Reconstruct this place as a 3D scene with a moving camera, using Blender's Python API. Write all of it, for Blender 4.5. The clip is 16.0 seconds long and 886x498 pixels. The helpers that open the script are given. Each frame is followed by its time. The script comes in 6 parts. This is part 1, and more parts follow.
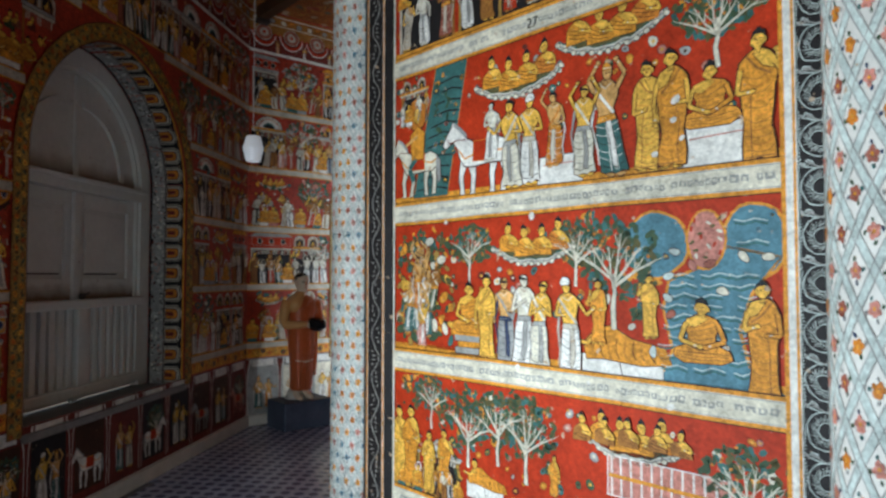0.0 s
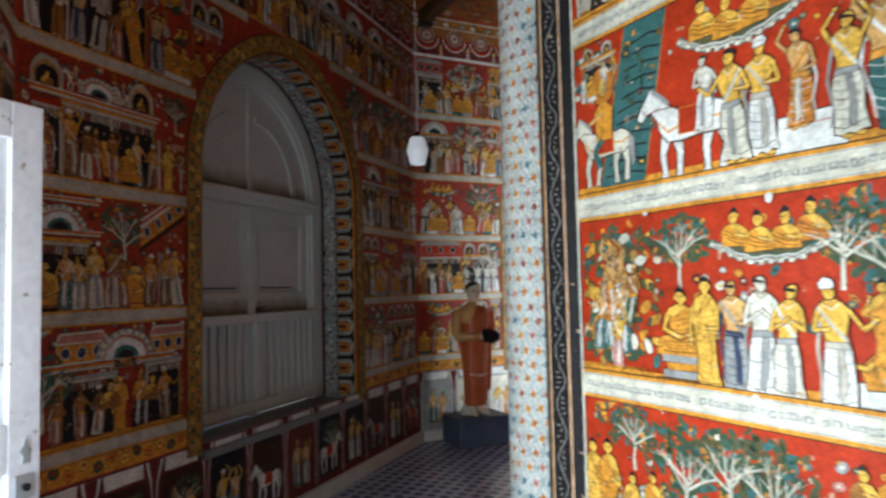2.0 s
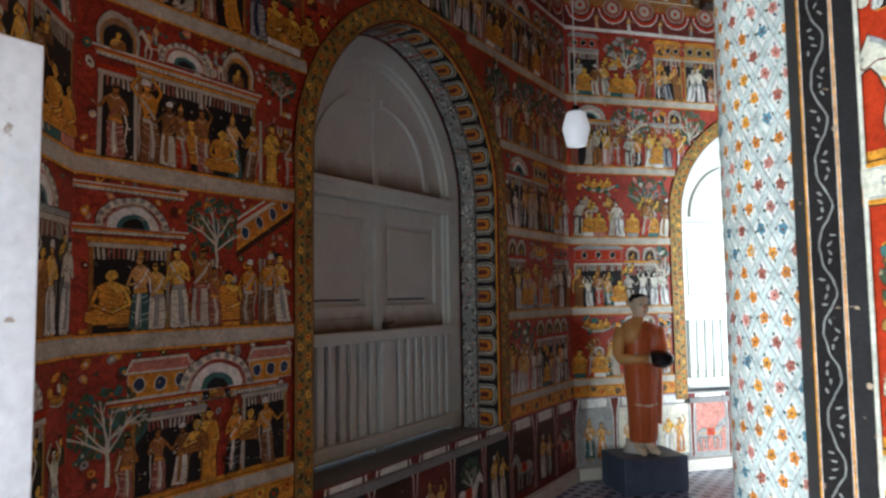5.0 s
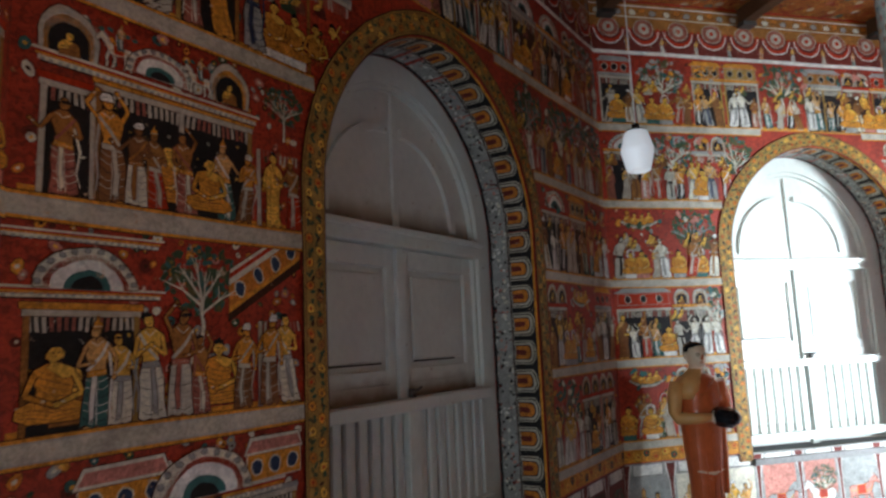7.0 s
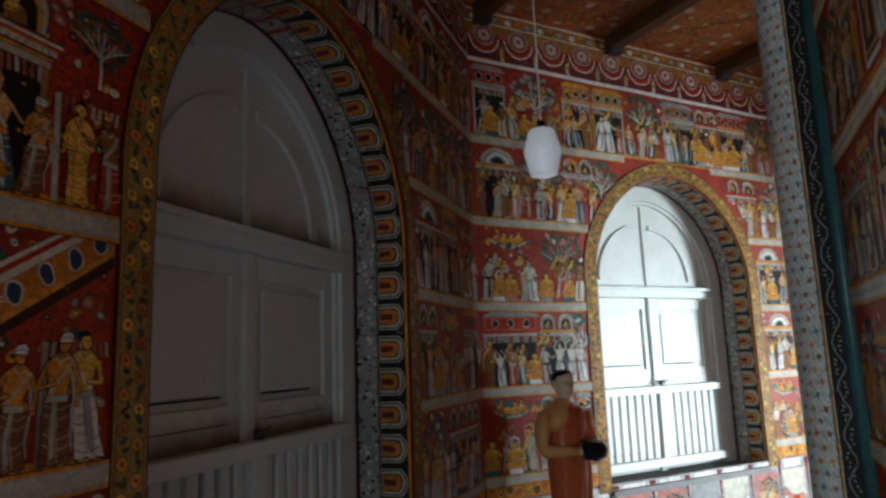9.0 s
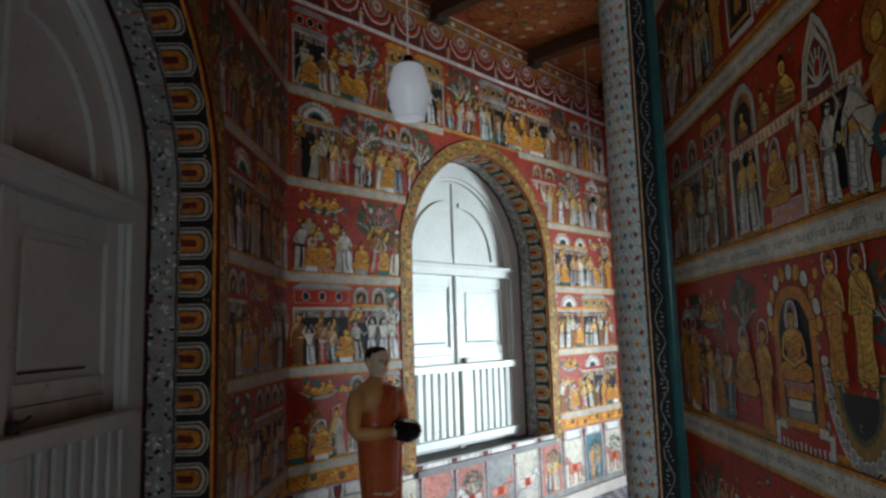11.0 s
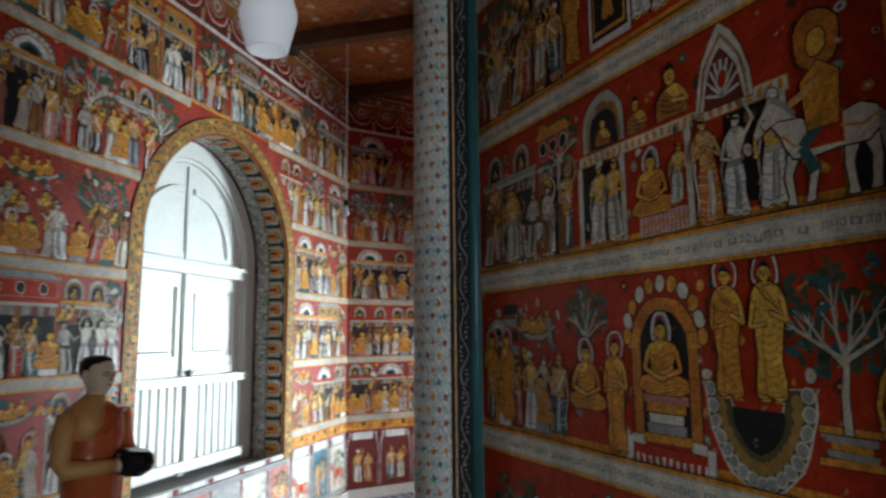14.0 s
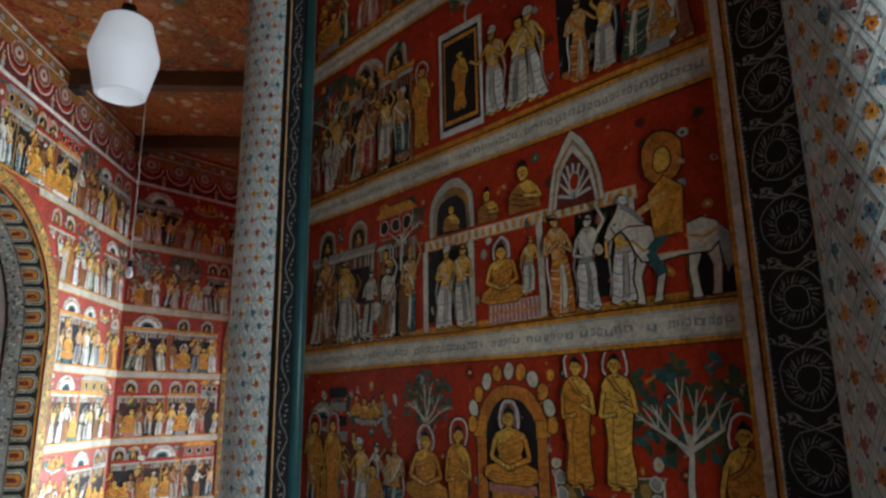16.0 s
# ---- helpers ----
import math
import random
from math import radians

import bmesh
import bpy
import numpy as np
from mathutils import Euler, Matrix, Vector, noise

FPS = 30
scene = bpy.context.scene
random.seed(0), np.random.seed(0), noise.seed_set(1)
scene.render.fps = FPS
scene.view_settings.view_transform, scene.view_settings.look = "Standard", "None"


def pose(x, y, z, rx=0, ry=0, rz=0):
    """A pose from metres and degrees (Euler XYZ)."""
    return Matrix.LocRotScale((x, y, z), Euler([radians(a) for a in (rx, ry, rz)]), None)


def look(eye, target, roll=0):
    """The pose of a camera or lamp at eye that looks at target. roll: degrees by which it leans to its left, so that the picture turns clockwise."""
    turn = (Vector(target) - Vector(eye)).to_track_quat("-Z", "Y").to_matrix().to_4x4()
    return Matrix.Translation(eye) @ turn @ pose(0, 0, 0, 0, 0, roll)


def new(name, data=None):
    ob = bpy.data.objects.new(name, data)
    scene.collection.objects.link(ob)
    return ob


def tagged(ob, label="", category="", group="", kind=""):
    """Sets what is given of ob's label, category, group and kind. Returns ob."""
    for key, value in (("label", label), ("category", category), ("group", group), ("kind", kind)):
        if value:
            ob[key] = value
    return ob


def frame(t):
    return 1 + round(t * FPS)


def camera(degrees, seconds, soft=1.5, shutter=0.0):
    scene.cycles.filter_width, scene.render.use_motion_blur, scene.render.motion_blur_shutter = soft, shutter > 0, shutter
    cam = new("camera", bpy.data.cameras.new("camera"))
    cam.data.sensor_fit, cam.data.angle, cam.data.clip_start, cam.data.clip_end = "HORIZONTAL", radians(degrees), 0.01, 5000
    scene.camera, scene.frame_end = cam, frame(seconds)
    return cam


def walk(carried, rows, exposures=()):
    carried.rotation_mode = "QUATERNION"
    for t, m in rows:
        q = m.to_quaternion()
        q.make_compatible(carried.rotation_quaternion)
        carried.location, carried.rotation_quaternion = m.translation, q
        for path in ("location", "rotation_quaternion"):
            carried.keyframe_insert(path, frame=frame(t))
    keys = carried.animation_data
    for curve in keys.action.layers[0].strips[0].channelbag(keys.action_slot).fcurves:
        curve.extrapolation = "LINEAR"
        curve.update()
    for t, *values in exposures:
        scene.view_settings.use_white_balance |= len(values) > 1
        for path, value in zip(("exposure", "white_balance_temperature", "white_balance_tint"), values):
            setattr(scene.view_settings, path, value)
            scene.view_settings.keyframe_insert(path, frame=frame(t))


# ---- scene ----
cam = camera(67.2, 16.0, soft=2.5, shutter=0.5)
PATH = [
    (0, (0.09, 0.017, 1.476), (-0.222, 1.991, 1.558), 0.0),
    (0.5, (0.056, 0.075, 1.485), (-0.346, 2.033, 1.57), -0.3),
    (1, (0.028, 0.205, 1.478), (-0.499, 2.132, 1.572), -0.3),
    (1.5, (0.008, 0.34, 1.471), (-0.637, 2.23, 1.587), -0.1),
    (2, (-0.067, 0.449, 1.473), (-0.863, 2.28, 1.585), -1.3),
    (2.5, (-0.141, 0.548, 1.479), (-1.101, 2.298, 1.597), -1.5),
    (3, (-0.211, 0.652, 1.483), (-1.254, 2.356, 1.577), -1.2),
    (3.5, (-0.285, 0.808, 1.49), (-1.374, 2.482, 1.601), -0.8),
    (3.7, (-0.305, 0.866, 1.491), (-1.43, 2.514, 1.627), -1.0),
    (5.8, (-0.693, 1.36, 1.535), (-1.875, 2.966, 1.685), -1.1),
    (6, (-0.741, 1.413, 1.542), (-1.954, 2.991, 1.741), -1.6),
    (6.5, (-0.824, 1.513, 1.566), (-2.081, 3.05, 1.809), -1.6),
    (7, (-0.962, 1.568, 1.582), (-2.129, 3.17, 1.858), -2.5),
    (7.5, (-1.089, 1.617, 1.591), (-2.156, 3.28, 1.905), -3.5),
    (8, (-1.192, 1.712, 1.594), (-2.188, 3.417, 1.914), -3.4),
    (8.5, (-1.27, 1.84, 1.598), (-2.146, 3.607, 1.93), -2.8),
    (9, (-1.363, 1.936, 1.606), (-2.103, 3.765, 1.931), -2.1),
    (9.5, (-1.443, 1.979, 1.606), (-2.008, 3.874, 1.904), -2.7),
    (10, (-1.595, 2.075, 1.578), (-1.964, 4.022, 1.853), -3.1),
    (10.2, (-1.605, 2.102, 1.577), (-1.925, 4.057, 1.848), -2.8),
    (12.3, (-1.984, 2.477, 1.583), (-1.631, 4.433, 1.805), -1.4),
    (12.5, (-2.014, 2.5, 1.58), (-1.591, 4.441, 1.806), -1.5),
    (13, (-2.071, 2.559, 1.576), (-1.546, 4.477, 1.796), -1.0),
    (13.5, (-2.117, 2.653, 1.568), (-1.501, 4.54, 1.814), -1.5),
    (14, (-2.138, 2.736, 1.575), (-1.338, 4.55, 1.84), -0.5),
    (14.5, (-2.17, 2.799, 1.588), (-1.193, 4.521, 1.874), -0.1),
    (15, (-2.214, 2.858, 1.601), (-1.062, 4.453, 1.962), -0.8),
    (15.5, (-2.258, 2.892, 1.621), (-0.983, 4.379, 2.029), -0.9),
    (16, (-2.289, 2.917, 1.626), (-0.958, 4.337, 2.087), -0.8),
]
EXPOSURES = [(0.0, -0.75), (1.0, -0.65), (2.0, -0.40), (3.5, 0.0), (5.8, -0.05), (7.0, -0.1), (8.0, -0.55), (10.0, -1.1), (12.5, -0.9), (13.5, -0.6), (15.3, -0.75), (16.0, -0.2)]
walk(cam, [(t, look(eye, target, roll)) for t, eye, target, roll in PATH], EXPOSURES)

# ---------------------------------------------------------------- light
SUN_EL, SUN_AZ = radians(52), radians(215)
world = bpy.data.worlds.new("sky")
scene.world = world
world.use_nodes = True
wn = world.node_tree
sky = wn.nodes.new("ShaderNodeTexSky")
sky.sky_type, sky.sun_disc, sky.sun_elevation, sky.sun_rotation = "NISHITA", False, SUN_EL, SUN_AZ
wn.nodes["Background"].inputs["Strength"].default_value = 0.12
wn.links.new(sky.outputs[0], wn.nodes["Background"].inputs["Color"])
sun = new("sun", bpy.data.lights.new("sun", "SUN"))
sun.data.energy, sun.data.angle, sun.data.color = 3.0, radians(0.6), (1, 0.95, 0.86)
sun.matrix_world = look((0, 0, 0), (-math.sin(SUN_AZ) * math.cos(SUN_EL) * -1, math.cos(SUN_AZ) * math.cos(SUN_EL) * -1, -math.sin(SUN_EL)))


def sky_lamp(name, place, towards, w, h, watts, color):
    ob = new(name, bpy.data.lights.new(name, "AREA"))
    ob.data.shape, ob.data.size, ob.data.size_y, ob.data.energy, ob.data.color = "RECTANGLE", w, h, watts, color
    ob.matrix_world = look(place, towards)
    return ob


# ---------------------------------------------------------------- plan
C01, C12, C23 = Vector((-2.70, 2.20)), Vector((-2.875, 6.272)), Vector((-0.29, 9.365))
C00 = C01 + Vector((0.72, -0.694)) * 4.1
C34 = C23 + Vector((0.99, 0.14)) * 4.1
OUTER = [C00, C01, C12, C23, C34, Vector((5.35, 7.45)), Vector((6.3, 4.2)), Vector((4.6, -0.4))]
COL = {"a": Vector((0.95, 1.74)), "b": Vector((-0.80, 3.20)), "c": Vector((-0.885, 5.545)), "d": Vector((0.65, 7.4))}
COL_R = {"a": 0.19, "b": 0.165, "c": 0.15}
INNER_REST = [Vector((2.3, 7.35)), Vector((3.5, 6.1)), Vector((3.8, 4.2)), Vector((2.9, 2.2))]
CEILING, THICK = 4.22, 0.42
LEVELS = [3.775, 3.16, 2.555, 1.952, 1.368, 0.785]

# ---------------------------------------------------------------- materials
MATS = {}


def mat(name, color, rough=0.6, vary=0.25, scale=9.0, bump=0.15, fleck=0.0, fleck_color=(0.7, 0.66, 0.58), metal=0.0, spec=0.35, soft2=1.3, brush=0.0):
    """A painted or natural surface: two scales of colour variation, fine bump, and optional worn flecks."""
    if name in MATS:
        return MATS[name]
    m = bpy.data.materials.new(name)
    m.use_nodes = True
    nt = m.node_tree
    n, l = nt.nodes, nt.links
    b = n["Principled BSDF"]
    b.inputs["Roughness"].default_value, b.inputs["Metallic"].default_value = rough, metal
    b.inputs["Specular IOR Level"].default_value = spec
    tc = n.new("ShaderNodeTexCoord")
    big, fine = n.new("ShaderNodeTexNoise"), n.new("ShaderNodeTexNoise")
    big.inputs["Scale"].default_value, big.inputs["Detail"].default_value = soft2, 4
    fine.inputs["Scale"].default_value, fine.inputs["Detail"].default_value = scale, 6
    l.new(tc.outputs["Object"], big.inputs["Vector"])
    l.new(tc.outputs["Object"], fine.inputs["Vector"])
    add = n.new("ShaderNodeMath")
    add.operation = "ADD"
    l.new(big.outputs[0], add.inputs[0])
    l.new(fine.outputs[0], add.inputs[1])
    tiny, add2 = n.new("ShaderNodeTexNoise"), n.new("ShaderNodeMath")
    tiny.inputs["Scale"].default_value, tiny.inputs["Detail"].default_value = scale * 5.5, 3
    l.new(tc.outputs["Object"], tiny.inputs["Vector"])
    add2.operation, add2.inputs[1].default_value = "MULTIPLY_ADD", 0.8
    l.new(tiny.outputs[0], add2.inputs[0])
    ramp = n.new("ShaderNodeMapRange")
    ramp.inputs[1].default_value, ramp.inputs[2].default_value = 0.98, 1.82
    ramp.inputs[3].default_value, ramp.inputs[4].default_value = 1 - vary, 1 + vary
    l.new(add.outputs[0], add2.inputs[2])
    l.new(add2.outputs[0], ramp.inputs[0])
    mul = n.new("ShaderNodeVectorMath")
    mul.operation = "SCALE"
    mul.inputs[0].default_value = color
    l.new(ramp.outputs[0], mul.inputs["Scale"])
    out = mul.outputs[0]
    if fleck:
        fn = n.new("ShaderNodeTexNoise")
        fn.inputs["Scale"].default_value, fn.inputs["Detail"].default_value = 26, 5
        l.new(tc.outputs["Object"], fn.inputs["Vector"])
        fr = n.new("ShaderNodeMapRange")
        fr.inputs[1].default_value, fr.inputs[2].default_value = 0.72 - fleck * 0.14, 0.76 - fleck * 0.12
        l.new(fn.outputs[0], fr.inputs[0])
        mix = n.new("ShaderNodeMix")
        mix.data_type = "RGBA"
        l.new(fr.outputs[0], mix.inputs[0])
        l.new(out, mix.inputs[6])
        mix.inputs[7].default_value = (*fleck_color, 1)
        out = mix.outputs[2]
    if brush:
        wv, wr, ws = n.new("ShaderNodeTexNoise"), n.new("ShaderNodeMapRange"), n.new("ShaderNodeVectorMath")
        wv.inputs["Scale"].default_value, wv.inputs["Detail"].default_value, wv.inputs["Distortion"].default_value = 58, 2, 1.2
        l.new(tc.outputs["Object"], wv.inputs["Vector"])
        wr.inputs[1].default_value, wr.inputs[2].default_value = 0.36, 0.58
        wr.inputs[3].default_value, wr.inputs[4].default_value = 1 - brush, 1.08
        l.new(wv.outputs[0], wr.inputs[0])
        ws.operation = "SCALE"
        l.new(out, ws.inputs[0])
        l.new(wr.outputs[0], ws.inputs["Scale"])
        out = ws.outputs[0]
    l.new(out, b.inputs["Base Color"])
    if bump:
        bp = n.new("ShaderNodeBump")
        bp.inputs["Strength"].default_value, bp.inputs["Distance"].default_value = bump, 0.01
        l.new(fine.outputs[0], bp.inputs["Height"])
        l.new(bp.outputs[0], b.inputs["Normal"])
    MATS[name] = m
    return m


PAINTS = {
    "red": (0.42, 0.034, 0.009), "darkred": (0.15, 0.028, 0.020), "ochre": (0.68, 0.285, 0.035), "yellow": (0.78, 0.44, 0.07),
    "orange": (0.58, 0.20, 0.03), "white": (0.70, 0.68, 0.62), "cream": (0.62, 0.58, 0.46), "black": (0.018, 0.016, 0.016),
    "brown": (0.055, 0.022, 0.012), "teal": (0.045, 0.13, 0.12), "blue": (0.085, 0.205, 0.255), "pink": (0.55, 0.22, 0.17),
    "green": (0.05, 0.085, 0.045), "grey": (0.30, 0.30, 0.28), "paleteal": (0.50, 0.57, 0.53), "flesh": (0.66, 0.36, 0.12),
    "tan": (0.36, 0.15, 0.035), "umber": (0.20, 0.085, 0.03), "gold": (0.34, 0.20, 0.05), "rose": (0.34, 0.11, 0.075), "olive": (0.10, 0.09, 0.035), "navy": (0.03, 0.05, 0.10), "stone": (0.46, 0.42, 0.34),
}


def paint(name):
    return mat("paint_" + name, PAINTS[name], rough=0.55, spec=0.15, vary=0.42, scale=14, bump=0.12, fleck=0.24 if name in ("red", "darkred") else 0.36 if name in ("teal", "blue") else 0.25, fleck_color=(0.50, 0.36, 0.24), brush=0.34 if name in ("ochre", "yellow", "tan", "orange", "flesh", "rose", "pink") else 0.12)


plaster = mat("old_plaster", (0.62, 0.58, 0.50), 0.8, 0.2, 8, 0.3)
mural_red = mat("mural_red_ground", (0.38, 0.034, 0.011), 0.55, 0.5, 6, 0.15, 0.4, (0.34, 0.15, 0.06), brush=0.45)
white_wood = mat("white_painted_wood", (0.68, 0.71, 0.65), 0.45, 0.10, 5, 0.1, 0.25, (0.42, 0.36, 0.28))
door_wood = mat("door_wood", (0.78, 0.78, 0.80), 0.5, 0.18, 7, 0.15, 0.35, (0.40, 0.33, 0.28))


def damp_wood(name, feet):
    """White paint with brown damp stains creeping up from each foot height in (z, reach)."""
    m = white_wood.copy()
    m.name = name
    n, l = m.node_tree.nodes, m.node_tree.links
    b = n["Principled BSDF"]
    src = b.inputs["Base Color"].links[0].from_socket
    tc, sep, noi = n.new("ShaderNodeTexCoord"), n.new("ShaderNodeSeparateXYZ"), n.new("ShaderNodeTexNoise")
    noi.inputs["Scale"].default_value, noi.inputs["Detail"].default_value = 9, 4
    l.new(tc.outputs["Object"], sep.inputs[0])
    l.new(tc.outputs["Object"], noi.inputs["Vector"])
    wob = n.new("ShaderNodeMath")
    wob.operation, wob.inputs[1].default_value = "MULTIPLY_ADD", 0.09
    l.new(noi.outputs[0], wob.inputs[0])
    l.new(sep.outputs["Z"], wob.inputs[2])
    for z, reach in feet:
        mr, gate, mul, mix = n.new("ShaderNodeMapRange"), n.new("ShaderNodeMath"), n.new("ShaderNodeMath"), n.new("ShaderNodeMixRGB")
        mr.inputs[1].default_value, mr.inputs[2].default_value, mr.inputs[3].default_value, mr.inputs[4].default_value = z + 0.045, z + 0.045 + reach, 0.92, 0.0
        l.new(wob.outputs[0], mr.inputs[0])
        gate.operation, gate.inputs[1].default_value = "GREATER_THAN", z - 0.05
        l.new(sep.outputs["Z"], gate.inputs[0])
        mul.operation = "MULTIPLY"
        l.new(mr.outputs[0], mul.inputs[0])
        l.new(gate.outputs[0], mul.inputs[1])
        l.new(mul.outputs[0], mix.inputs[0])
        l.new(src, mix.inputs[1])
        mix.inputs[2].default_value = (0.16, 0.095, 0.045, 1)
        src = mix.outputs[0]
    l.new(src, b.inputs["Base Color"])
    return m


damp = damp_wood("damp_stained_white_wood", ((1.33, 0.10), (2.15, 0.15)))
# near-black for the shadow lines coloured in under the shutter panels
joint_shadow = mat("joint_shadow", (0.03, 0.025, 0.02), 0.9, 0.3, 20, 0.1)
beam_wood = mat("beam_wood", (0.10, 0.045, 0.02), 0.6, 0.35, 7, 0.3)
stone_sill = mat("grey_sill_stone", (0.20, 0.19, 0.18), 0.6, 0.3, 7, 0.2)
plinth_stone = mat("blue_grey_plinth", (0.065, 0.085, 0.125), 0.55, 0.35, 6, 0.25)
iron = mat("old_iron", (0.10, 0.095, 0.09), 0.5, 0.3, 20, 0.2, metal=0.8)
brass = mat("worn_steel", (0.42, 0.50, 0.55), 0.35, 0.2, 20, 0.1, metal=0.7)
milk_glass = mat("milk_glass", (0.92, 0.93, 0.94), 0.25, 0.03, 4, 0.0, spec=0.5)
gn = milk_glass.node_tree
gt, gm = gn.nodes.new("ShaderNodeBsdfTranslucent"), gn.nodes.new("ShaderNodeMixShader")
gt.inputs[0].default_value, gm.inputs[0].default_value = (0.93, 0.94, 0.96, 1), 0.45
gn.links.new(gn.nodes["Principled BSDF"].outputs[0], gm.inputs[1])
gn.links.new(gt.outputs[0], gm.inputs[2])
gn.links.new(gm.outputs[0], gn.nodes["Material Output"].inputs[0])
# weak emission added to brighten the shade; there is no bulb inside
gb = gn.nodes["Principled BSDF"]
gb.inputs["Emission Color"].default_value, gb.inputs["Emission Strength"].default_value = (0.90, 0.94, 1.0, 1), 0.24
clear_bulb = mat("dull_bulb_glass", (0.62, 0.62, 0.62), 0.15, 0.05, 4, 0.0, spec=0.6)
flex = mat("cord", (0.66, 0.64, 0.60), 0.6, 0.1, 30, 0)
earth = mat("sandy_ground", (0.36, 0.31, 0.24), 0.9, 0.3, 2.5, 0.3)
grout = mat("floor_grout", (0.10, 0.10, 0.12), 0.6, 0.2, 9, 0.2)
teal_wood = mat("teal_moulding_paint", (0.03, 0.10, 0.10), 0.35, 0.3, 9, 0.1)
statue_robe = mat("statue_robe_paint", (0.52, 0.115, 0.035), 0.30, 0.22, 6, 0.06, 0.12, (0.62, 0.5, 0.4))
statue_skin = mat("statue_skin_paint", (0.66, 0.34, 0.12), 0.42, 0.12, 6, 0.05)
statue_face = mat("statue_face_paint", (0.72, 0.56, 0.40), 0.42, 0.10, 6, 0.05)
gloss_black = mat("gloss_black_paint", (0.012, 0.012, 0.014), 0.22, 0.2, 6, 0.03)


def tile_material():
    m = bpy.data.materials.new("patterned_cement_tile")
    m.use_nodes = True
    n, l = m.node_tree.nodes, m.node_tree.links
    b = n["Principled BSDF"]
    b.inputs["Roughness"].default_value = 0.24
    info, tc = n.new("ShaderNodeObjectInfo"), n.new("ShaderNodeTexCoord")
    vor = n.new("ShaderNodeTexVoronoi")
    vor.inputs["Scale"].default_value, vor.inputs["Randomness"].default_value = 10.0, 0.12
    noi = n.new("ShaderNodeTexNoise")
    noi.inputs["Scale"].default_value = 5
    l.new(tc.outputs["Object"], vor.inputs["Vector"])
    l.new(tc.outputs["Object"], noi.inputs["Vector"])
    r = n.new("ShaderNodeValToRGB")
    r.color_ramp.elements[0].position, r.color_ramp.elements[0].color = 0.30, (0.10, 0.10, 0.175, 1)
    r.color_ramp.elements[1].position, r.color_ramp.elements[1].color = 0.44, (0.40, 0.42, 0.56, 1)
    l.new(vor.outputs["Distance"], r.inputs[0])
    mr = n.new("ShaderNodeMapRange")
    mr.inputs[3].default_value, mr.inputs[4].default_value = 0.75, 1.2
    mix = n.new("ShaderNodeMath")
    mix.operation = "MULTIPLY_ADD"
    mix.inputs[1].default_value = 0.5
    l.new(info.outputs["Random"], mix.inputs[0])
    l.new(noi.outputs[0], mix.inputs[2])
    l.new(mix.outputs[0], mr.inputs[0])
    sc = n.new("ShaderNodeVectorMath")
    sc.operation = "SCALE"
    l.new(r.outputs[0], sc.inputs[0])
    l.new(mr.outputs[0], sc.inputs["Scale"])
    l.new(sc.outputs[0], b.inputs["Base Color"])
    return m


tile_mat = tile_material()

# ---------------------------------------------------------------- mesh helpers


def link(name, verts, faces, mats, parent=None, label="", slots=None, smooth=False):
    me = bpy.data.meshes.new(name)
    me.from_pydata([tuple(v) for v in verts], [], faces)
    for m in mats if isinstance(mats, (list, tuple)) else [mats]:
        me.materials.append(m)
    if slots:
        me.polygons.foreach_set("material_index", slots)
    if smooth:
        me.polygons.foreach_set("use_smooth", [True] * len(faces))
    ob = new(name, me)
    if parent:
        ob.parent = parent
    if label:
        tagged(ob, label)
    return ob


def part(name, bm, material, parent, label="", smooth=False):
    me = bpy.data.meshes.new(name)
    bm.to_mesh(me)
    bm.free()
    for m in material if isinstance(material, (list, tuple)) else [material]:
        me.materials.append(m)
    if smooth:
        me.polygons.foreach_set("use_smooth", [True] * len(me.polygons))
    ob = new(name, me)
    ob.parent = parent
    if label:
        tagged(ob, label)
    return ob


def thing(name, m, label, category, group="", kind=""):
    ob = new(name)
    ob.empty_display_size = 0.1
    ob.matrix_world = m
    return tagged(ob, label, category, group, kind)


def add_box(bm, x0, x1, y0, y1, z0, z1, bevel=0.0, index=0):
    geo = bmesh.ops.create_cube(bm, size=1, matrix=Matrix.LocRotScale(((x0 + x1) / 2, (y0 + y1) / 2, (z0 + z1) / 2), None, (abs(x1 - x0), abs(y1 - y0), abs(z1 - z0))))
    vs = geo["verts"]
    fs = {f for v in vs for f in v.link_faces}
    for f in fs:
        f.material_index = index
    if bevel:
        bmesh.ops.bevel(bm, geom=list({e for v in vs for e in v.link_edges}), offset=bevel, segments=2, affect="EDGES", profile=0.5)
    return bm


def box(x0, x1, y0, y1, z0, z1, bevel=0.0):
    return add_box(bmesh.new(), x0, x1, y0, y1, z0, z1, bevel)


def wall_pose(p0, p1):
    """x along the wall from p0, y to the left of it, z up."""
    d = (p1 - p0).normalized()
    return Matrix(((d.x, -d.y, 0, p0.x), (d.y, d.x, 0, p0.y), (0, 0, 1, 0), (0, 0, 0, 1)))


# ---------------------------------------------------------------- arches
SEG = 28


def crown(x):
    """Height of the slightly pointed arch over its springing, for x from -1 to 1 across it."""
    return max(0.0, 1 - abs(x) ** 1.85) ** 0.53


def arch_profile(uc, hw, zb, zs, rise=1.0, n=SEG):
    """Up the near jamb, round the slightly pointed arch, and down the far jamb."""
    pts = [(uc - hw, zb), (uc - hw, zs)]
    for i in range(1, n):
        a = math.pi * (1 - i / n)
        pts.append((uc + hw * math.cos(a), zs + hw * rise * crown(math.cos(a))))
    return pts + [(uc + hw, zs), (uc + hw, zb)]


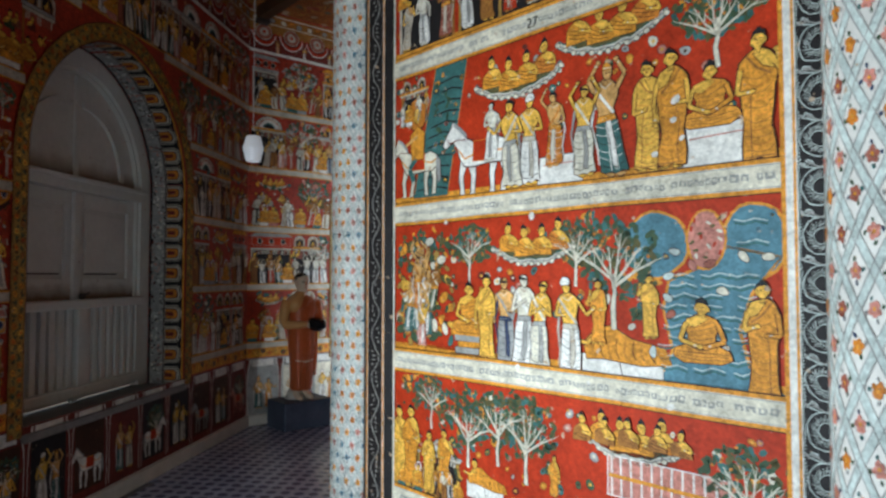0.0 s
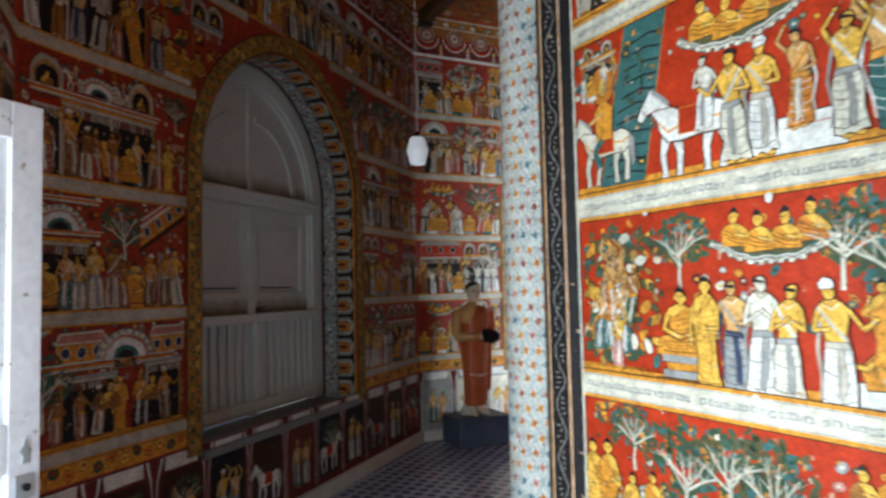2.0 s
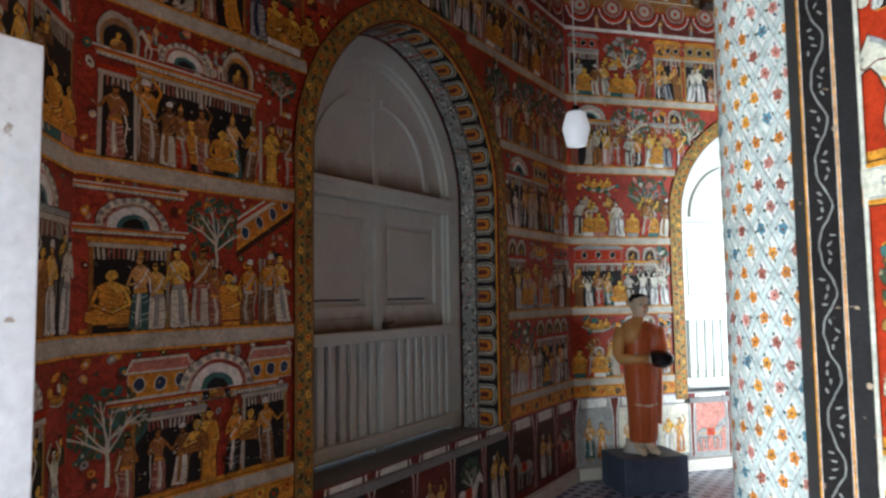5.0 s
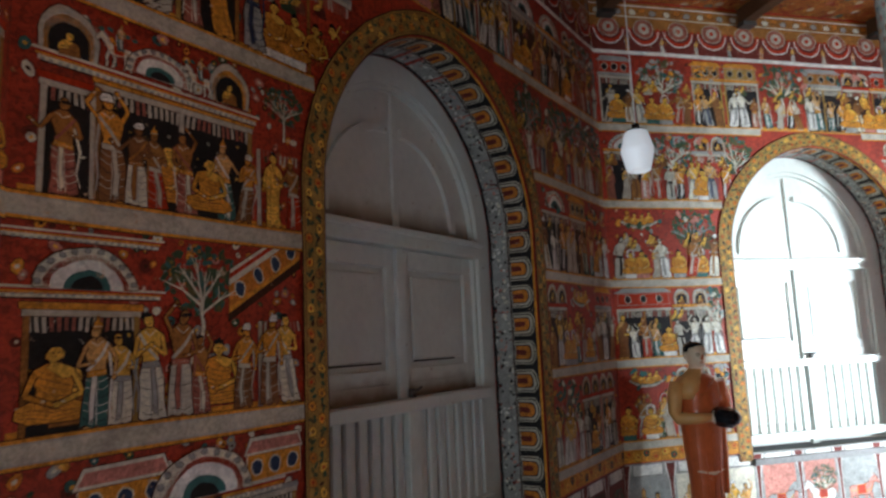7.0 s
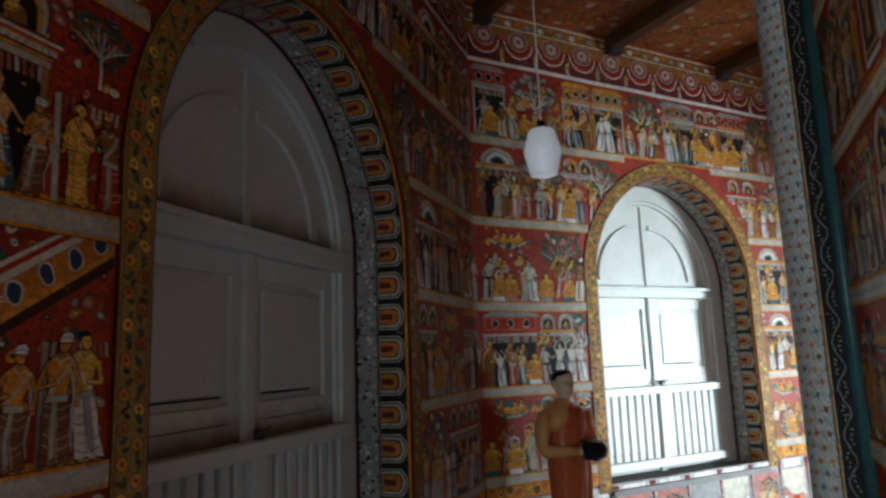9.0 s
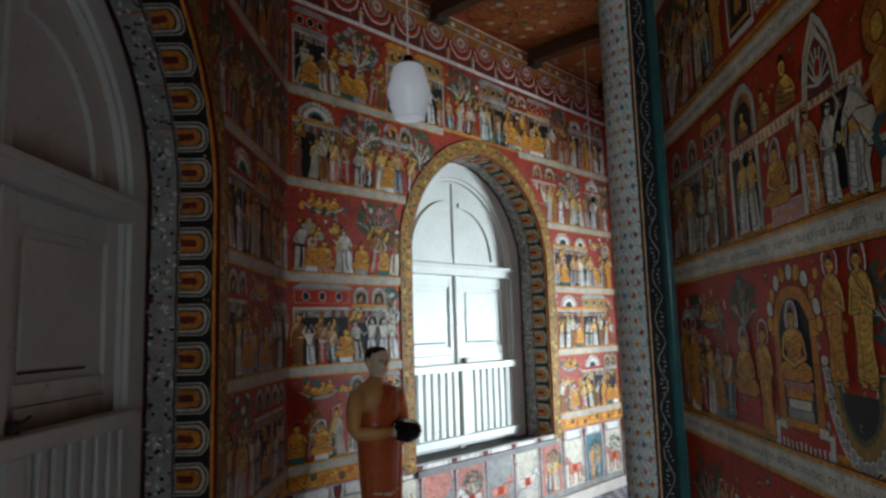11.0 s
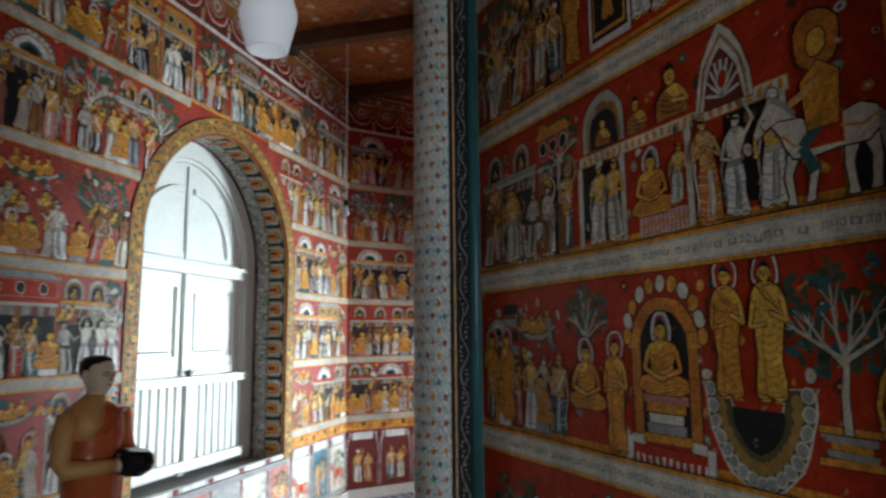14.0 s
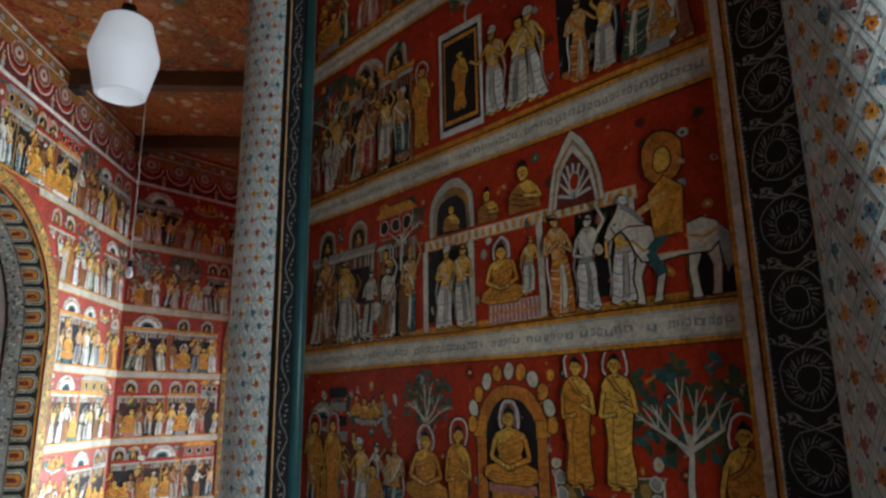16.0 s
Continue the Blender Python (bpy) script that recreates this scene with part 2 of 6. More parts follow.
def arch_wall(name, p0, p1, hole, label, base, zb=0.0, deep=THICK):
    """A wall with an arched opening right through it; its room face is y = 0 in wall_pose(p0, p1), its body lies at side y > 0."""
    L = (p1 - p0).length
    uc, hw, z0, zs = hole
    prof = arch_profile(uc, hw, z0, zs)
    V, F = [], []

    def vert(u, y, z):
        V.append((u, y, z))
        return len(V) - 1

    for y in (0.0, deep):
        def quad(a, b, c, d):
            ids = [vert(p[0], y, p[1]) for p in (a, b, c, d)]
            F.append(ids if y == 0 else ids[::-1])
        quad((0, 0), (uc - hw, 0), (uc - hw, CEILING), (0, CEILING))
        quad((uc + hw, 0), (L, 0), (L, CEILING), (uc + hw, CEILING))
        if z0 > 0.01:
            quad((uc - hw, 0), (uc + hw, 0), (uc + hw, z0), (uc - hw, z0))
        top = prof[1:-1]
        for a, b in zip(top, top[1:]):
            quad(a, b, (b[0], CEILING), (a[0], CEILING))
    loop = prof + ([prof[0]] if z0 > 0.01 else [])
    for a, b in zip(loop, loop[1:]):
        F.append([vert(a[0], 0, a[1]), vert(a[0], deep, a[1]), vert(b[0], deep, b[1]), vert(b[0], 0, b[1])])
    for u in (0, L):
        F.append([vert(u, 0, 0), vert(u, 0, CEILING), vert(u, deep, CEILING), vert(u, deep, 0)])
    F.append([vert(0, 0, CEILING), vert(L, 0, CEILING), vert(L, deep, CEILING), vert(0, deep, CEILING)])
    ob = link(name, V, F, base)
    ob.matrix_world = wall_pose(p0, p1)
    return tagged(ob, label, "wall", kind="structure")


# ---------------------------------------------------------------- mural painter
LAYER = 0.00014


class Mural:
    """Thin coats of paint laid on a surface: polygons in (u, z), each coat a hair above the one under it."""

    def __init__(self, place, mask=None):
        self.place, self.mask, self.v, self.f, self.slot, self.mats, self.lift = place, mask, [], [], [], [], 0
        self.sway = None

    def poly(self, pts, col, layer=0, outline=0.0, edge="brown"):
        if self.mask and any(self.mask(u, z) for u, z in pts):
            return
        if outline:
            self.poly(grow(pts, outline), edge, layer)
            layer += 1
        if col not in self.mats:
            self.mats.append(col)
        h = 0.0012 + (layer + self.lift) * LAYER
        i = len(self.v)
        if self.sway:
            u0, z0, hh, k, lean = self.sway
            pts = [(u + k * hh * math.sin(3.1 * (z - z0) / hh) + lean * (z - z0), z) for u, z in pts]
        pts = [(u + 0.0022 * math.sin(61 * z + 23 * u) + 0.0012 * math.sin(150 * z - 40 * u), z + 0.0022 * math.sin(47 * u - 19 * z) + 0.0012 * math.sin(163 * u + 31 * z)) for u, z in pts]
        self.v += [self.place(u, z, h) for u, z in pts]
        self.f.append(list(range(i, i + len(pts))))
        self.slot.append(self.mats.index(col))

    def rect(self, u0, u1, z0, z1, col, layer=0, outline=0.0, edge="brown"):
        self.poly([(u0, z0), (u1, z0), (u1, z1), (u0, z1)], col, layer, outline, edge)

    def strip(self, u0, u1, z0, z1, col, layer=0, step=0.3):
        n = max(1, round(abs(u1 - u0) / step))
        for i in range(n):
            self.rect(u0 + (u1 - u0) * i / n, u0 + (u1 - u0) * (i + 1) / n, z0, z1, col, layer)

    def oval(self, u, z, a, b, col, layer=0, outline=0.0, n=12, tilt=0.0, edge="brown"):
        c, s = math.cos(tilt), math.sin(tilt)
        self.poly([(u + a * math.cos(t) * c - b * math.sin(t) * s, z + a * math.cos(t) * s + b * math.sin(t) * c) for t in (2 * math.pi * i / n for i in range(n))], col, layer, outline, edge)

    def stroke(self, pts, w, col, layer=0, taper=1.0):
        n = len(pts) - 1
        for i, (a, b) in enumerate(zip(pts, pts[1:])):
            du, dz = b[0] - a[0], b[1] - a[1]
            k = math.hypot(du, dz) or 1
            wa, wb = w * (1 + (taper - 1) * i / n) / 2, w * (1 + (taper - 1) * (i + 1) / n) / 2
            pu, pz = -dz / k, du / k
            self.poly([(a[0] + pu * wa, a[1] + pz * wa), (a[0] - pu * wa, a[1] - pz * wa), (b[0] - pu * wb, b[1] - pz * wb), (b[0] + pu * wb, b[1] + pz * wb)], col, layer)

    def make(self, name, parent, label="", kind="", to_local=True):
        if not self.f:
            return None
        ob = link(name, self.v, self.f, [paint(c) for c in self.mats], None, label, self.slot)
        if parent:
            ob.parent = parent
            if to_local:
                ob.matrix_parent_inverse = parent.matrix_world.inverted()
        if kind:
            tagged(ob, kind=kind)
        return ob


def grow(pts, w):
    n, out = len(pts), []
    area = sum(a[0] * b[1] - b[0] * a[1] for a, b in zip(pts, pts[1:] + pts[:1]))
    s = w if area > 0 else -w
    for i in range(n):
        a, b, c = pts[i - 1], pts[i], pts[(i + 1) % n]
        n1, n2 = (b[1] - a[1], a[0] - b[0]), (c[1] - b[1], b[0] - c[0])
        k1, k2 = math.hypot(*n1) or 1, math.hypot(*n2) or 1
        m = (n1[0] / k1 + n2[0] / k2, n1[1] / k1 + n2[1] / k2)
        k = math.hypot(*m) or 1
        out.append((b[0] + m[0] / k * s * 1.15, b[1] + m[1] / k * s * 1.15))
    return out


def face(m, u, z, r, layer, side=1):
    """Brows, eyes, nose and mouth in fine dark strokes."""
    for s in (-1, 1):
        c = u + side * r * 0.15 + s * r * 0.42
        m.stroke([(c - r * 0.28, z + r * 0.22), (c, z + r * 0.34), (c + r * 0.28, z + r * 0.22)], r * 0.13, "brown", layer)
        m.oval(c, z + r * 0.04, r * 0.17, r * 0.10, "black", layer, 0, 6)
    m.stroke([(u + side * r * 0.18, z + r * 0.1), (u + side * r * 0.26, z - r * 0.32)], r * 0.12, "umber", layer)
    m.stroke([(u - r * 0.1, z - r * 0.58), (u + r * 0.38 * side, z - r * 0.56)], r * 0.14, "darkred", layer)


def arm(m, pts, w, skin, layer):
    m.stroke(pts, w * 1.5, "brown", layer, 0.7)
    m.stroke(pts, w, skin, layer + 1, 0.7)
    m.oval(*pts[-1], w * 0.62, w * 0.5, skin, layer + 1, w * 0.2, 7)
    m.stroke([(pts[-2][0] * 0.25 + pts[-1][0] * 0.75 - w * 0.3, pts[-2][1] * 0.25 + pts[-1][1] * 0.75), (pts[-2][0] * 0.25 + pts[-1][0] * 0.75 + w * 0.3, pts[-2][1] * 0.25 + pts[-1][1] * 0.75)], w * 0.35, "cream", layer + 2)


def monk(m, u, z, h, halo=False, col="ochre", k=1):
    """A standing robed figure: long curved folds, one bare shoulder, a hand raised or lowered."""
    w, ol = h * 0.28, h * 0.011
    pose_no = int(abs(u) * 977 + z * 311) % 3
    if halo:
        m.oval(u, z + h * 0.90, h * 0.115, h * 0.145, "white", 0, ol, 16)
        m.oval(u, z + h * 0.90, h * 0.098, h * 0.128, "red", 2, 0, 16)
    for s in (-1, 1):
        m.poly([(u + s * h * 0.015, z), (u + s * h * 0.095, z - h * 0.005), (u + s * h * 0.085, z + h * 0.025), (u + s * h * 0.03, z + h * 0.045)], "yellow", 2, ol * 0.8)
    edge = [(-0.42, 0.035), (-0.2, 0.02), (0.05, 0.035), (0.3, 0.015), (0.46, 0.03), (0.43, 0.14), (0.36, 0.30), (0.40, 0.45), (0.46, 0.56), (0.50, 0.67), (0.44, 0.75), (0.30, 0.80), (0.12, 0.825), (-0.12, 0.825), (-0.32, 0.80), (-0.46, 0.74), (-0.51, 0.64), (-0.45, 0.54), (-0.37, 0.42), (-0.33, 0.28), (-0.38, 0.14)]
    m.poly([(u + k * x * w, z + y * h) for x, y in edge], col, 3, ol)
    warm = col in ("ochre", "yellow")
    # bare shoulder
    m.poly([(u - k * w * 0.10, z + h * 0.825), (u - k * w * 0.33, z + h * 0.80), (u - k * w * 0.47, z + h * 0.73), (u - k * w * 0.44, z + h * 0.66), (u - k * w * 0.15, z + h * 0.70), (u + k * w * 0.10, z + h * 0.80)], "flesh" if not warm else "yellow", 5, ol * 0.7)
    # robe folds fall from the shoulder and swing round the legs
    for i in range(11):
        zz, q = z + h * (0.07 + 0.055 * i), 0.36 + 0.05 * math.sin(i * 0.9)
        m.stroke([(u - k * w * q, zz + h * 0.045), (u - k * w * 0.18, zz + h * 0.008), (u + k * w * 0.05, zz - h * 0.004), (u + k * w * q, zz + h * 0.03)], h * 0.006, ("tan", "orange" if warm else "umber")[i % 2], 5)
    m.stroke([(u + k * w * 0.14, z + h * 0.50), (u + k * w * 0.21, z + h * 0.36), (u + k * w * 0.18, z + h * 0.18), (u + k * w * 0.22, z + h * 0.04)], h * 0.008, "umber", 6)
    m.stroke([(u + k * w * 0.30, z + h * 0.80), (u + k * w * 0.02, z + h * 0.70), (u - k * w * 0.34, z + h * 0.63)], h * 0.016, "tan", 6)
    m.stroke([(u - w * 0.40, z + h * 0.045), (u, z + h * 0.035), (u + w * 0.42, z + h * 0.04)], h * 0.012, "tan", 6)
    skin = "yellow"
    if pose_no == 0:
        arm(m, [(u - k * w * 0.44, z + h * 0.71), (u - k * w * 0.56, z + h * 0.55), (u - k * w * 0.18, z + h * 0.60)], h * 0.038, skin, 7)
    elif pose_no == 1:
        arm(m, [(u - k * w * 0.45, z + h * 0.72), (u - k * w * 0.60, z + h * 0.54), (u - k * w * 0.52, z + h * 0.36)], h * 0.036, skin, 7)
    else:
        arm(m, [(u - k * w * 0.44, z + h * 0.71), (u - k * w * 0.66, z + h * 0.62), (u - k * w * 0.50, z + h * 0.80)], h * 0.036, skin, 7)
    arm(m, [(u + k * w * 0.44, z + h * 0.70), (u + k * w * 0.52, z + h * 0.52), (u + k * w * 0.12, z + h * 0.53)], h * 0.036, skin if pose_no else col, 7)
    m.rect(u - h * 0.020, u + h * 0.020, z + h * 0.80, z + h * 0.86, "yellow", 7, ol * 0.6)
    m.oval(u, z + h * 0.895, h * 0.046, h * 0.064, "yellow", 8, ol)
    m.poly([(u - h * 0.049, z + h * 0.91), (u - h * 0.025, z + h * 0.935), (u + h * 0.025, z + h * 0.935), (u + h * 0.049, z + h * 0.91), (u + h * 0.043, z + h * 0.955), (u + h * 0.016, z + h * 0.975), (u, z + h * 0.995), (u - h * 0.016, z + h * 0.975), (u - h * 0.043, z + h * 0.955)], "black", 10)
    for s in (-1, 1):
        m.oval(u + s * h * 0.049, z + h * 0.885, h * 0.010, h * 0.026, "yellow", 9, ol * 0.5, 6)
    face(m, u, z + h * 0.893, h * 0.042, 11, k)


def seat(m, u, z, h, halo=False):
    """A cross-legged robed figure, hands in the lap."""
    ol = h * 0.013
    if halo:
        m.oval(u, z + h * 0.83, h * 0.19, h * 0.24, "white", 0, ol, 16)
        m.oval(u, z + h * 0.83, h * 0.160, h * 0.210, "red", 1, 0, 16)
    m.poly([(u - h * 0.46, z + h * 0.08), (u - h * 0.30, z), (u + h * 0.30, z), (u + h * 0.46, z + h * 0.08), (u + h * 0.42, z + h * 0.20), (u + h * 0.22, z + h * 0.27), (u - h * 0.22, z + h * 0.27), (u - h * 0.42, z + h * 0.20)], "ochre", 2, ol)
    m.poly([(u - h * 0.22, z + h * 0.16), (u + h * 0.22, z + h * 0.16), (u + h * 0.20, z + h * 0.40), (u + h * 0.28, z + h * 0.56), (u + h * 0.24, z + h * 0.64), (u + h * 0.08, z + h * 0.70), (u - h * 0.08, z + h * 0.70), (u - h * 0.24, z + h * 0.64), (u - h * 0.28, z + h * 0.56), (u - h * 0.20, z + h * 0.40)], "ochre", 3, ol)
    m.poly([(u + h * 0.06, z + h * 0.70), (u + h * 0.24, z + h * 0.64), (u + h * 0.27, z + h * 0.55), (u + h * 0.10, z + h * 0.52), (u - h * 0.10, z + h * 0.66)], "yellow", 5, ol * 0.6)
    for i in range(6):
        t = i / 5
        m.stroke([(u - h * (0.20 - 0.05 * t), z + h * (0.62 - 0.08 * i)), (u + h * 0.02, z + h * (0.54 - 0.075 * i)), (u + h * (0.18 + 0.02 * t), z + h * (0.50 - 0.055 * i))], h * 0.010, ("tan", "umber")[i % 2], 6)
    for s in (-1, 1):
        for i in range(3):
            m.stroke([(u + s * h * 0.42, z + h * (0.08 + 0.04 * i)), (u + s * h * 0.22, z + h * (0.06 + 0.045 * i)), (u, z + h * (0.03 + 0.05 * i))], h * 0.009, "tan" if i % 2 else "umber", 6)
        arm(m, [(u + s * h * 0.25, z + h * 0.58), (u + s * h * 0.33, z + h * 0.34), (u + s * h * 0.04, z + h * 0.22)], h * 0.07, "yellow" if s > 0 else "ochre", 7)
    m.rect(u - h * 0.04, u + h * 0.04, z + h * 0.67, z + h * 0.75, "yellow", 7, ol * 0.5)
    m.oval(u, z + h * 0.82, h * 0.085, h * 0.115, "yellow", 8, ol)
    m.poly([(u - h * 0.09, z + h * 0.85), (u - h * 0.04, z + h * 0.89), (u + h * 0.04, z + h * 0.89), (u + h * 0.09, z + h * 0.85), (u + h * 0.08, z + h * 0.93), (u + h * 0.03, z + h * 0.96), (u, z + h * 1.0), (u - h * 0.03, z + h * 0.96), (u - h * 0.08, z + h * 0.93)], "black", 10)
    for s in (-1, 1):
        m.oval(u + s * h * 0.09, z + h * 0.80, h * 0.018, h * 0.045, "yellow", 9, ol * 0.5, 6)
    face(m, u, z + h * 0.815, h * 0.076, 11)


CLOTH = [("orange", "white", "flesh"), ("white", "stone", "yellow"), ("cream", "grey", "yellow"), ("teal", "white", "flesh"), ("white", "grey", "cream"), ("pink", "white", "yellow"), ("grey", "navy", "flesh"), ("black", "white", "ochre"),
         ("rose", "cream", "tan"), ("cream", "tan", "umber"), ("tan", "umber", "cream"), ("green", "cream", "tan"), ("stone", "rose", "tan"), ("umber", "stone", "ochre"), ("stone", "black", "stone"), ("red", "stone", "tan")]


def man(m, u, z, h, style=1, side=1):
    """A figure in a wrapped, pleated cloth, with jewels, a shawl and one of five gestures."""
    skirt, trim, skin = CLOTH[style % 16]
    w, ol = h * 0.27, h * 0.011
    gesture = int(abs(u) * 1319 + z * 467 + style * 3) % 5
    at = lambda x, y: (u + side * x * w, z + y * h)
    for s in (-1, 1):
        m.oval(u + s * h * 0.05 + side * h * 0.02, z + h * 0.014, h * 0.045, h * 0.015, skin, 2, ol * 0.5, 8)
    m.poly([at(-0.46, 0.04), at(-0.28, 0.02), at(-0.06, 0.045), at(0.10, 0.02), at(0.34, 0.045), at(0.52, 0.03), at(0.44, 0.20), at(0.42, 0.36), at(0.34, 0.50), at(-0.32, 0.50), at(-0.42, 0.38), at(-0.40, 0.20)], skirt, 2, ol)
    fold = "grey" if skirt in ("white", "cream", "stone") else trim
    for i in range(6):
        zz = 0.07 + 0.07 * i
        m.stroke([at(-0.42, zz + 0.03), at(-0.16, zz), at(0.10, zz + 0.006), at(0.40, zz + 0.04)], h * 0.0065, fold if i % 3 else "black", 4)
    for x in (-0.04, 0.10, 0.20):
        m.stroke([at(x * 0.5, 0.49), at(x + 0.04, 0.28), at(x - 0.02, 0.05)], h * 0.009, fold if x else "brown", 4)
    m.poly([at(-0.02, 0.50), at(0.14, 0.50), at(0.22, 0.22), at(0.16, 0.07), at(0.02, 0.10), at(0.06, 0.28)], trim if style else "cream", 5, ol * 0.6)
    m.poly([at(-0.30, 0.49), at(0.30, 0.49), at(0.27, 0.58), at(0.40, 0.68), at(0.46, 0.76), at(0.26, 0.81), at(0.10, 0.835), at(-0.10, 0.835), at(-0.26, 0.81), at(-0.46, 0.76), at(-0.40, 0.68), at(-0.27, 0.58)], skin, 3, ol)
    m.poly([at(-0.34, 0.475), at(0.34, 0.475), at(0.31, 0.525), at(-0.31, 0.525)], "ochre" if trim in ("white", "cream") else trim, 6, ol * 0.5)
    for k in range(5):
        m.oval(*at(-0.26 + 0.13 * k, 0.50), h * 0.007, h * 0.007, "cream", 7, 0, 5)
    for q in (0.80, 0.775):
        m.stroke([at(-0.22, q + 0.025), at(0, q - 0.02), at(0.22, q + 0.025)], h * 0.008, "umber" if q > 0.78 else "cream", 6)
    m.stroke([at(-0.40, 0.78), at(-0.10, 0.66), at(0.30, 0.53)], h * 0.030, trim if style % 2 else skirt, 5)
    far, near = (-0.42, 0.75), (0.42, 0.75)
    ends = [((-0.62, 0.60), (-0.20, 0.62), (0.80, 0.62), (1.15, 0.70)), ((-0.66, 0.62), (-0.62, 0.46), (0.66, 0.58), (0.18, 0.60)), ((-0.58, 0.58), (-0.16, 0.55), (0.70, 0.88), (0.36, 1.02)),
            ((-0.70, 0.86), (-0.30, 1.0), (0.70, 0.86), (0.32, 1.0)), ((-0.56, 0.58), (-0.10, 0.66), (0.56, 0.58), (0.02, 0.68))][gesture]
    wa = h * 0.036
    arm(m, [at(*far), at(*ends[0]), at(*ends[1])], wa, skin, 7)
    arm(m, [at(*near), at(*ends[2]), at(*ends[3])], wa, skin, 7)
    m.stroke([at(-0.40, 0.70), at(-0.56, 0.46), at(-0.44, 0.24), at(-0.52, 0.10)], h * 0.028, trim, 4, 0.4)
    m.rect(u - h * 0.017, u + h * 0.017, z + h * 0.81, z + h * 0.86, skin, 6, ol * 0.5)
    m.oval(u + side * h * 0.006, z + h * 0.893, h * 0.043, h * 0.060, skin, 8, ol)
    cap = style % 4
    if cap == 1:
        m.poly([(u - h * 0.052, z + h * 0.91), (u + h * 0.05, z + h * 0.91), (u + h * 0.058, z + h * 0.95), (u + h * 0.02, z + h * 0.99), (u - h * 0.04, z + h * 0.98), (u - h * 0.062, z + h * 0.94)], "white", 10, ol * 0.7)
        m.stroke([(u - h * 0.05, z + h * 0.93), (u, z + h * 0.95), (u + h * 0.05, z + h * 0.94)], h * 0.008, "grey", 12)
    elif cap == 3:
        m.poly([(u - h * 0.045, z + h * 0.92), (u + h * 0.045, z + h * 0.92), (u + h * 0.034, z + h * 0.965), (u + h * 0.012, z + h * 0.985), (u, z + h * 1.045), (u - h * 0.012, z + h * 0.985), (u - h * 0.034, z + h * 0.965)], "ochre", 10, ol * 0.7)
        m.stroke([(u - h * 0.04, z + h * 0.935), (u + h * 0.04, z + h * 0.935)], h * 0.008, "cream", 12)
    else:
        m.poly([(u - h * 0.050, z + h * 0.895), (u - h * 0.03, z + h * 0.925), (u + h * 0.035, z + h * 0.93), (u + h * 0.046, z + h * 0.91), (u + h * 0.040, z + h * 0.955), (u, z + h * 0.968), (u - side * h * 0.062, z + h * 0.955), (u - side * h * 0.07, z + h * 0.905)], "black", 10)
    face(m, u + side * h * 0.008, z + h * 0.888, h * 0.039, 11, side)


def bust(m, u, z, h, col="tan"):
    """A half-length figure leaning from a cloud or a window."""
    ol = h * 0.018
    m.poly([(u - h * 0.36, z), (u + h * 0.36, z), (u + h * 0.34, z + h * 0.36), (u + h * 0.24, z + h * 0.48), (u + h * 0.08, z + h * 0.55), (u - h * 0.08, z + h * 0.55), (u - h * 0.24, z + h * 0.48), (u - h * 0.34, z + h * 0.36)], col, 2, ol)
    m.poly([(u - h * 0.08, z + h * 0.55), (u - h * 0.24, z + h * 0.48), (u - h * 0.32, z + h * 0.34), (u - h * 0.10, z + h * 0.30), (u + h * 0.12, z + h * 0.50)], "yellow", 4, ol * 0.5)
    for i in range(3):
        m.stroke([(u - h * 0.25, z + h * (0.06 + 0.1 * i)), (u + h * 0.04, z + h * (0.10 + 0.1 * i)), (u + h * 0.28, z + h * (0.20 + 0.1 * i))], h * 0.018, "brown", 5)
    arm(m, [(u - h * 0.28, z + h * 0.40), (u - h * 0.38, z + h * 0.20), (u - h * 0.05, z + h * 0.28)], h * 0.075, "yellow", 5)
    m.oval(u, z + h * 0.72, h * 0.115, h * 0.165, "yellow", 7, ol)
    m.poly([(u - h * 0.12, z + h * 0.76), (u - h * 0.05, z + h * 0.82), (u + h * 0.05, z + h * 0.82), (u + h * 0.12, z + h * 0.76), (u + h * 0.10, z + h * 0.88), (u, z + h * 0.98), (u - h * 0.10, z + h * 0.88)], "black", 9)
    face(m, u, z + h * 0.71, h * 0.10, 10)


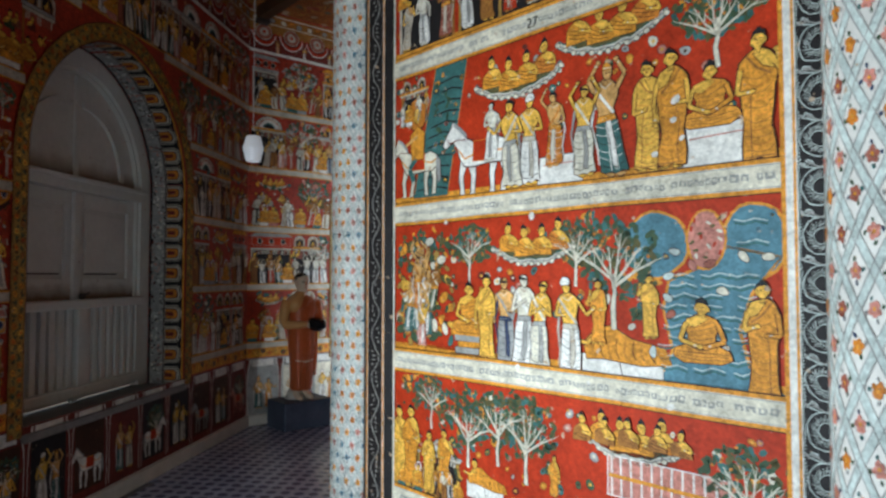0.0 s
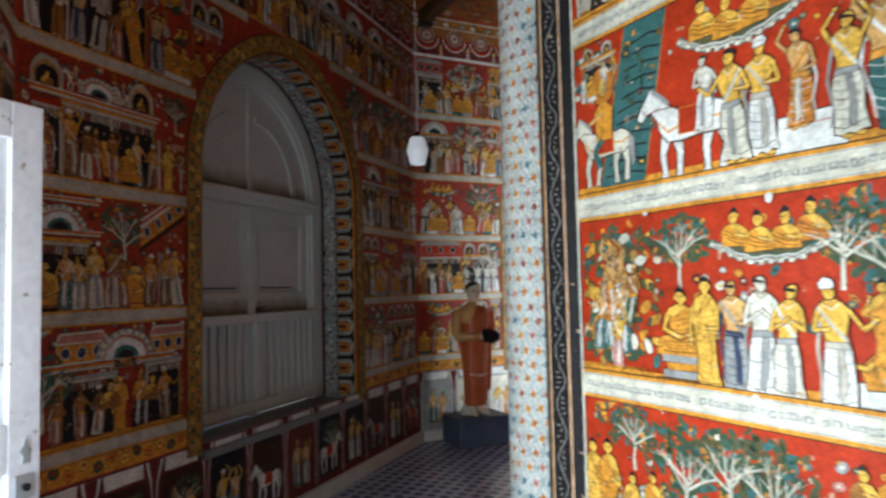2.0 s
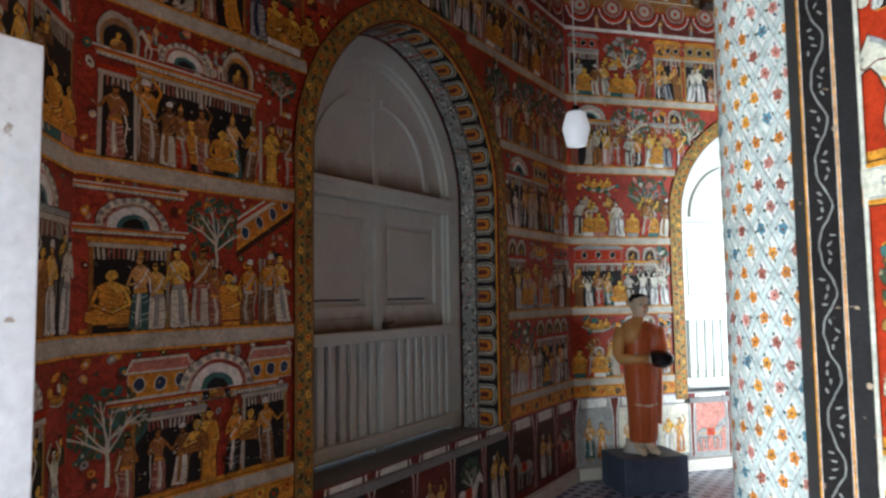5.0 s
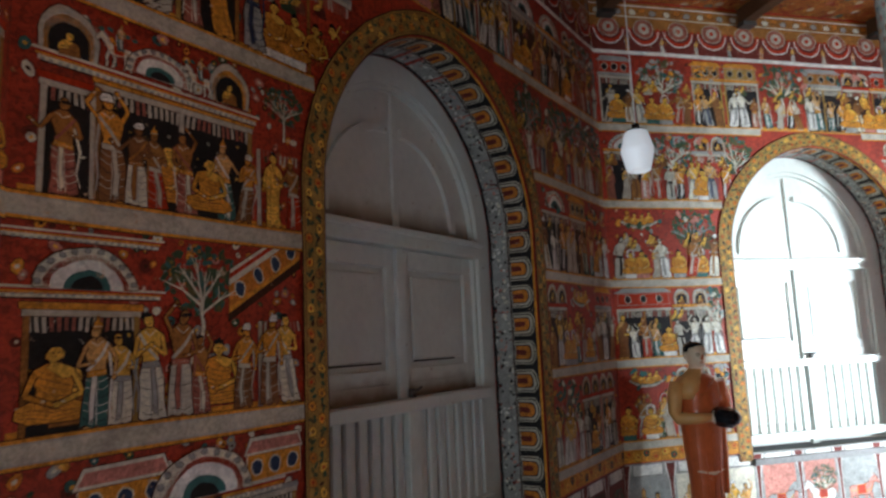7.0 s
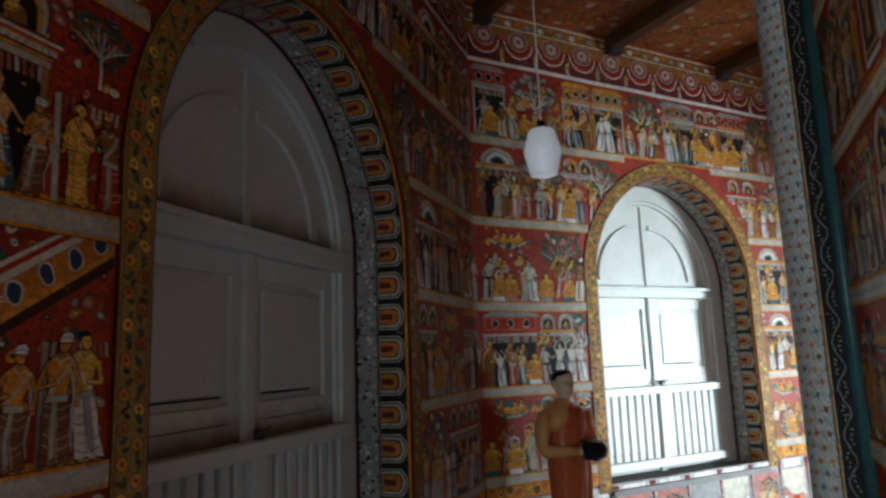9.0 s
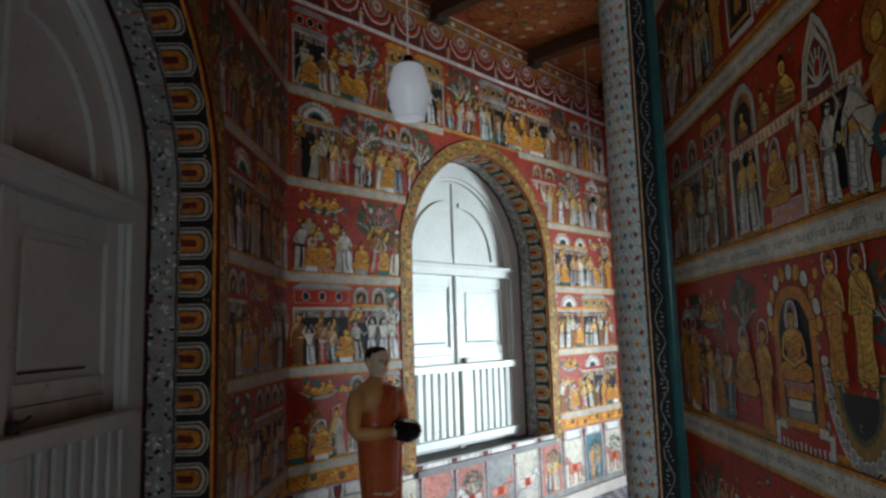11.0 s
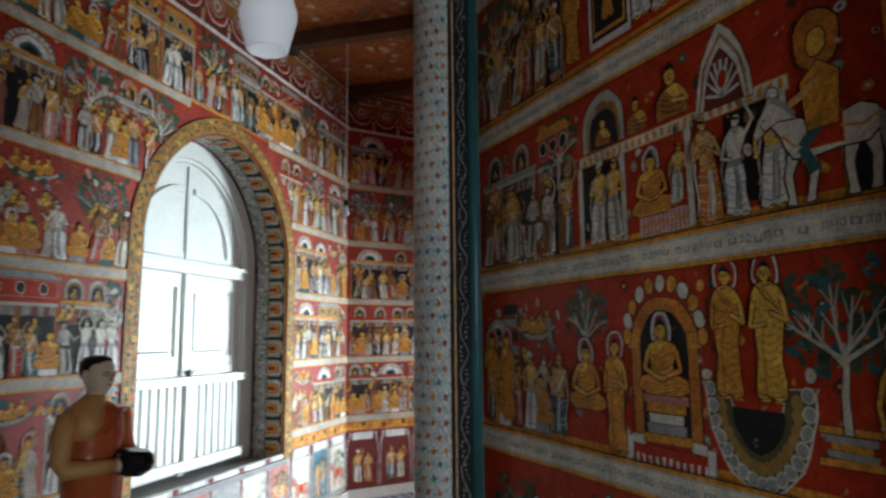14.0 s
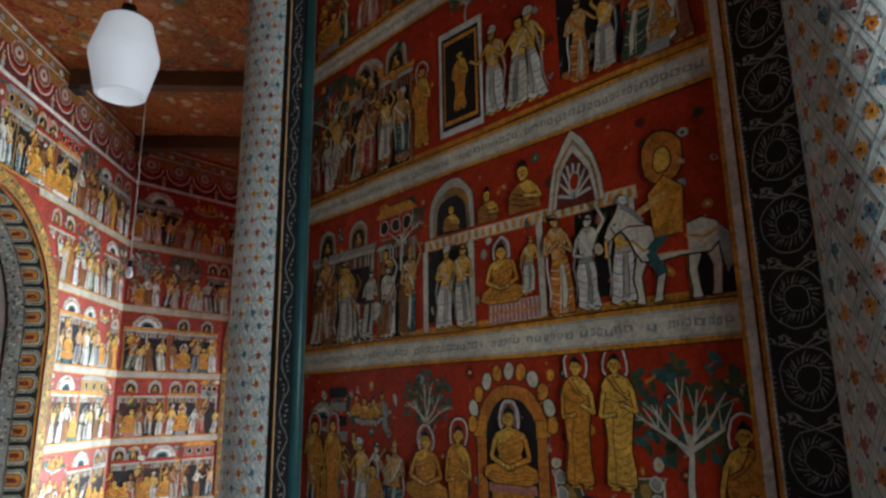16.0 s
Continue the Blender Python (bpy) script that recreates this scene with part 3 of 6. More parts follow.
def tree(m, u, z, h, leaf="green", bark="cream", fruit="orange", rng=random):
    """A forked pale trunk with fine twigs before a loose mass of dark leaves."""
    for i in range(120):
        a, r = rng.uniform(0, 6.28), math.sqrt(rng.random())
        cu, cz = u + math.cos(a) * r * h * 0.46, z + h * (0.66 + 0.34 * r * math.sin(a))
        m.oval(cu, cz, h * rng.uniform(0.036, 0.070), h * rng.uniform(0.022, 0.040), (leaf, "teal", "olive", leaf, "green")[i % 5], i % 3, 0, 6, rng.uniform(0, 3))
    for i in range(12):
        a, r = rng.uniform(0, 6.28), math.sqrt(rng.random())
        m.oval(u + math.cos(a) * r * h * 0.4, z + h * (0.68 + 0.3 * r * math.sin(a)), h * 0.017, h * 0.017, fruit, 3, 0, 6)
    m.stroke([(u, z), (u + h * 0.012, z + h * 0.20), (u - h * 0.008, z + h * 0.36), (u, z + h * 0.5)], h * 0.066, "brown", 4, 0.6)
    m.stroke([(u, z), (u + h * 0.012, z + h * 0.20), (u - h * 0.008, z + h * 0.36), (u, z + h * 0.5)], h * 0.050, bark, 5, 0.6)
    for s, k in ((-1, 0.42), (1, 0.40), (-1, 0.26), (1, 0.24), (-1, 0.08), (1, 0.05)):
        z0 = z + h * rng.uniform(0.32, 0.48)
        elbow, tip = (u + s * h * k * 0.5, z0 + h * 0.13), (u + s * h * k, z0 + h * (0.44 - k * 0.5))
        m.stroke([(u, z0), elbow, tip], h * 0.030, bark, 5, 0.3)
        for q in (-1, 1):
            m.stroke([elbow, (elbow[0] + q * h * 0.05 + s * h * 0.05, elbow[1] + h * rng.uniform(0.09, 0.16))], h * 0.013, bark, 5, 0.4)
            m.stroke([((elbow[0] + tip[0]) / 2, (elbow[1] + tip[1]) / 2), (tip[0] + q * h * 0.06, tip[1] - h * rng.uniform(-0.03, 0.05))], h * 0.010, bark, 5, 0.4)


def horse(m, u, z, h, side=1, col="white"):
    ol = h * 0.016
    at = lambda x, y: (u + side * x * h, z + y * h)
    for x, lean, ly in ((-0.36, -0.06, 0), (-0.25, 0.05, 2), (0.16, -0.05, 0), (0.27, 0.07, 2)):
        m.poly([at(x - 0.07, 0.46), at(x + 0.07, 0.46), at(x + 0.035 + lean, 0.24), at(x + 0.035 + lean * 0.6, 0.06), at(x + 0.06 + lean * 0.6, 0.0), at(x - 0.03 + lean * 0.6, 0.0), at(x - 0.025 + lean * 0.6, 0.07), at(x - 0.035 + lean, 0.24)], col, ly, ol)
    m.poly([at(-0.46, 0.62), at(-0.45, 0.46), at(-0.36, 0.37), at(-0.12, 0.39), at(0.10, 0.36), at(0.27, 0.38), at(0.36, 0.50), at(0.40, 0.62), at(0.47, 0.72), at(0.53, 0.70), at(0.62, 0.64), at(0.67, 0.68),
            at(0.62, 0.79), at(0.53, 0.90), at(0.48, 0.98), at(0.45, 0.91), at(0.36, 0.86), at(0.24, 0.73), at(0.12, 0.655), at(-0.14, 0.64), at(-0.32, 0.675)], col, 4, ol)
    m.poly([at(-0.45, 0.62), at(-0.53, 0.52), at(-0.55, 0.24), at(-0.50, 0.16), at(-0.47, 0.32), at(-0.44, 0.5)], "grey", 4, ol * 0.6)
    m.stroke([at(0.47, 0.95), at(0.36, 0.87), at(0.24, 0.75)], h * 0.045, "grey", 7)
    m.poly([at(-0.16, 0.66), at(0.12, 0.67), at(0.13, 0.42), at(-0.17, 0.42)], "red", 6, ol * 0.7, "ochre")
    m.stroke([at(0.38, 0.60), at(0.26, 0.47), at(0.12, 0.50)], h * 0.022, "ochre", 8)
    m.stroke([at(-0.16, 0.54), at(-0.34, 0.50), at(-0.45, 0.56)], h * 0.022, "ochre", 8)
    m.stroke([at(0.60, 0.78), at(0.55, 0.70), at(0.40, 0.74), at(0.1, 0.70)], h * 0.014, "darkred", 8)
    m.oval(*at(0.555, 0.80), h * 0.014, h * 0.012, "black", 9, 0, 6)


def rider(m, u, z, h, side=1):
    horse(m, u, z, h * 0.62, side, "cream")
    m.lift += 10
    m.poly([(u - h * 0.09, z + h * 0.36), (u + h * 0.09, z + h * 0.36), (u + h * 0.11, z + h * 0.62), (u, z + h * 0.70), (u - h * 0.11, z + h * 0.62)], "ochre", 2, h * 0.008)
    m.stroke([(u + h * 0.02, z + h * 0.38), (u + side * h * 0.12, z + h * 0.28), (u + side * h * 0.06, z + h * 0.14)], h * 0.06, "teal", 3)
    m.oval(u, z + h * 0.82, h * 0.13, h * 0.16, "orange", 1, h * 0.01, 14)
    m.oval(u, z + h * 0.80, h * 0.055, h * 0.075, "yellow", 3, h * 0.008)
    m.stroke([(u, z + h * 0.6), (u + side * h * 0.18, z + h * 0.52)], h * 0.04, "flesh", 4)
    m.lift -= 10


def arch_niche(m, u, z, h, fill="black", deco="ochre", with_bust=True):
    w = h * 0.55
    for k, c in ((1.0, "stone"), (0.84, deco), (0.68, fill)):
        m.poly([(u - w * k, z), (u + w * k, z), (u + w * k, z + h * 0.42 * k)] + [(u + w * k * math.cos(t), z + h * (0.42 + 0.56 * math.sin(t)) * k) for t in (0.4, 0.8, 1.2, 1.57, 1.94, 2.34, 2.74)] + [(u - w * k, z + h * 0.42 * k)], c, int((1 - k) * 12), h * 0.02 if k == 1 else 0)
    if with_bust:
        bust_z = z + h * 0.03
        m.lift += 5
        bust(m, u, bust_z, h * 0.55)
        m.lift -= 5


def cloud(m, u, z, h):
    """Half-length figures above a curled, scalloped rim of cloud."""
    for ring, (col, ww) in enumerate((("teal", 0.15), ("cream", 0.09), ("grey", 0.04))):
        pts = [(u + t * h * 1.15, z + h * (0.06 + 0.34 * abs(t) ** 2.2) + 0.02 * h * math.sin(t * 19)) for t in [i / 10 - 1 for i in range(21)]]
        m.stroke(pts, h * ww, col, ring * 2)
    for i in range(13):
        t = i / 6 - 1
        m.oval(u + t * h * 1.12, z + h * (0.36 * abs(t) ** 2.2), h * 0.055, h * 0.045, "cream", 6, h * 0.012, 8)
    m.poly([(u - h * 1.0, z + h * 0.34), (u - h * 0.5, z + h * 0.12), (u + h * 0.5, z + h * 0.12), (u + h * 1.0, z + h * 0.34), (u + h * 0.7, z + h * 0.52), (u - h * 0.7, z + h * 0.52)], "olive", 0)
    for k in (-0.72, -0.28, 0.2, 0.66):
        bust(m, u + k * h, z + h * (0.14 + abs(k) * 0.24), h * 0.72, ("ochre", "orange", "ochre", "tan")[int(k * 10) % 4])


def recline(m, u, z, h):
    m.rect(u - h * 0.75, u + h * 0.75, z - h * 0.3, z + h * 0.18, "white", 0, h * 0.015)
    m.stroke([(u - h * 0.05, z - h * 0.28), (u - h * 0.02, z - h * 0.08), (u + h * 0.03, z + h * 0.16)], h * 0.02, "brown", 2)
    m.poly([(u - h * 0.9, z + h * 0.10), (u - h * 0.4, z + h * 0.06), (u + h * 0.3, z + h * 0.12), (u + h * 0.66, z + h * 0.10), (u + h * 0.70, z + h * 0.36), (u + h * 0.45, z + h * 0.62), (u + h * 0.15, z + h * 0.66), (u - h * 0.2, z + h * 0.46), (u - h * 0.8, z + h * 0.34)], "ochre", 3, h * 0.016)
    for i in range(9):
        m.stroke([(u + h * (-0.78 + i * 0.155), z + h * 0.13), (u + h * (-0.70 + i * 0.155), z + h * 0.24), (u + h * (-0.70 + i * 0.15), z + h * (0.33 + i * 0.03))], h * 0.018, ("tan", "brown")[i % 2], 5)
    arm(m, [(u + h * 0.40, z + h * 0.56), (u + h * 0.62, z + h * 0.34), (u + h * 0.86, z + h * 0.40)], h * 0.075, "yellow", 6)
    m.oval(u + h * 0.40, z + h * 0.74, h * 0.105, h * 0.13, "yellow", 6, h * 0.013)
    m.poly([(u + h * 0.29, z + h * 0.76), (u + h * 0.36, z + h * 0.83), (u + h * 0.50, z + h * 0.78), (u + h * 0.47, z + h * 0.89), (u + h * 0.38, z + h * 0.93), (u + h * 0.29, z + h * 0.86)], "black", 8)
    face(m, u + h * 0.41, z + h * 0.73, h * 0.09, 9)


def bier(m, u, z, h):
    m.rect(u - h * 1.6, u + h * 1.6, z, z + h, "pink", 0, h * 0.04, "white")
    for i in range(12):
        uu = u - h * 1.5 + i * h * 0.27
        m.rect(uu, uu + h * 0.05, z, z + h, "white", 2)
    m.rect(u - h * 1.6, u + h * 1.6, z + h * 0.45, z + h * 0.55, "ochre", 3)


def frame_box(m, u, z, h):
    w = h * 0.52
    for k, c in ((1, "white"), (0.88, "black"), (0.80, "ochre"), (0.72, "black")):
        m.rect(u - w / 2 * k, u + w / 2 * k, z + h / 2 - h / 2 * k, z + h / 2 + h / 2 * k, c, int((1 - k) * 20))
    m.lift += 7
    monk(m, u, z + h * 0.2, h * 0.58)
    m.lift -= 7


def roof(m, u, z, h):
    m.poly([(u - h * 1.4, z - h * 0.2), (u + h * 1.4, z + h * 0.5), (u + h * 1.4, z + h * 1.1), (u - h * 1.2, z + h * 0.3)], "cream", 0, h * 0.05)
    m.poly([(u - h * 1.3, z - h * 0.1), (u + h * 1.35, z + h * 0.6), (u + h * 1.35, z + h * 0.95), (u - h * 1.1, z + h * 0.28)], "red", 2)
    for i in range(4):
        m.oval(u - h * 0.6 + i * h * 0.55, z + h * (0.18 + i * 0.15), h * 0.12, h * 0.15, "black", 3, h * 0.03, 10, 0, "ochre")


def tower(m, u, z, h):
    for i in range(9):
        w = h * (0.16 - 0.006 * i)
        m.rect(u - w, u + w, z + h * 0.11 * i, z + h * (0.11 * i + 0.07), "grey" if i % 2 else "black", 0, h * 0.006)


def shrine(m, u, z, h):
    """A throne in a decorated arch."""
    w = h * 0.24
    m.rect(u - w * 1.15, u + w * 1.15, z, z + h * 0.10, "red", 0, h * 0.006)
    for i in range(11):
        m.rect(u - w * 1.1 + i * w * 0.2, u - w * 1.1 + i * w * 0.2 + w * 0.08, z + h * 0.005, z + h * 0.05, "white", 2)
    for s in (-1, 1):
        m.rect(u + s * w * 0.9 - w * 0.13, u + s * w * 0.9 + w * 0.13, z + h * 0.1, z + h * 0.62, "teal", 0, h * 0.006)
        m.rect(u + s * w * 0.9 - w * 0.2, u + s * w * 0.9 + w * 0.2, z + h * 0.60, z + h * 0.68, "ochre", 2, h * 0.005)
        m.rect(u + s * w * 0.9 - w * 0.2, u + s * w * 0.9 + w * 0.2, z + h * 0.10, z + h * 0.15, "cream", 2, h * 0.005)
        m.rect(u + s * w * 1.2 - w * 0.1, u + s * w * 1.2 + w * 0.1, z, z + h * 0.13, "white", 3, h * 0.005)
    ring = lambda k: [(u + w * k * math.cos(t), z + h * 0.62 + h * 0.25 * k * math.sin(t)) for t in [math.pi * i / 12 for i in range(13)]]
    m.poly([(u - w * 1.0, z + h * 0.15), (u + w * 1.0, z + h * 0.15)] + ring(1.0), "orange", 1, h * 0.006)
    m.poly([(u - w * 0.72, z + h * 0.15), (u + w * 0.72, z + h * 0.15)] + ring(0.72), "black", 3)
    for i in range(11):
        t = math.pi * i / 10
        m.oval(u + w * 1.15 * math.cos(t), z + h * 0.66 + h * 0.28 * math.sin(t), h * 0.035, h * 0.045, "cream" if i % 2 else "ochre", 4, h * 0.006, 9)
    for i, (k, c) in enumerate(((0.72, "ochre"), (0.58, "grey"), (0.5, "cream"), (0.58, "ochre"), (0.68, "pink"))):
        m.rect(u - w * k, u + w * k, z + h * (0.12 + 0.05 * i), z + h * (0.165 + 0.05 * i), c, 5, h * 0.004)


def naga(m, u, z, h):
    """A coiled serpent-edged cloud, drawn as a scalloped crescent."""
    out = [(u + h * 0.62 * math.cos(t), z + h * (0.98 + 0.95 * math.sin(t))) for t in [math.pi * (1.0 + i / 16) for i in range(17)]]
    inn = [(u + h * 0.30 * math.cos(t), z + h * (0.80 + 0.42 * math.sin(t))) for t in [math.pi * (2.0 - i / 16) for i in range(17)]]
    m.poly(out + [(u + h * 0.66, z + h * 1.02), (u + h * 0.34, z + h * 1.0)] + inn + [(u - h * 0.34, z + h * 1.0), (u - h * 0.66, z + h * 1.02)], "olive", 0, h * 0.02, "cream")
    m.poly([(u - h * 0.30, z + h * 0.80), (u + h * 0.30, z + h * 0.80)] + inn[1:-1], "black", 1)
    for i in range(17):
        t = math.pi * (1.0 + i / 16)
        m.oval(u + h * 0.56 * math.cos(t), z + h * (0.96 + 0.84 * math.sin(t)), h * 0.055, h * 0.06, "grey", 3, h * 0.015, 9, 0, "cream")
        m.oval(u + h * 0.44 * math.cos(t), z + h * (0.90 + 0.64 * math.sin(t)), h * 0.06, h * 0.07, "gold", 2, 0, 9)


def beast(m, u, z, h):
    horse(m, u, z, h * 0.75, -1, "cream")
    m.lift += 5
    man(m, u + h * 0.05, z + h * 0.40, h * 0.6, 3)
    for i in range(5):
        m.oval(u + h * (i - 2) * 0.18, z + h * (0.75 + 0.05 * (i % 2)), h * 0.07, h * 0.05, "teal", 4, 0, 8)
    m.lift -= 5


def plinth_paint(m, u, z, h):
    for i, k in enumerate((0.95, 0.7, 0.55, 0.7, 0.9)):
        m.rect(u - h * k, u + h * k, z + h * 0.2 * i, z + h * (0.2 * i + 0.19), "ochre" if i % 2 == 0 else "grey", 0, h * 0.03)


KINDS = {"rider": rider, "horse": horse, "cloud": cloud, "recline": recline, "bier": bier, "frame": frame_box, "roof": roof, "tower": tower, "shrine": shrine, "naga": naga, "beast": beast, "plinth": plinth_paint, "bust": bust, "arch": arch_niche}


BEHIND = ("tree", "shrine", "block", "plinth", "naga", "tower", "horse", "cloud", "recline", "gothic", "arch", "bier")


def scene_list(m, rows, rng, halo=False):
    for i, (kind, u, z, h, *more) in enumerate(rows):
        m.lift = 6 if kind in BEHIND else 24 + (i % 4) * 8
        m.sway = (u, z, h, rng.uniform(-0.05, 0.05), rng.uniform(-0.10, 0.10)) if kind == "man" else (u, z, h, rng.uniform(-0.025, 0.025), 0) if kind == "monk" else None
        if kind == "man":
            man(m, u, z, h, more[0], rng.choice((-1, 1)))
        elif kind == "monk":
            monk(m, u, z, h, halo, "ochre" if i % 3 else "yellow", rng.choice((-1, 1)))
        elif kind == "seat":
            seat(m, u, z, h, halo)
        elif kind == "pav":
            m.lift = 2
            pav(m, u, z, h, more[0], rng)
        elif kind in WIDE:
            m.lift = 6
            WIDE[kind](m, u, z, h, more[0])
        elif kind == "tree":
            tree(m, u, z, h, rng=rng)
        else:
            KINDS[kind](m, u, z, h)
    m.lift, m.sway = 0, None


def band(m, u0, u1, z, half, script=True, rng=random):
    """A pale inscription band between ochre and red rules."""
    m.strip(u0, u1, z - half * 1.45, z + half * 1.45, "brown", 54)
    m.strip(u0, u1, z - half * 1.35, z + half * 1.35, "ochre", 55)
    m.strip(u0, u1, z - half, z + half, "cream" if script else "stone", 56)
    m.strip(u0, u1, z + half * 0.86, z + half * 0.94, "grey", 57)
    m.strip(u0, u1, z - half * 0.94, z - half * 0.86, "grey", 57)
    if script:
        u, lo = min(u0, u1) + 0.05, half * 0.34
        while u < max(u0, u1) - 0.05:
            w = rng.uniform(0.010, 0.028)
            if rng.random() < 0.9:
                m.rect(u, u + w, z - lo * rng.uniform(0.5, 1), z + lo * rng.uniform(0.5, 1), "grey", 58)
                m.rect(u + w * 0.3, u + w * 0.72, z - lo * 0.42, z + lo * 0.42, "cream", 59)
            u += w + rng.uniform(0.003, 0.009)


def sprinkle(m, u0, u1, z0, z1, n, rng):
    """Small flowers, buds and leaves strewn on the red ground."""
    m.lift = 1
    for k in range(n):
        u, z, s = rng.uniform(u0, u1), rng.uniform(z0, z1), rng.uniform(0.006, 0.016)
        m.oval(u, z, s * 1.3, s, rng.choice(("ochre", "pink", "green", "grey", "cream", "darkred", "teal", "orange")), 0, 0.0015, 8, rng.uniform(0, 3))
        m.oval(u, z, s * 0.45, s * 0.4, rng.choice(("cream", "brown", "yellow")), 2, 0, 6)
    m.lift = 0


def pav(m, u, z, h, w, rng=random):
    """An open pavilion: dark inside, posts, a fringed curtain, a moulded eave."""
    a, b = u - w / 2, u + w / 2
    m.rect(a, b, z, z + h * 0.92, rng.choice(("black", "black", "black", "brown")), 0, 0.003, "ochre")
    n = max(3, round(w / 0.018))
    for k in range(n):
        m.rect(a + w * k / n, a + w * (k + 0.55) / n, z + h * 0.80, z + h * 0.92, rng.choice(("stone", "rose", "stone")), 2)
    m.rect(a - 0.012, b + 0.012, z + h * 0.92, z + h * 0.97, "stone", 3, 0.002)
    m.rect(a - 0.018, b + 0.018, z + h * 0.975, z + h * 1.03, rng.choice(("ochre", "grey", "red")), 3, 0.002)
    for s in (a, b, *((u,) if w > 0.3 else ())):
        m.rect(s - 0.008, s + 0.008, z, z + h * 0.92, rng.choice(("gold", "stone", "tan")), 4, 0.0015)


def mound(m, u, z, h):
    """A rayed lotus half-round over an eave."""
    for k, c in ((1.0, "cream"), (0.82, "red"), (0.7, "white"), (0.45, "teal"), (0.3, "black")):
        m.poly([(u + h * k * math.cos(t), z + h * 0.8 * k * math.sin(t)) for t in [math.pi * i / 14 for i in range(15)]], c, round((1 - k) * 8), 0.003 if k == 1 else 0)
    for i in range(11):
        t = math.pi * (i + 0.5) / 11
        m.oval(u + h * 0.92 * math.cos(t), z + h * 0.74 * math.sin(t), h * 0.07, h * 0.055, "grey", 7, 0.001, 7)


def eave(m, u, z, h, w):
    """A long moulded entablature with a row of dentils."""
    for i, (k, c) in enumerate(((0.0, "brown"), (0.12, "cream"), (0.45, "ochre"), (0.62, "red"), (0.80, "cream"))):
        m.rect(u - w / 2 - i * 0.006, u + w / 2 + i * 0.006, z + h * k, z + h * (k + (0.14 if i in (0, 3) else 0.30 if i == 1 else 0.2)), c, i)
    n = round(w / 0.02)
    for k in range(n):
        m.rect(u - w / 2 + w * k / n, u - w / 2 + w * (k + 0.5) / n, z + h * 0.16, z + h * 0.36, "grey", 6)


def attic(m, u, z, h, w):
    """An upper storey: a cream wall with dark round windows and a tiled roof."""
    m.rect(u - w / 2, u + w / 2, z, z + h * 0.6, "ochre", 0, 0.004, "cream")
    n = max(2, round(w / (h * 0.6)))
    for k in range(n):
        m.oval(u - w / 2 + w * (k + 0.5) / n, z + h * 0.3, h * 0.16, h * 0.18, "navy", 3, 0.004, 10, 0, "cream")
    m.poly([(u - w * 0.56, z + h * 0.6), (u + w * 0.56, z + h * 0.6), (u + w * 0.46, z + h), (u - w * 0.46, z + h)], "cream", 4, 0.003)
    m.poly([(u - w * 0.52, z + h * 0.66), (u + w * 0.52, z + h * 0.66), (u + w * 0.44, z + h * 0.92), (u - w * 0.44, z + h * 0.92)], "pink", 6)


def block(m, u, z, h, w):
    m.poly([(u - w * 0.55, z), (u + w * 0.55, z), (u + w * 0.46, z + h), (u - w * 0.46, z + h)], "white", 0, 0.004)
    m.stroke([(u - w * 0.4, z + h * 0.75), (u + w * 0.4, z + h * 0.72)], 0.004, "pink", 2)


def slant(m, u, z, h, w):
    """A long roofed gallery climbing aslant, with dark oval windows."""
    at = lambda t, q: (u - w / 2 + w * t, z + w * 0.62 * t + q * h)
    for q0, q1, c, ly in ((-0.25, 0.0, "brown", 0), (0.0, 0.18, "ochre", 1), (0.18, 0.85, "orange", 1), (0.85, 1.05, "cream", 2), (1.05, 1.22, "red", 2), (1.22, 1.34, "cream", 2)):
        m.poly([at(0, q0), at(1, q0), at(1, q1), at(0, q1)], c, ly, 0.002)
    for k in range(4):
        c = at(0.14 + 0.24 * k, 0.52)
        m.oval(*c, h * 0.17, h * 0.24, "navy", 5, 0.004, 12, 0.3, "cream")


def gothic(m, u, z, h):
    """A pointed gable filled with a fan of leaves, on a pale arcade."""
    side = lambda k: [(u + s * h * 0.42 * k * x, z + h * k * y) for s, row in ((1, ((1, 0), (0.95, 0.3), (0.72, 0.6), (0.36, 0.85))), (-1, ((0, 1.02), (0.36, 0.85), (0.72, 0.6), (0.95, 0.3), (1, 0)))) for x, y in row]
    for ly, (k, c) in enumerate(((1.0, "cream"), (0.88, "ochre"), (0.80, "cream"), (0.70, "darkred"))):
        m.poly(side(k), c, ly, 0.003 if ly == 0 else 0)
    for i in range(9):
        a = math.pi * (i + 0.5) / 9
        m.stroke([(u, z + h * 0.08), (u + h * 0.26 * math.cos(a), z + h * (0.1 + 0.46 * math.sin(a)))], h * 0.035, "cream" if i % 2 else "paleteal", 6)
    m.oval(u, z + h * 0.30, h * 0.07, h * 0.12, "red", 8, h * 0.02, 10, 0, "cream")


WIDE = {"slant": slant, "eave": eave, "attic": attic, "block": block}
KINDS.update(mound=mound, gothic=gothic)


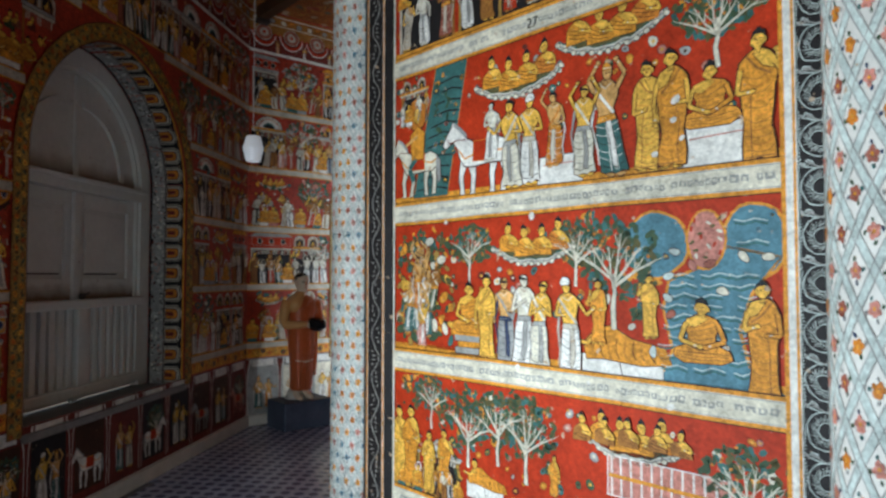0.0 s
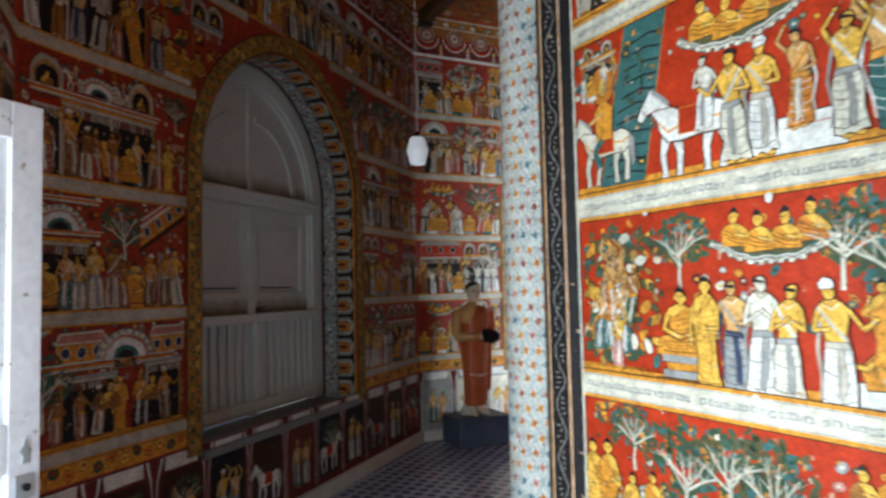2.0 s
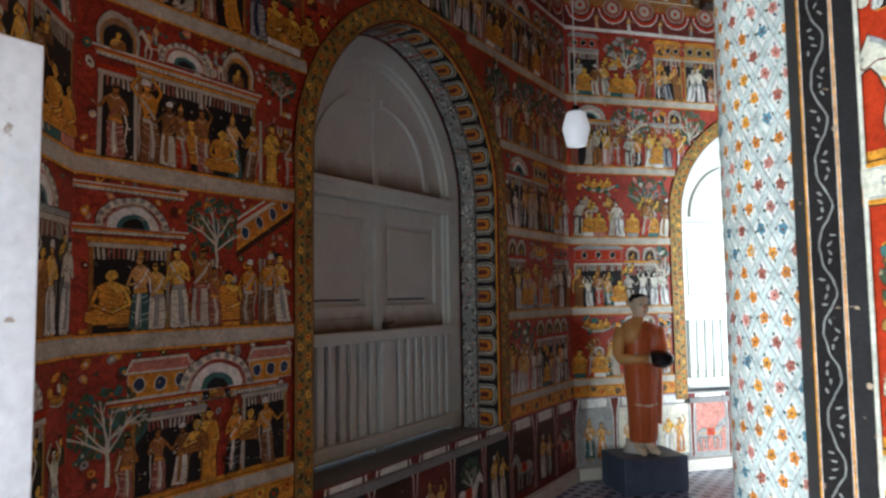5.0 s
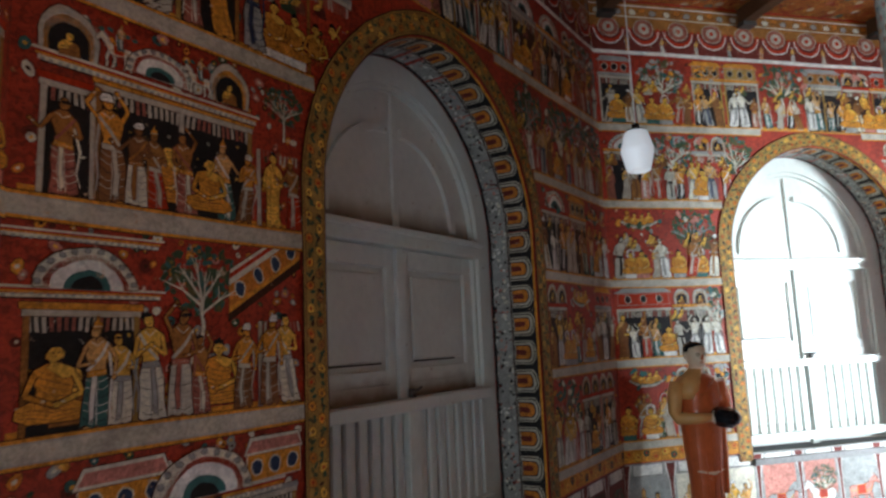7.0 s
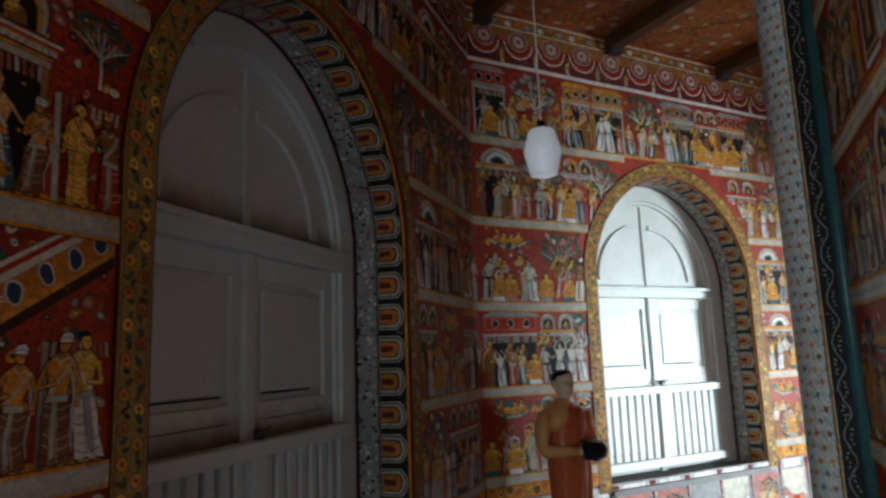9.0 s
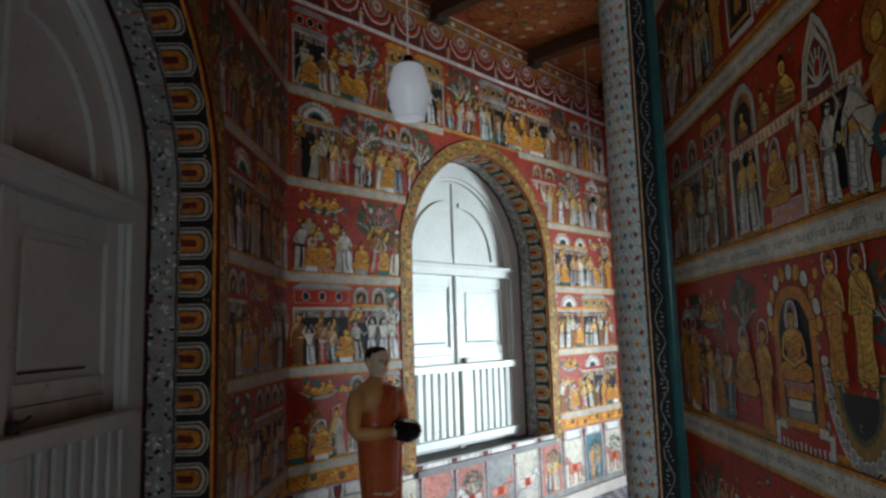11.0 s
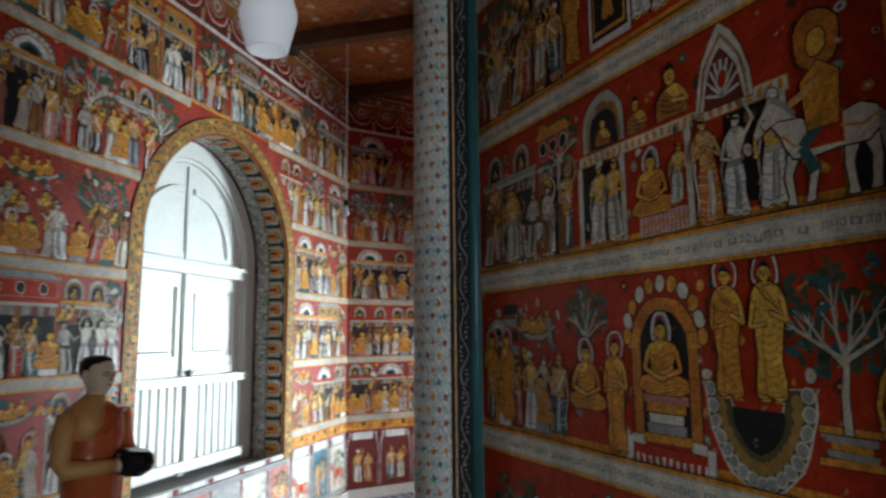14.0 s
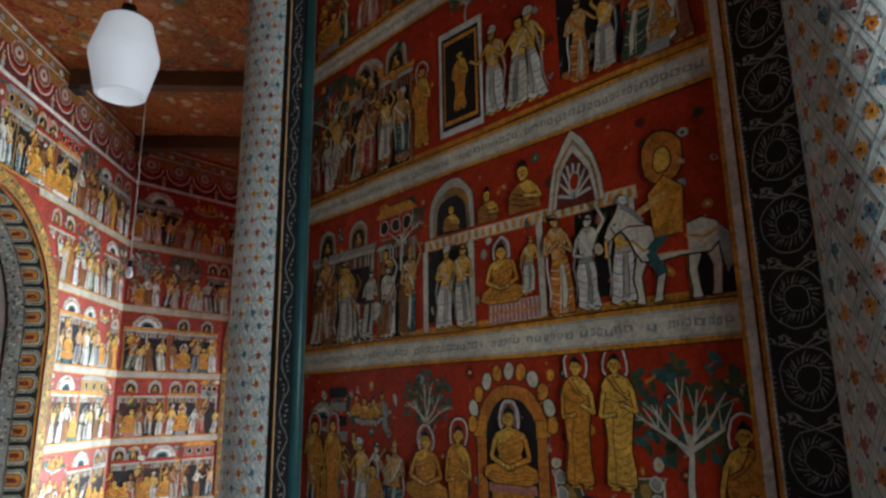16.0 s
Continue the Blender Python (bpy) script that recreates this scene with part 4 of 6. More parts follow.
def crowd(m, u0, u1, z0, z1, rng, busy=1.0):
    """A register of the story: pavilions, roofs, trees and close rows of small plain figures."""
    h, u, i = z1 - z0, u0, 0
    sprinkle(m, u0, u1, z0 + h * 0.1, z1, round((u1 - u0) / h * 16), rng)
    while u < u1 - 0.06:
        w = min(rng.uniform(0.45, 0.95) * h, u1 - u)
        kind = rng.random()
        m.lift = 3
        if kind < 0.72 and w > 0.12:
            pav(m, u + w / 2, z0, h * 0.72, w - 0.03, rng)
            m.lift = 10
            top = z0 + h * 0.75
            q = rng.random()
            if q < 0.35:
                for k in (0.25, 0.75):
                    arch_niche(m, u + w * k, top, h * 0.22, "black", "tan", True)
            elif q < 0.6:
                mound(m, u + w / 2, top, min(w * 0.4, h * 0.27))
            else:
                m.rect(u + 0.02, u + w - 0.02, top, top + h * 0.16, rng.choice(("red", "tan", "rose", "gold")), 0, 0.003, "stone")
                for k in range(3):
                    m.oval(u + w * (0.22 + 0.28 * k), top + h * 0.08, h * 0.045, h * 0.05, "black", 3, 0.004, 9, 0, "cream")
                m.poly([(u - 0.01, top + h * 0.17), (u + w + 0.01, top + h * 0.17), (u + w * 0.85, top + h * 0.24), (u + w * 0.15, top + h * 0.24)], rng.choice(("grey", "ochre")), 3, 0.002)
        elif kind < 0.86:
            tree(m, u + w * 0.5, z0 + h * 0.22, h * 0.76, rng.choice(("green", "green", "teal", "grey")), rng.choice(("cream", "pink", "grey")), rng=rng)
        else:
            cloud(m, u + w * 0.5, z0 + h * 0.72, min(h * 0.24, w * 0.36))
        m.lift = 15
        for k in range(round(w / (h * 0.17) * busy * (0.45 if kind < 0.62 else 1))):
            bust(m, u + rng.uniform(0.03, 0.97) * w, z0 + h * rng.uniform(0.38, 0.52), h * rng.uniform(0.16, 0.22), rng.choice(("tan", "rose", "umber", "green", "stone", "olive", "darkred", "ochre")))
        for k in range(6):
            uu, zz = u + rng.random() * w, z0 + h * rng.uniform(0.70, 0.97)
            if kind >= 0.55:
                m.oval(uu, zz, h * rng.uniform(0.03, 0.07), h * rng.uniform(0.02, 0.04), rng.choice(("cream", "grey", "ochre", "pink", "green", "teal")), 2, 0.002, 9, rng.uniform(0, 3))
        n = max(1, round(w / (h * (0.19 if kind < 0.72 else 0.17)) * busy))
        for k in range(n):
            i += 1
            m.lift = 18 + (i % 4) * 8
            uu, hh = u + w * (k + 0.5) / n + rng.uniform(-0.01, 0.01), h * rng.uniform(0.46, 0.64)
            r = rng.random()
            m.sway = (uu, z0, hh, rng.uniform(-0.06, 0.06), rng.uniform(-0.16, 0.16)) if r < 0.82 else None
            if r < 0.66:
                man(m, uu, z0 + h * 0.01, hh, rng.choice((1, 1, 2, 3, 4, 4, 5, 6, 7, 8, 9, 10, 11, 12, 14, 15)), rng.choice((-1, 1)))
            elif r < 0.82:
                monk(m, uu, z0 + h * 0.01, hh, rng.random() < 0.3, rng.choice(("tan", "ochre", "rose", "stone", "umber")))
            else:
                seat(m, uu, z0 + h * 0.08, hh * 0.66, rng.random() < 0.3)
                m.rect(uu - h * 0.10, uu + h * 0.10, z0, z0 + h * 0.09, rng.choice(("pink", "white", "teal", "grey")), 1, 0.002)
        m.sway = None
        u += w + 0.010
    m.lift = 0


def throng(m, u0, u1, z0, z1, rng):
    """A close press of riders and foliage in greens and ochres."""
    m.rect(u0, u1, z0, z1, "red", 1)
    for k in range(150):
        u, z, a = rng.uniform(u0 + 0.02, u1 - 0.02), rng.uniform(z0 + 0.02, z1 - 0.02), rng.uniform(0.010, 0.032)
        m.lift = 4 + k % 9
        m.oval(u, z, a, a * 0.6, rng.choice(("olive", "green", "gold", "ochre", "teal", "cream", "ochre", "green", "yellow")), 0, 0.002, 8, rng.uniform(0, 3))
    for k in range(9):
        m.lift = 20 + (k % 4) * 8
        h = (z1 - z0) * rng.uniform(0.42, 0.62)
        u, z = rng.uniform(u0 + 0.04, u1 - 0.04), rng.uniform(z0, z1 - h)
        m.sway = (u, z, h, rng.uniform(-0.06, 0.06), rng.uniform(-0.2, 0.2))
        man(m, u, z, h, rng.choice((3, 11, 5, 0, 3, 1)), rng.choice((-1, 1)))
    m.lift, m.sway = 0, None


def flat_place(p0, p1, zmap=None):
    d = (p1 - p0).normalized()
    n = Vector((d.y, -d.x))
    return lambda u, z, h: (p0.x + d.x * u + n.x * h, p0.y + d.y * u + n.y * h, zmap(u, z) if zmap else z)


def side_place(p0, p1, zmap=None):
    """The same for the inner walls, whose room lies to the left."""
    d = (p1 - p0).normalized()
    n = Vector((-d.y, d.x))
    return lambda u, z, h: (p0.x + d.x * u + n.x * h, p0.y + d.y * u + n.y * h, zmap(u, z) if zmap else z)


# ---------------------------------------------------------------- ground, ceiling, outer walls
big = 60
ground = link("ground", [(-big, -big, -0.16), (big, -big, -0.16), (big, big, -0.16), (-big, big, -0.16)], [[0, 1, 2, 3]], earth)
tagged(ground, "pale sandy ground round the shrine", "ground", kind="structure")

floor_ob = link("floor", [(p.x * 1.04 - 0.06, p.y * 1.04 - 0.15, z) for z in (-0.006, -0.15) for p in OUTER],
                [list(range(8))[::-1], list(range(8, 16))] + [[i, (i + 1) % 8, 8 + (i + 1) % 8, 8 + i] for i in range(8)], grout)
tagged(floor_ob, "grey-blue patterned cement tile floor", "floor", kind="structure")


def ceiling_material():
    """Orange boards with dark red scrolls and scattered pale, rose and green flowers."""
    m = bpy.data.materials.new("painted_ceiling_boards")
    m.use_nodes = True
    n, l = m.node_tree.nodes, m.node_tree.links
    b = n["Principled BSDF"]
    b.inputs["Roughness"].default_value = 0.6
    tc = n.new("ShaderNodeTexCoord")

    def node(kind, **sockets):
        q = n.new(kind)
        for k, v in sockets.items():
            q.inputs[k].default_value = v
        return q

    def ramp(src, stops, mode="LINEAR"):
        q = n.new("ShaderNodeValToRGB")
        q.color_ramp.interpolation = mode
        q.color_ramp.elements[0].position, q.color_ramp.elements[0].color = stops[0]
        q.color_ramp.elements[1].position, q.color_ramp.elements[1].color = stops[-1]
        for p, c in stops[1:-1]:
            q.color_ramp.elements.new(p).color = c
        l.new(src, q.inputs[0])
        return q.outputs[0]

    def blend(fac, a, c):
        q = n.new("ShaderNodeMixRGB")
        l.new(fac, q.inputs[0])
        l.new(a, q.inputs[1])
        l.new(c, q.inputs[2])
        return q.outputs[0]
    scroll = node("ShaderNodeTexNoise", Scale=5.5, Detail=2.0, Distortion=2.6)
    stain = node("ShaderNodeTexNoise", Scale=1.4, Detail=4.0)
    flower = node("ShaderNodeTexVoronoi", Scale=8.5, Randomness=0.85)
    for q in (scroll, stain, flower):
        l.new(tc.outputs["Object"], q.inputs["Vector"])
    red, dark, orange, gold = (0.30, 0.035, 0.012, 1), (0.09, 0.02, 0.012, 1), (0.55, 0.19, 0.03, 1), (0.62, 0.30, 0.06, 1)
    ground_col = ramp(scroll.outputs[0], [(0.36, red), (0.43, orange), (0.47, gold), (0.50, dark), (0.53, orange), (0.60, red), (0.64, orange)])
    head = node("ShaderNodeSeparateColor")
    l.new(flower.outputs["Color"], head.inputs[0])
    petals = ramp(head.outputs[0], [(0.0, (0.60, 0.50, 0.34, 1)), (0.3, (0.50, 0.16, 0.10, 1)), (0.5, (0.16, 0.18, 0.12, 1)), (0.7, (0.62, 0.54, 0.40, 1)), (0.9, (0.40, 0.06, 0.03, 1))], "CONSTANT")
    inside = ramp(flower.outputs["Distance"], [(0.0, (0, 0, 0, 1)), (0.08, (0, 0, 0, 1)), (0.10, (1, 1, 1, 1)), (0.30, (1, 1, 1, 1)), (0.36, (0, 0, 0, 1))])
    worn = ramp(stain.outputs[0], [(0.35, (0.55, 0.5, 0.46, 1)), (0.6, (1, 1, 1, 1))])
    tone = n.new("ShaderNodeMixRGB")
    tone.blend_type, tone.inputs[0].default_value = "MULTIPLY", 1.0
    l.new(blend(inside, ground_col, petals), tone.inputs[1])
    l.new(worn, tone.inputs[2])
    l.new(tone.outputs[0], b.inputs["Base Color"])
    return m


V, F = [], []
for i in range(46):
    y0 = -2 + i * 0.28
    k = len(V)
    z = CEILING + (0.004 if i % 2 else 0.0)
    V += [(-4, y0, z), (8, y0, z), (8, y0 + 0.272, z), (-4, y0 + 0.272, z), (-4, y0 + 0.272, z + 0.03), (8, y0 + 0.272, z + 0.03), (8, y0 + 0.28, z + 0.03), (-4, y0 + 0.28, z + 0.03)]
    F += [[k + 3, k + 2, k + 1, k], [k + 7, k + 6, k + 5, k + 4]]
k = len(V)
V += [(-4, -2, CEILING + 0.08), (8, -2, CEILING + 0.08), (8, 11, CEILING + 0.08), (-4, 11, CEILING + 0.08)]
F += [[k, k + 1, k + 2, k + 3]]
ceiling = tagged(link("ceiling", V, F, ceiling_material()), "orange and red painted board ceiling with floral scrolls", "ceiling", kind="structure")

HOLE1, HOLE2, HOLE3, HOLE0 = (1.955, 0.875, 0.60, 2.175), (1.935, 0.865, 0.60, 2.19), (2.05, 0.86, 0.57, 2.26), (1.87, 0.84, 0.0, 1.62)
wall_door = arch_wall("wall_south_west", C00, C01, (4.1 - HOLE0[0], *HOLE0[1:]), "painted plaster wall with an arched doorway", mural_red)
wall_1 = arch_wall("wall_west", C01, C12, HOLE1, "mural-covered wall with an arched shuttered window", mural_red)
wall_2 = arch_wall("wall_north_west", C12, C23, HOLE2, "mural-covered wall with a bright arched window", mural_red)
wall_3 = arch_wall("wall_north", C23, C34, HOLE3, "mural-covered wall round the corner", mural_red)
HOLE4 = (1.95, 0.70, 0.0, 2.26)
wall_4 = arch_wall("wall_north_east", OUTER[4], OUTER[5], HOLE4, "red painted wall with a second arched doorway", mural_red)
for nm, a, b in (("wall_east", 5, 6), ("wall_south_east", 6, 7), ("wall_south", 7, 0)):
    L = (OUTER[b] - OUTER[a]).length
    bm = box(0, L, 0, THICK, 0, CEILING)
    w = part(nm, bm, mural_red, None)
    w.matrix_world = wall_pose(OUTER[a], OUTER[b])
    tagged(w, "plain red-brown painted plaster wall", "wall", kind="structure")

# daylight at the doorway and at the second doorway round the corner
d0 = (C01 - C00).normalized()
door_mid = C00 + d0 * (4.1 - HOLE0[0])
out0 = Vector((-d0.y, d0.x))
sky_lamp("doorway_sky", (*(door_mid + out0 * 0.30), 1.02), (*(door_mid - out0 * 2), 0.95), 1.6, 1.95, 157, (0.755, 0.90, 1.0))
d4 = (OUTER[5] - OUTER[4]).normalized()
far_mid = OUTER[4] + d4 * HOLE4[0] + Vector((-d4.y, d4.x)) * 0.22
far = sky_lamp("far_doorway_sky", (*far_mid, 0.95), (*(C12 + (C23 - C12) * 0.53), 1.15), 1.15, 1.6, 168, (0.76, 0.89, 1.0))
far.data.spread = radians(53)


def holed(hole, pad=0.0):
    uc, hw, zb, zs = hole
    hw += pad

    def inside(u, z):
        if z > zs:
            return abs(u - uc) < hw and z - zs < hw * crown((u - uc) / hw)
        return abs(u - uc) < hw and z > zb - 0.001
    return inside


def arch_border(m, hole, w0, w1, col, layer):
    """A ribbon that follows the opening at w0 to w1 outside it."""
    uc, hw, zb, zs = hole
    a, b = arch_profile(uc, hw + w0, zb, zs), arch_profile(uc, hw + w1, zb, zs)
    for i in range(len(a) - 1):
        for s in range(6 if i in (0, len(a) - 2) else 1):
            n = 6 if i in (0, len(a) - 2) else 1
            f = lambda p, q, t: (p[0] + (q[0] - p[0]) * t, p[1] + (q[1] - p[1]) * t)
            m.poly([f(a[i], a[i + 1], s / n), f(b[i], b[i + 1], s / n), f(b[i], b[i + 1], (s + 1) / n), f(a[i], a[i + 1], (s + 1) / n)], col, layer)


def along(hole, off, t):
    """A place t metres along the opening's edge, off metres outside it, with the direction out."""
    uc, hw, zb, zs = hole
    jamb, R = zs - zb, hw + off
    if t < jamb:
        return (uc - R, zb + t), (-1, 0)
    if t < jamb + math.pi * hw:
        a = math.pi - (t - jamb) / hw
        p, q = [(math.cos(a + e), crown(math.cos(a + e))) for e in (0.01, -0.01)]
        k = math.hypot(q[0] - p[0], q[1] - p[1])
        o = ((p[1] - q[1]) / k, (q[0] - p[0]) / k)
        return (uc + hw * math.cos(a) + o[0] * off, zs + hw * crown(math.cos(a)) + o[1] * off), o
    return (uc + R, zs - (t - jamb - math.pi * hw)), (1, 0)


def paint_outer(wall, p0, p1, hole, lists, seed, zmap=None, door=False, right=True):
    rng = random.Random(seed)
    L = (p1 - p0).length
    at = flat_place(p0, p1, zmap)
    uc, hw, zb, zs = hole
    edge = hw + 0.125
    inside = holed(hole, 0.12)
    lv = LEVELS
    for i in range(5):
        z1, z0 = lv[i] - 0.03, lv[i + 1] + 0.03
        m = Mural(at, inside)
        mid = z0 * 0.4 + z1 * 0.6
        reach = edge if mid < zs else math.sqrt(edge ** 2 - (mid - zs) ** 2) if mid - zs < edge else 0
        zones = [(0.03, uc - reach - 0.02), (uc + reach + 0.02, L - 0.03)] if reach > 0.05 else [(0.03, L - 0.03)]
        for a, b in zones:
            rows = lists.get((i, a < 0.5))
            m.strip(a, b, z0 - 0.012, z0 + 0.022, "ochre", 1)
            if rows is not None:
                sprinkle(m, a, b, z0 + 0.05, z1, 150, rng)
                scene_list(m, [(*r[:4], rng.choice((0, 1, 2, 3, 5, 7, 8, 9, 11, 12, 13, 15))) if r[0] == "man" else r for r in rows], rng)
            else:
                crowd(m, a, b, z0, z1, rng)
        m.make("mural_register", wall, "register of painted figures and pavilions on red")
    m = Mural(at, inside)
    for i, z in enumerate(lv):
        reach = edge if z < zs else math.sqrt(edge ** 2 - (z - zs) ** 2) if z - zs < edge else 0
        for a, b in ([(0.0, uc - reach), (uc + reach, L)] if reach else [(0.0, L)]):
            if i == 0:
                m.strip(a, b, z - 0.016, z + 0.016, "white", 56)
            else:
                band(m, a, b, z, 0.026, False, rng)
    # flower band under the lowest register
    for a, b in ((0.0, uc - edge), (uc + edge, L)):
        m.strip(a, b, 0.665, 0.765, "ochre", 50)
        n = round((b - a) / 0.075)
        for k in range(n):
            u = a + (b - a) * (k + 0.5) / n
            m.oval(u, 0.715 + 0.012 * (-1) ** k, 0.026, 0.026, ("orange", "yellow", "green")[k % 3], 51, 0.002, 9)
            m.oval(u, 0.715 + 0.012 * (-1) ** k, 0.010, 0.010, "red", 53, 0, 7)
    m.make("mural_bands", wall, "pale ruled bands between the registers")
    # frieze of swags below the ceiling
    m = Mural(at)
    m.strip(0, L, 3.78, 3.98, "darkred", 0)
    m.strip(0, L, 3.98, 4.20, "tan", 0)
    n = round(L / 0.30)
    for k in range(n):
        u = (k + 0.5) * L / n
        m.oval(u, 3.985, 0.085, 0.075, "rose", 2, 0.006, 14, 0, "stone")
        m.oval(u, 3.985, 0.05, 0.045, "stone", 4, 0, 12)
        m.oval(u, 3.985, 0.02, 0.02, "red", 5, 0, 8)
        arc = [(u + 0.13 * math.cos(t), 3.99 + 0.13 * math.sin(t) * 0.95) for t in [math.pi * (1 + j / 8) for j in range(9)]]
        m.stroke(arc, 0.028, "red", 6)
        m.stroke([(x, z - 0.02) for x, z in arc], 0.010, "white", 7)
        man(m, u + L / n / 2, 3.79, 0.13, k % 4)
        for q in range(3):
            m.oval(u + (q - 1) * 0.09, 4.12 + 0.02 * (q % 2), 0.032, 0.024, ("cream", "orange", "grey")[q], 3, 0.003, 9)
    m.strip(0, L, 4.075, 4.085, "cream", 8)
    m.strip(0, L, 4.17, 4.18, "white", 8)
    m.make("mural_frieze", wall, "frieze of red swags and pale medallions")
    # flowered border round the opening
    m = Mural(at)
    arch_border(m, hole, 0.004, 0.125, "brown", 60)
    arch_border(m, hole, 0.010, 0.119, "gold", 61)
    arch_border(m, hole, 0.018, 0.111, "umber", 62)
    arch_border(m, hole, 0.022, 0.107, "gold", 63)
    total = 2 * (zs - zb) + math.pi * hw
    n = round(total / 0.042)
    for k in range(n):
        off = 0.064 + 0.024 * (-1) ** k
        (u, z), _ = along(hole, off, (k + 0.5) * total / n)
        m.oval(u, z, 0.019, 0.017, rng.choice(("orange", "ochre", "tan", "yellow")), 64, 0.002, 9, k)
        m.oval(u, z, 0.007, 0.007, rng.choice(("red", "umber")), 66, 0, 7)
        for w in range(3):
            (u, z), _ = along(hole, 0.064 - 0.022 * (-1) ** k + rng.uniform(-0.012, 0.012), (k + 0.5 + rng.uniform(-0.5, 0.5)) * total / n)
            m.oval(u, z, 0.013, 0.007, rng.choice(("green", "green", "olive", "brown")), 66 + w, 0, 7, rng.uniform(0, 3))
    m.make("mural_border", wall, "ochre border with green and yellow flowers")
    # petals and sprigs on the reveal
    d = (p1 - p0).normalized()
    n_out = Vector((-d.y, d.x))

    def reveal(t, y, h):
        (u, z), o = along(hole, -h, t)
        p = p0 + d * u + n_out * y
        return (p.x, p.y, zmap(u, z) if zmap else z)
    m = Mural(reveal)
    steps = round(total / 0.06)
    for k in range(steps):
        a, b = total * k / steps, total * (k + 1) / steps
        m.rect(a, b, 0.004, 0.165, "black", 0)
        m.rect(a, b, 0.004, 0.016, "ochre", 2)
        m.rect(a, b, 0.165, 0.30, "grey", 0)
        m.rect(a, b, 0.168, 0.176, "brown", 2)
        # black ribbon paints in the shadow gap between plaster and frame
        if a > zs - zb + 0.1:
            m.rect(a, b, 0.284, 0.302, "black", 6)
    n = round(total / 0.165)
    for k in range(n):
        c = (k + 0.5) * total / n
        for ly, (w, y0, col) in enumerate(((0.067, 0.022, "stone"), (0.061, 0.029, "black"), (0.055, 0.036, "stone"), (0.043, 0.050, "black"), (0.037, 0.058, "orange"), (0.015, 0.085, "darkred"))):
            cut = [0.035 * w / 0.070 * abs(x) ** 3 for x in (-1, -0.75, -0.4, 0, 0.4, 0.75, 1)]
            xs = [c + w * x for x in (-1, -0.75, -0.4, 0, 0.4, 0.75, 1)]
            for a in range(6):
                m.poly([(xs[a], 0.162 - 0.002 * ly), (xs[a + 1], 0.162 - 0.002 * ly), (xs[a + 1], y0 + cut[a + 1]), (xs[a], y0 + cut[a])], col, 4 + ly * 3)
    for k in range(round(total / 0.008)):
        c = rng.uniform(0, total)
        m.oval(c, rng.uniform(0.182, 0.292), rng.uniform(0.006, 0.014), rng.uniform(0.005, 0.010), rng.choice(("cream", "white", "black", "pink", "darkred", "black")), 3 + k % 3, 0, 6, rng.random() * 3)
    m.make("reveal_petals", wall, "row of white-rimmed lotus petals on the reveal")
    # painted dado arcade
    m = Mural(at, holed(hole) if door else None)
    m.strip(0, L, 0.10, 0.655, "grey" if wall.name == "wall_north_west" else "darkred", 0)
    n = round(L / 0.37)
    pale = wall.name == "wall_north_west"
    for k in range(n + 1):
        u = k * L / n
        if door and abs(u - uc) < hw + 0.2:
            continue
        for s, c, ly in ((1.0, "white", 20), (0.7, "darkred", 21)):
            for sg in (-1, 1):
                m.poly([(u + sg * 0.018 * s, 0.12), (u, 0.12), (u, 0.645), (u + sg * 0.055 * s, 0.645), (u + sg * 0.045 * s, 0.60), (u + sg * 0.022 * s, 0.53), (u + sg * 0.014 * s, 0.40)], c, ly)
        if k < n:
            c = u + L / n / 2
            m.rect(c - 0.115, c + 0.115, 0.575, 0.645, "white", 10, 0.003)
            m.rect(u + 0.04, u + L / n - 0.04, 0.15, 0.56, rng.choice(("paleteal", "pink", "grey", "cream", "blue")) if pale else rng.choice(("darkred", "brown", "black", "darkred")), 2)
            m.lift = 4
            if rng.random() < 0.5:
                horse(m, c, 0.17, 0.26, rng.choice((-1, 1)), rng.choice(("white", "grey", "cream", "pink")))
            else:
                man(m, c - 0.05, 0.16, 0.32, rng.randrange(4)), man(m, c + 0.06, 0.16, 0.30, rng.randrange(4))
            tree(m, c + 0.03, 0.26, 0.26, rng=rng) if rng.random() < 0.4 else None
            m.lift = 0
    m.make("dado_arcade", wall, "painted arcade of small columns along the wall foot")
    spans = ((0, L),) if not door else ((0, uc - hw), (uc + hw, L))
    for a, b in spans:
        bm = box(a, b, -0.045, 0, 0, 0.10, 0.006)
        part("skirting", bm, plaster, wall, "grey plaster ledge at the wall foot")


WA = [("pav", 0.145, 1.985, 0.31, 0.13), ("pav", 0.475, 1.985, 0.34, 0.51), ("pav", 0.87, 1.985, 0.29, 0.20), ("eave", 0.41, 2.325, 0.04, 0.68), ("arch", 0.14, 2.36, 0.14), ("beast", 0.27, 2.37, 0.13), ("mound", 0.40, 2.375, 0.11), ("beast", 0.53, 2.37, 0.12), ("arch", 0.65, 2.37, 0.14), ("man", 0.14, 1.985, 0.27, 1), ("man", 0.26, 1.985, 0.31, 3), ("man", 0.335, 1.985, 0.25, 2),
      ("seat", 0.43, 2.02, 0.18), ("man", 0.40, 1.985, 0.24, 1), ("man", 0.49, 1.985, 0.26, 2), ("seat", 0.57, 2.01, 0.18), ("man", 0.64, 1.985, 0.26, 1), ("man", 0.70, 1.985, 0.24, 2), ("monk", 0.83, 1.985, 0.27), ("man", 0.92, 1.985, 0.26, 1), ("tree", 0.88, 2.30, 0.2)]
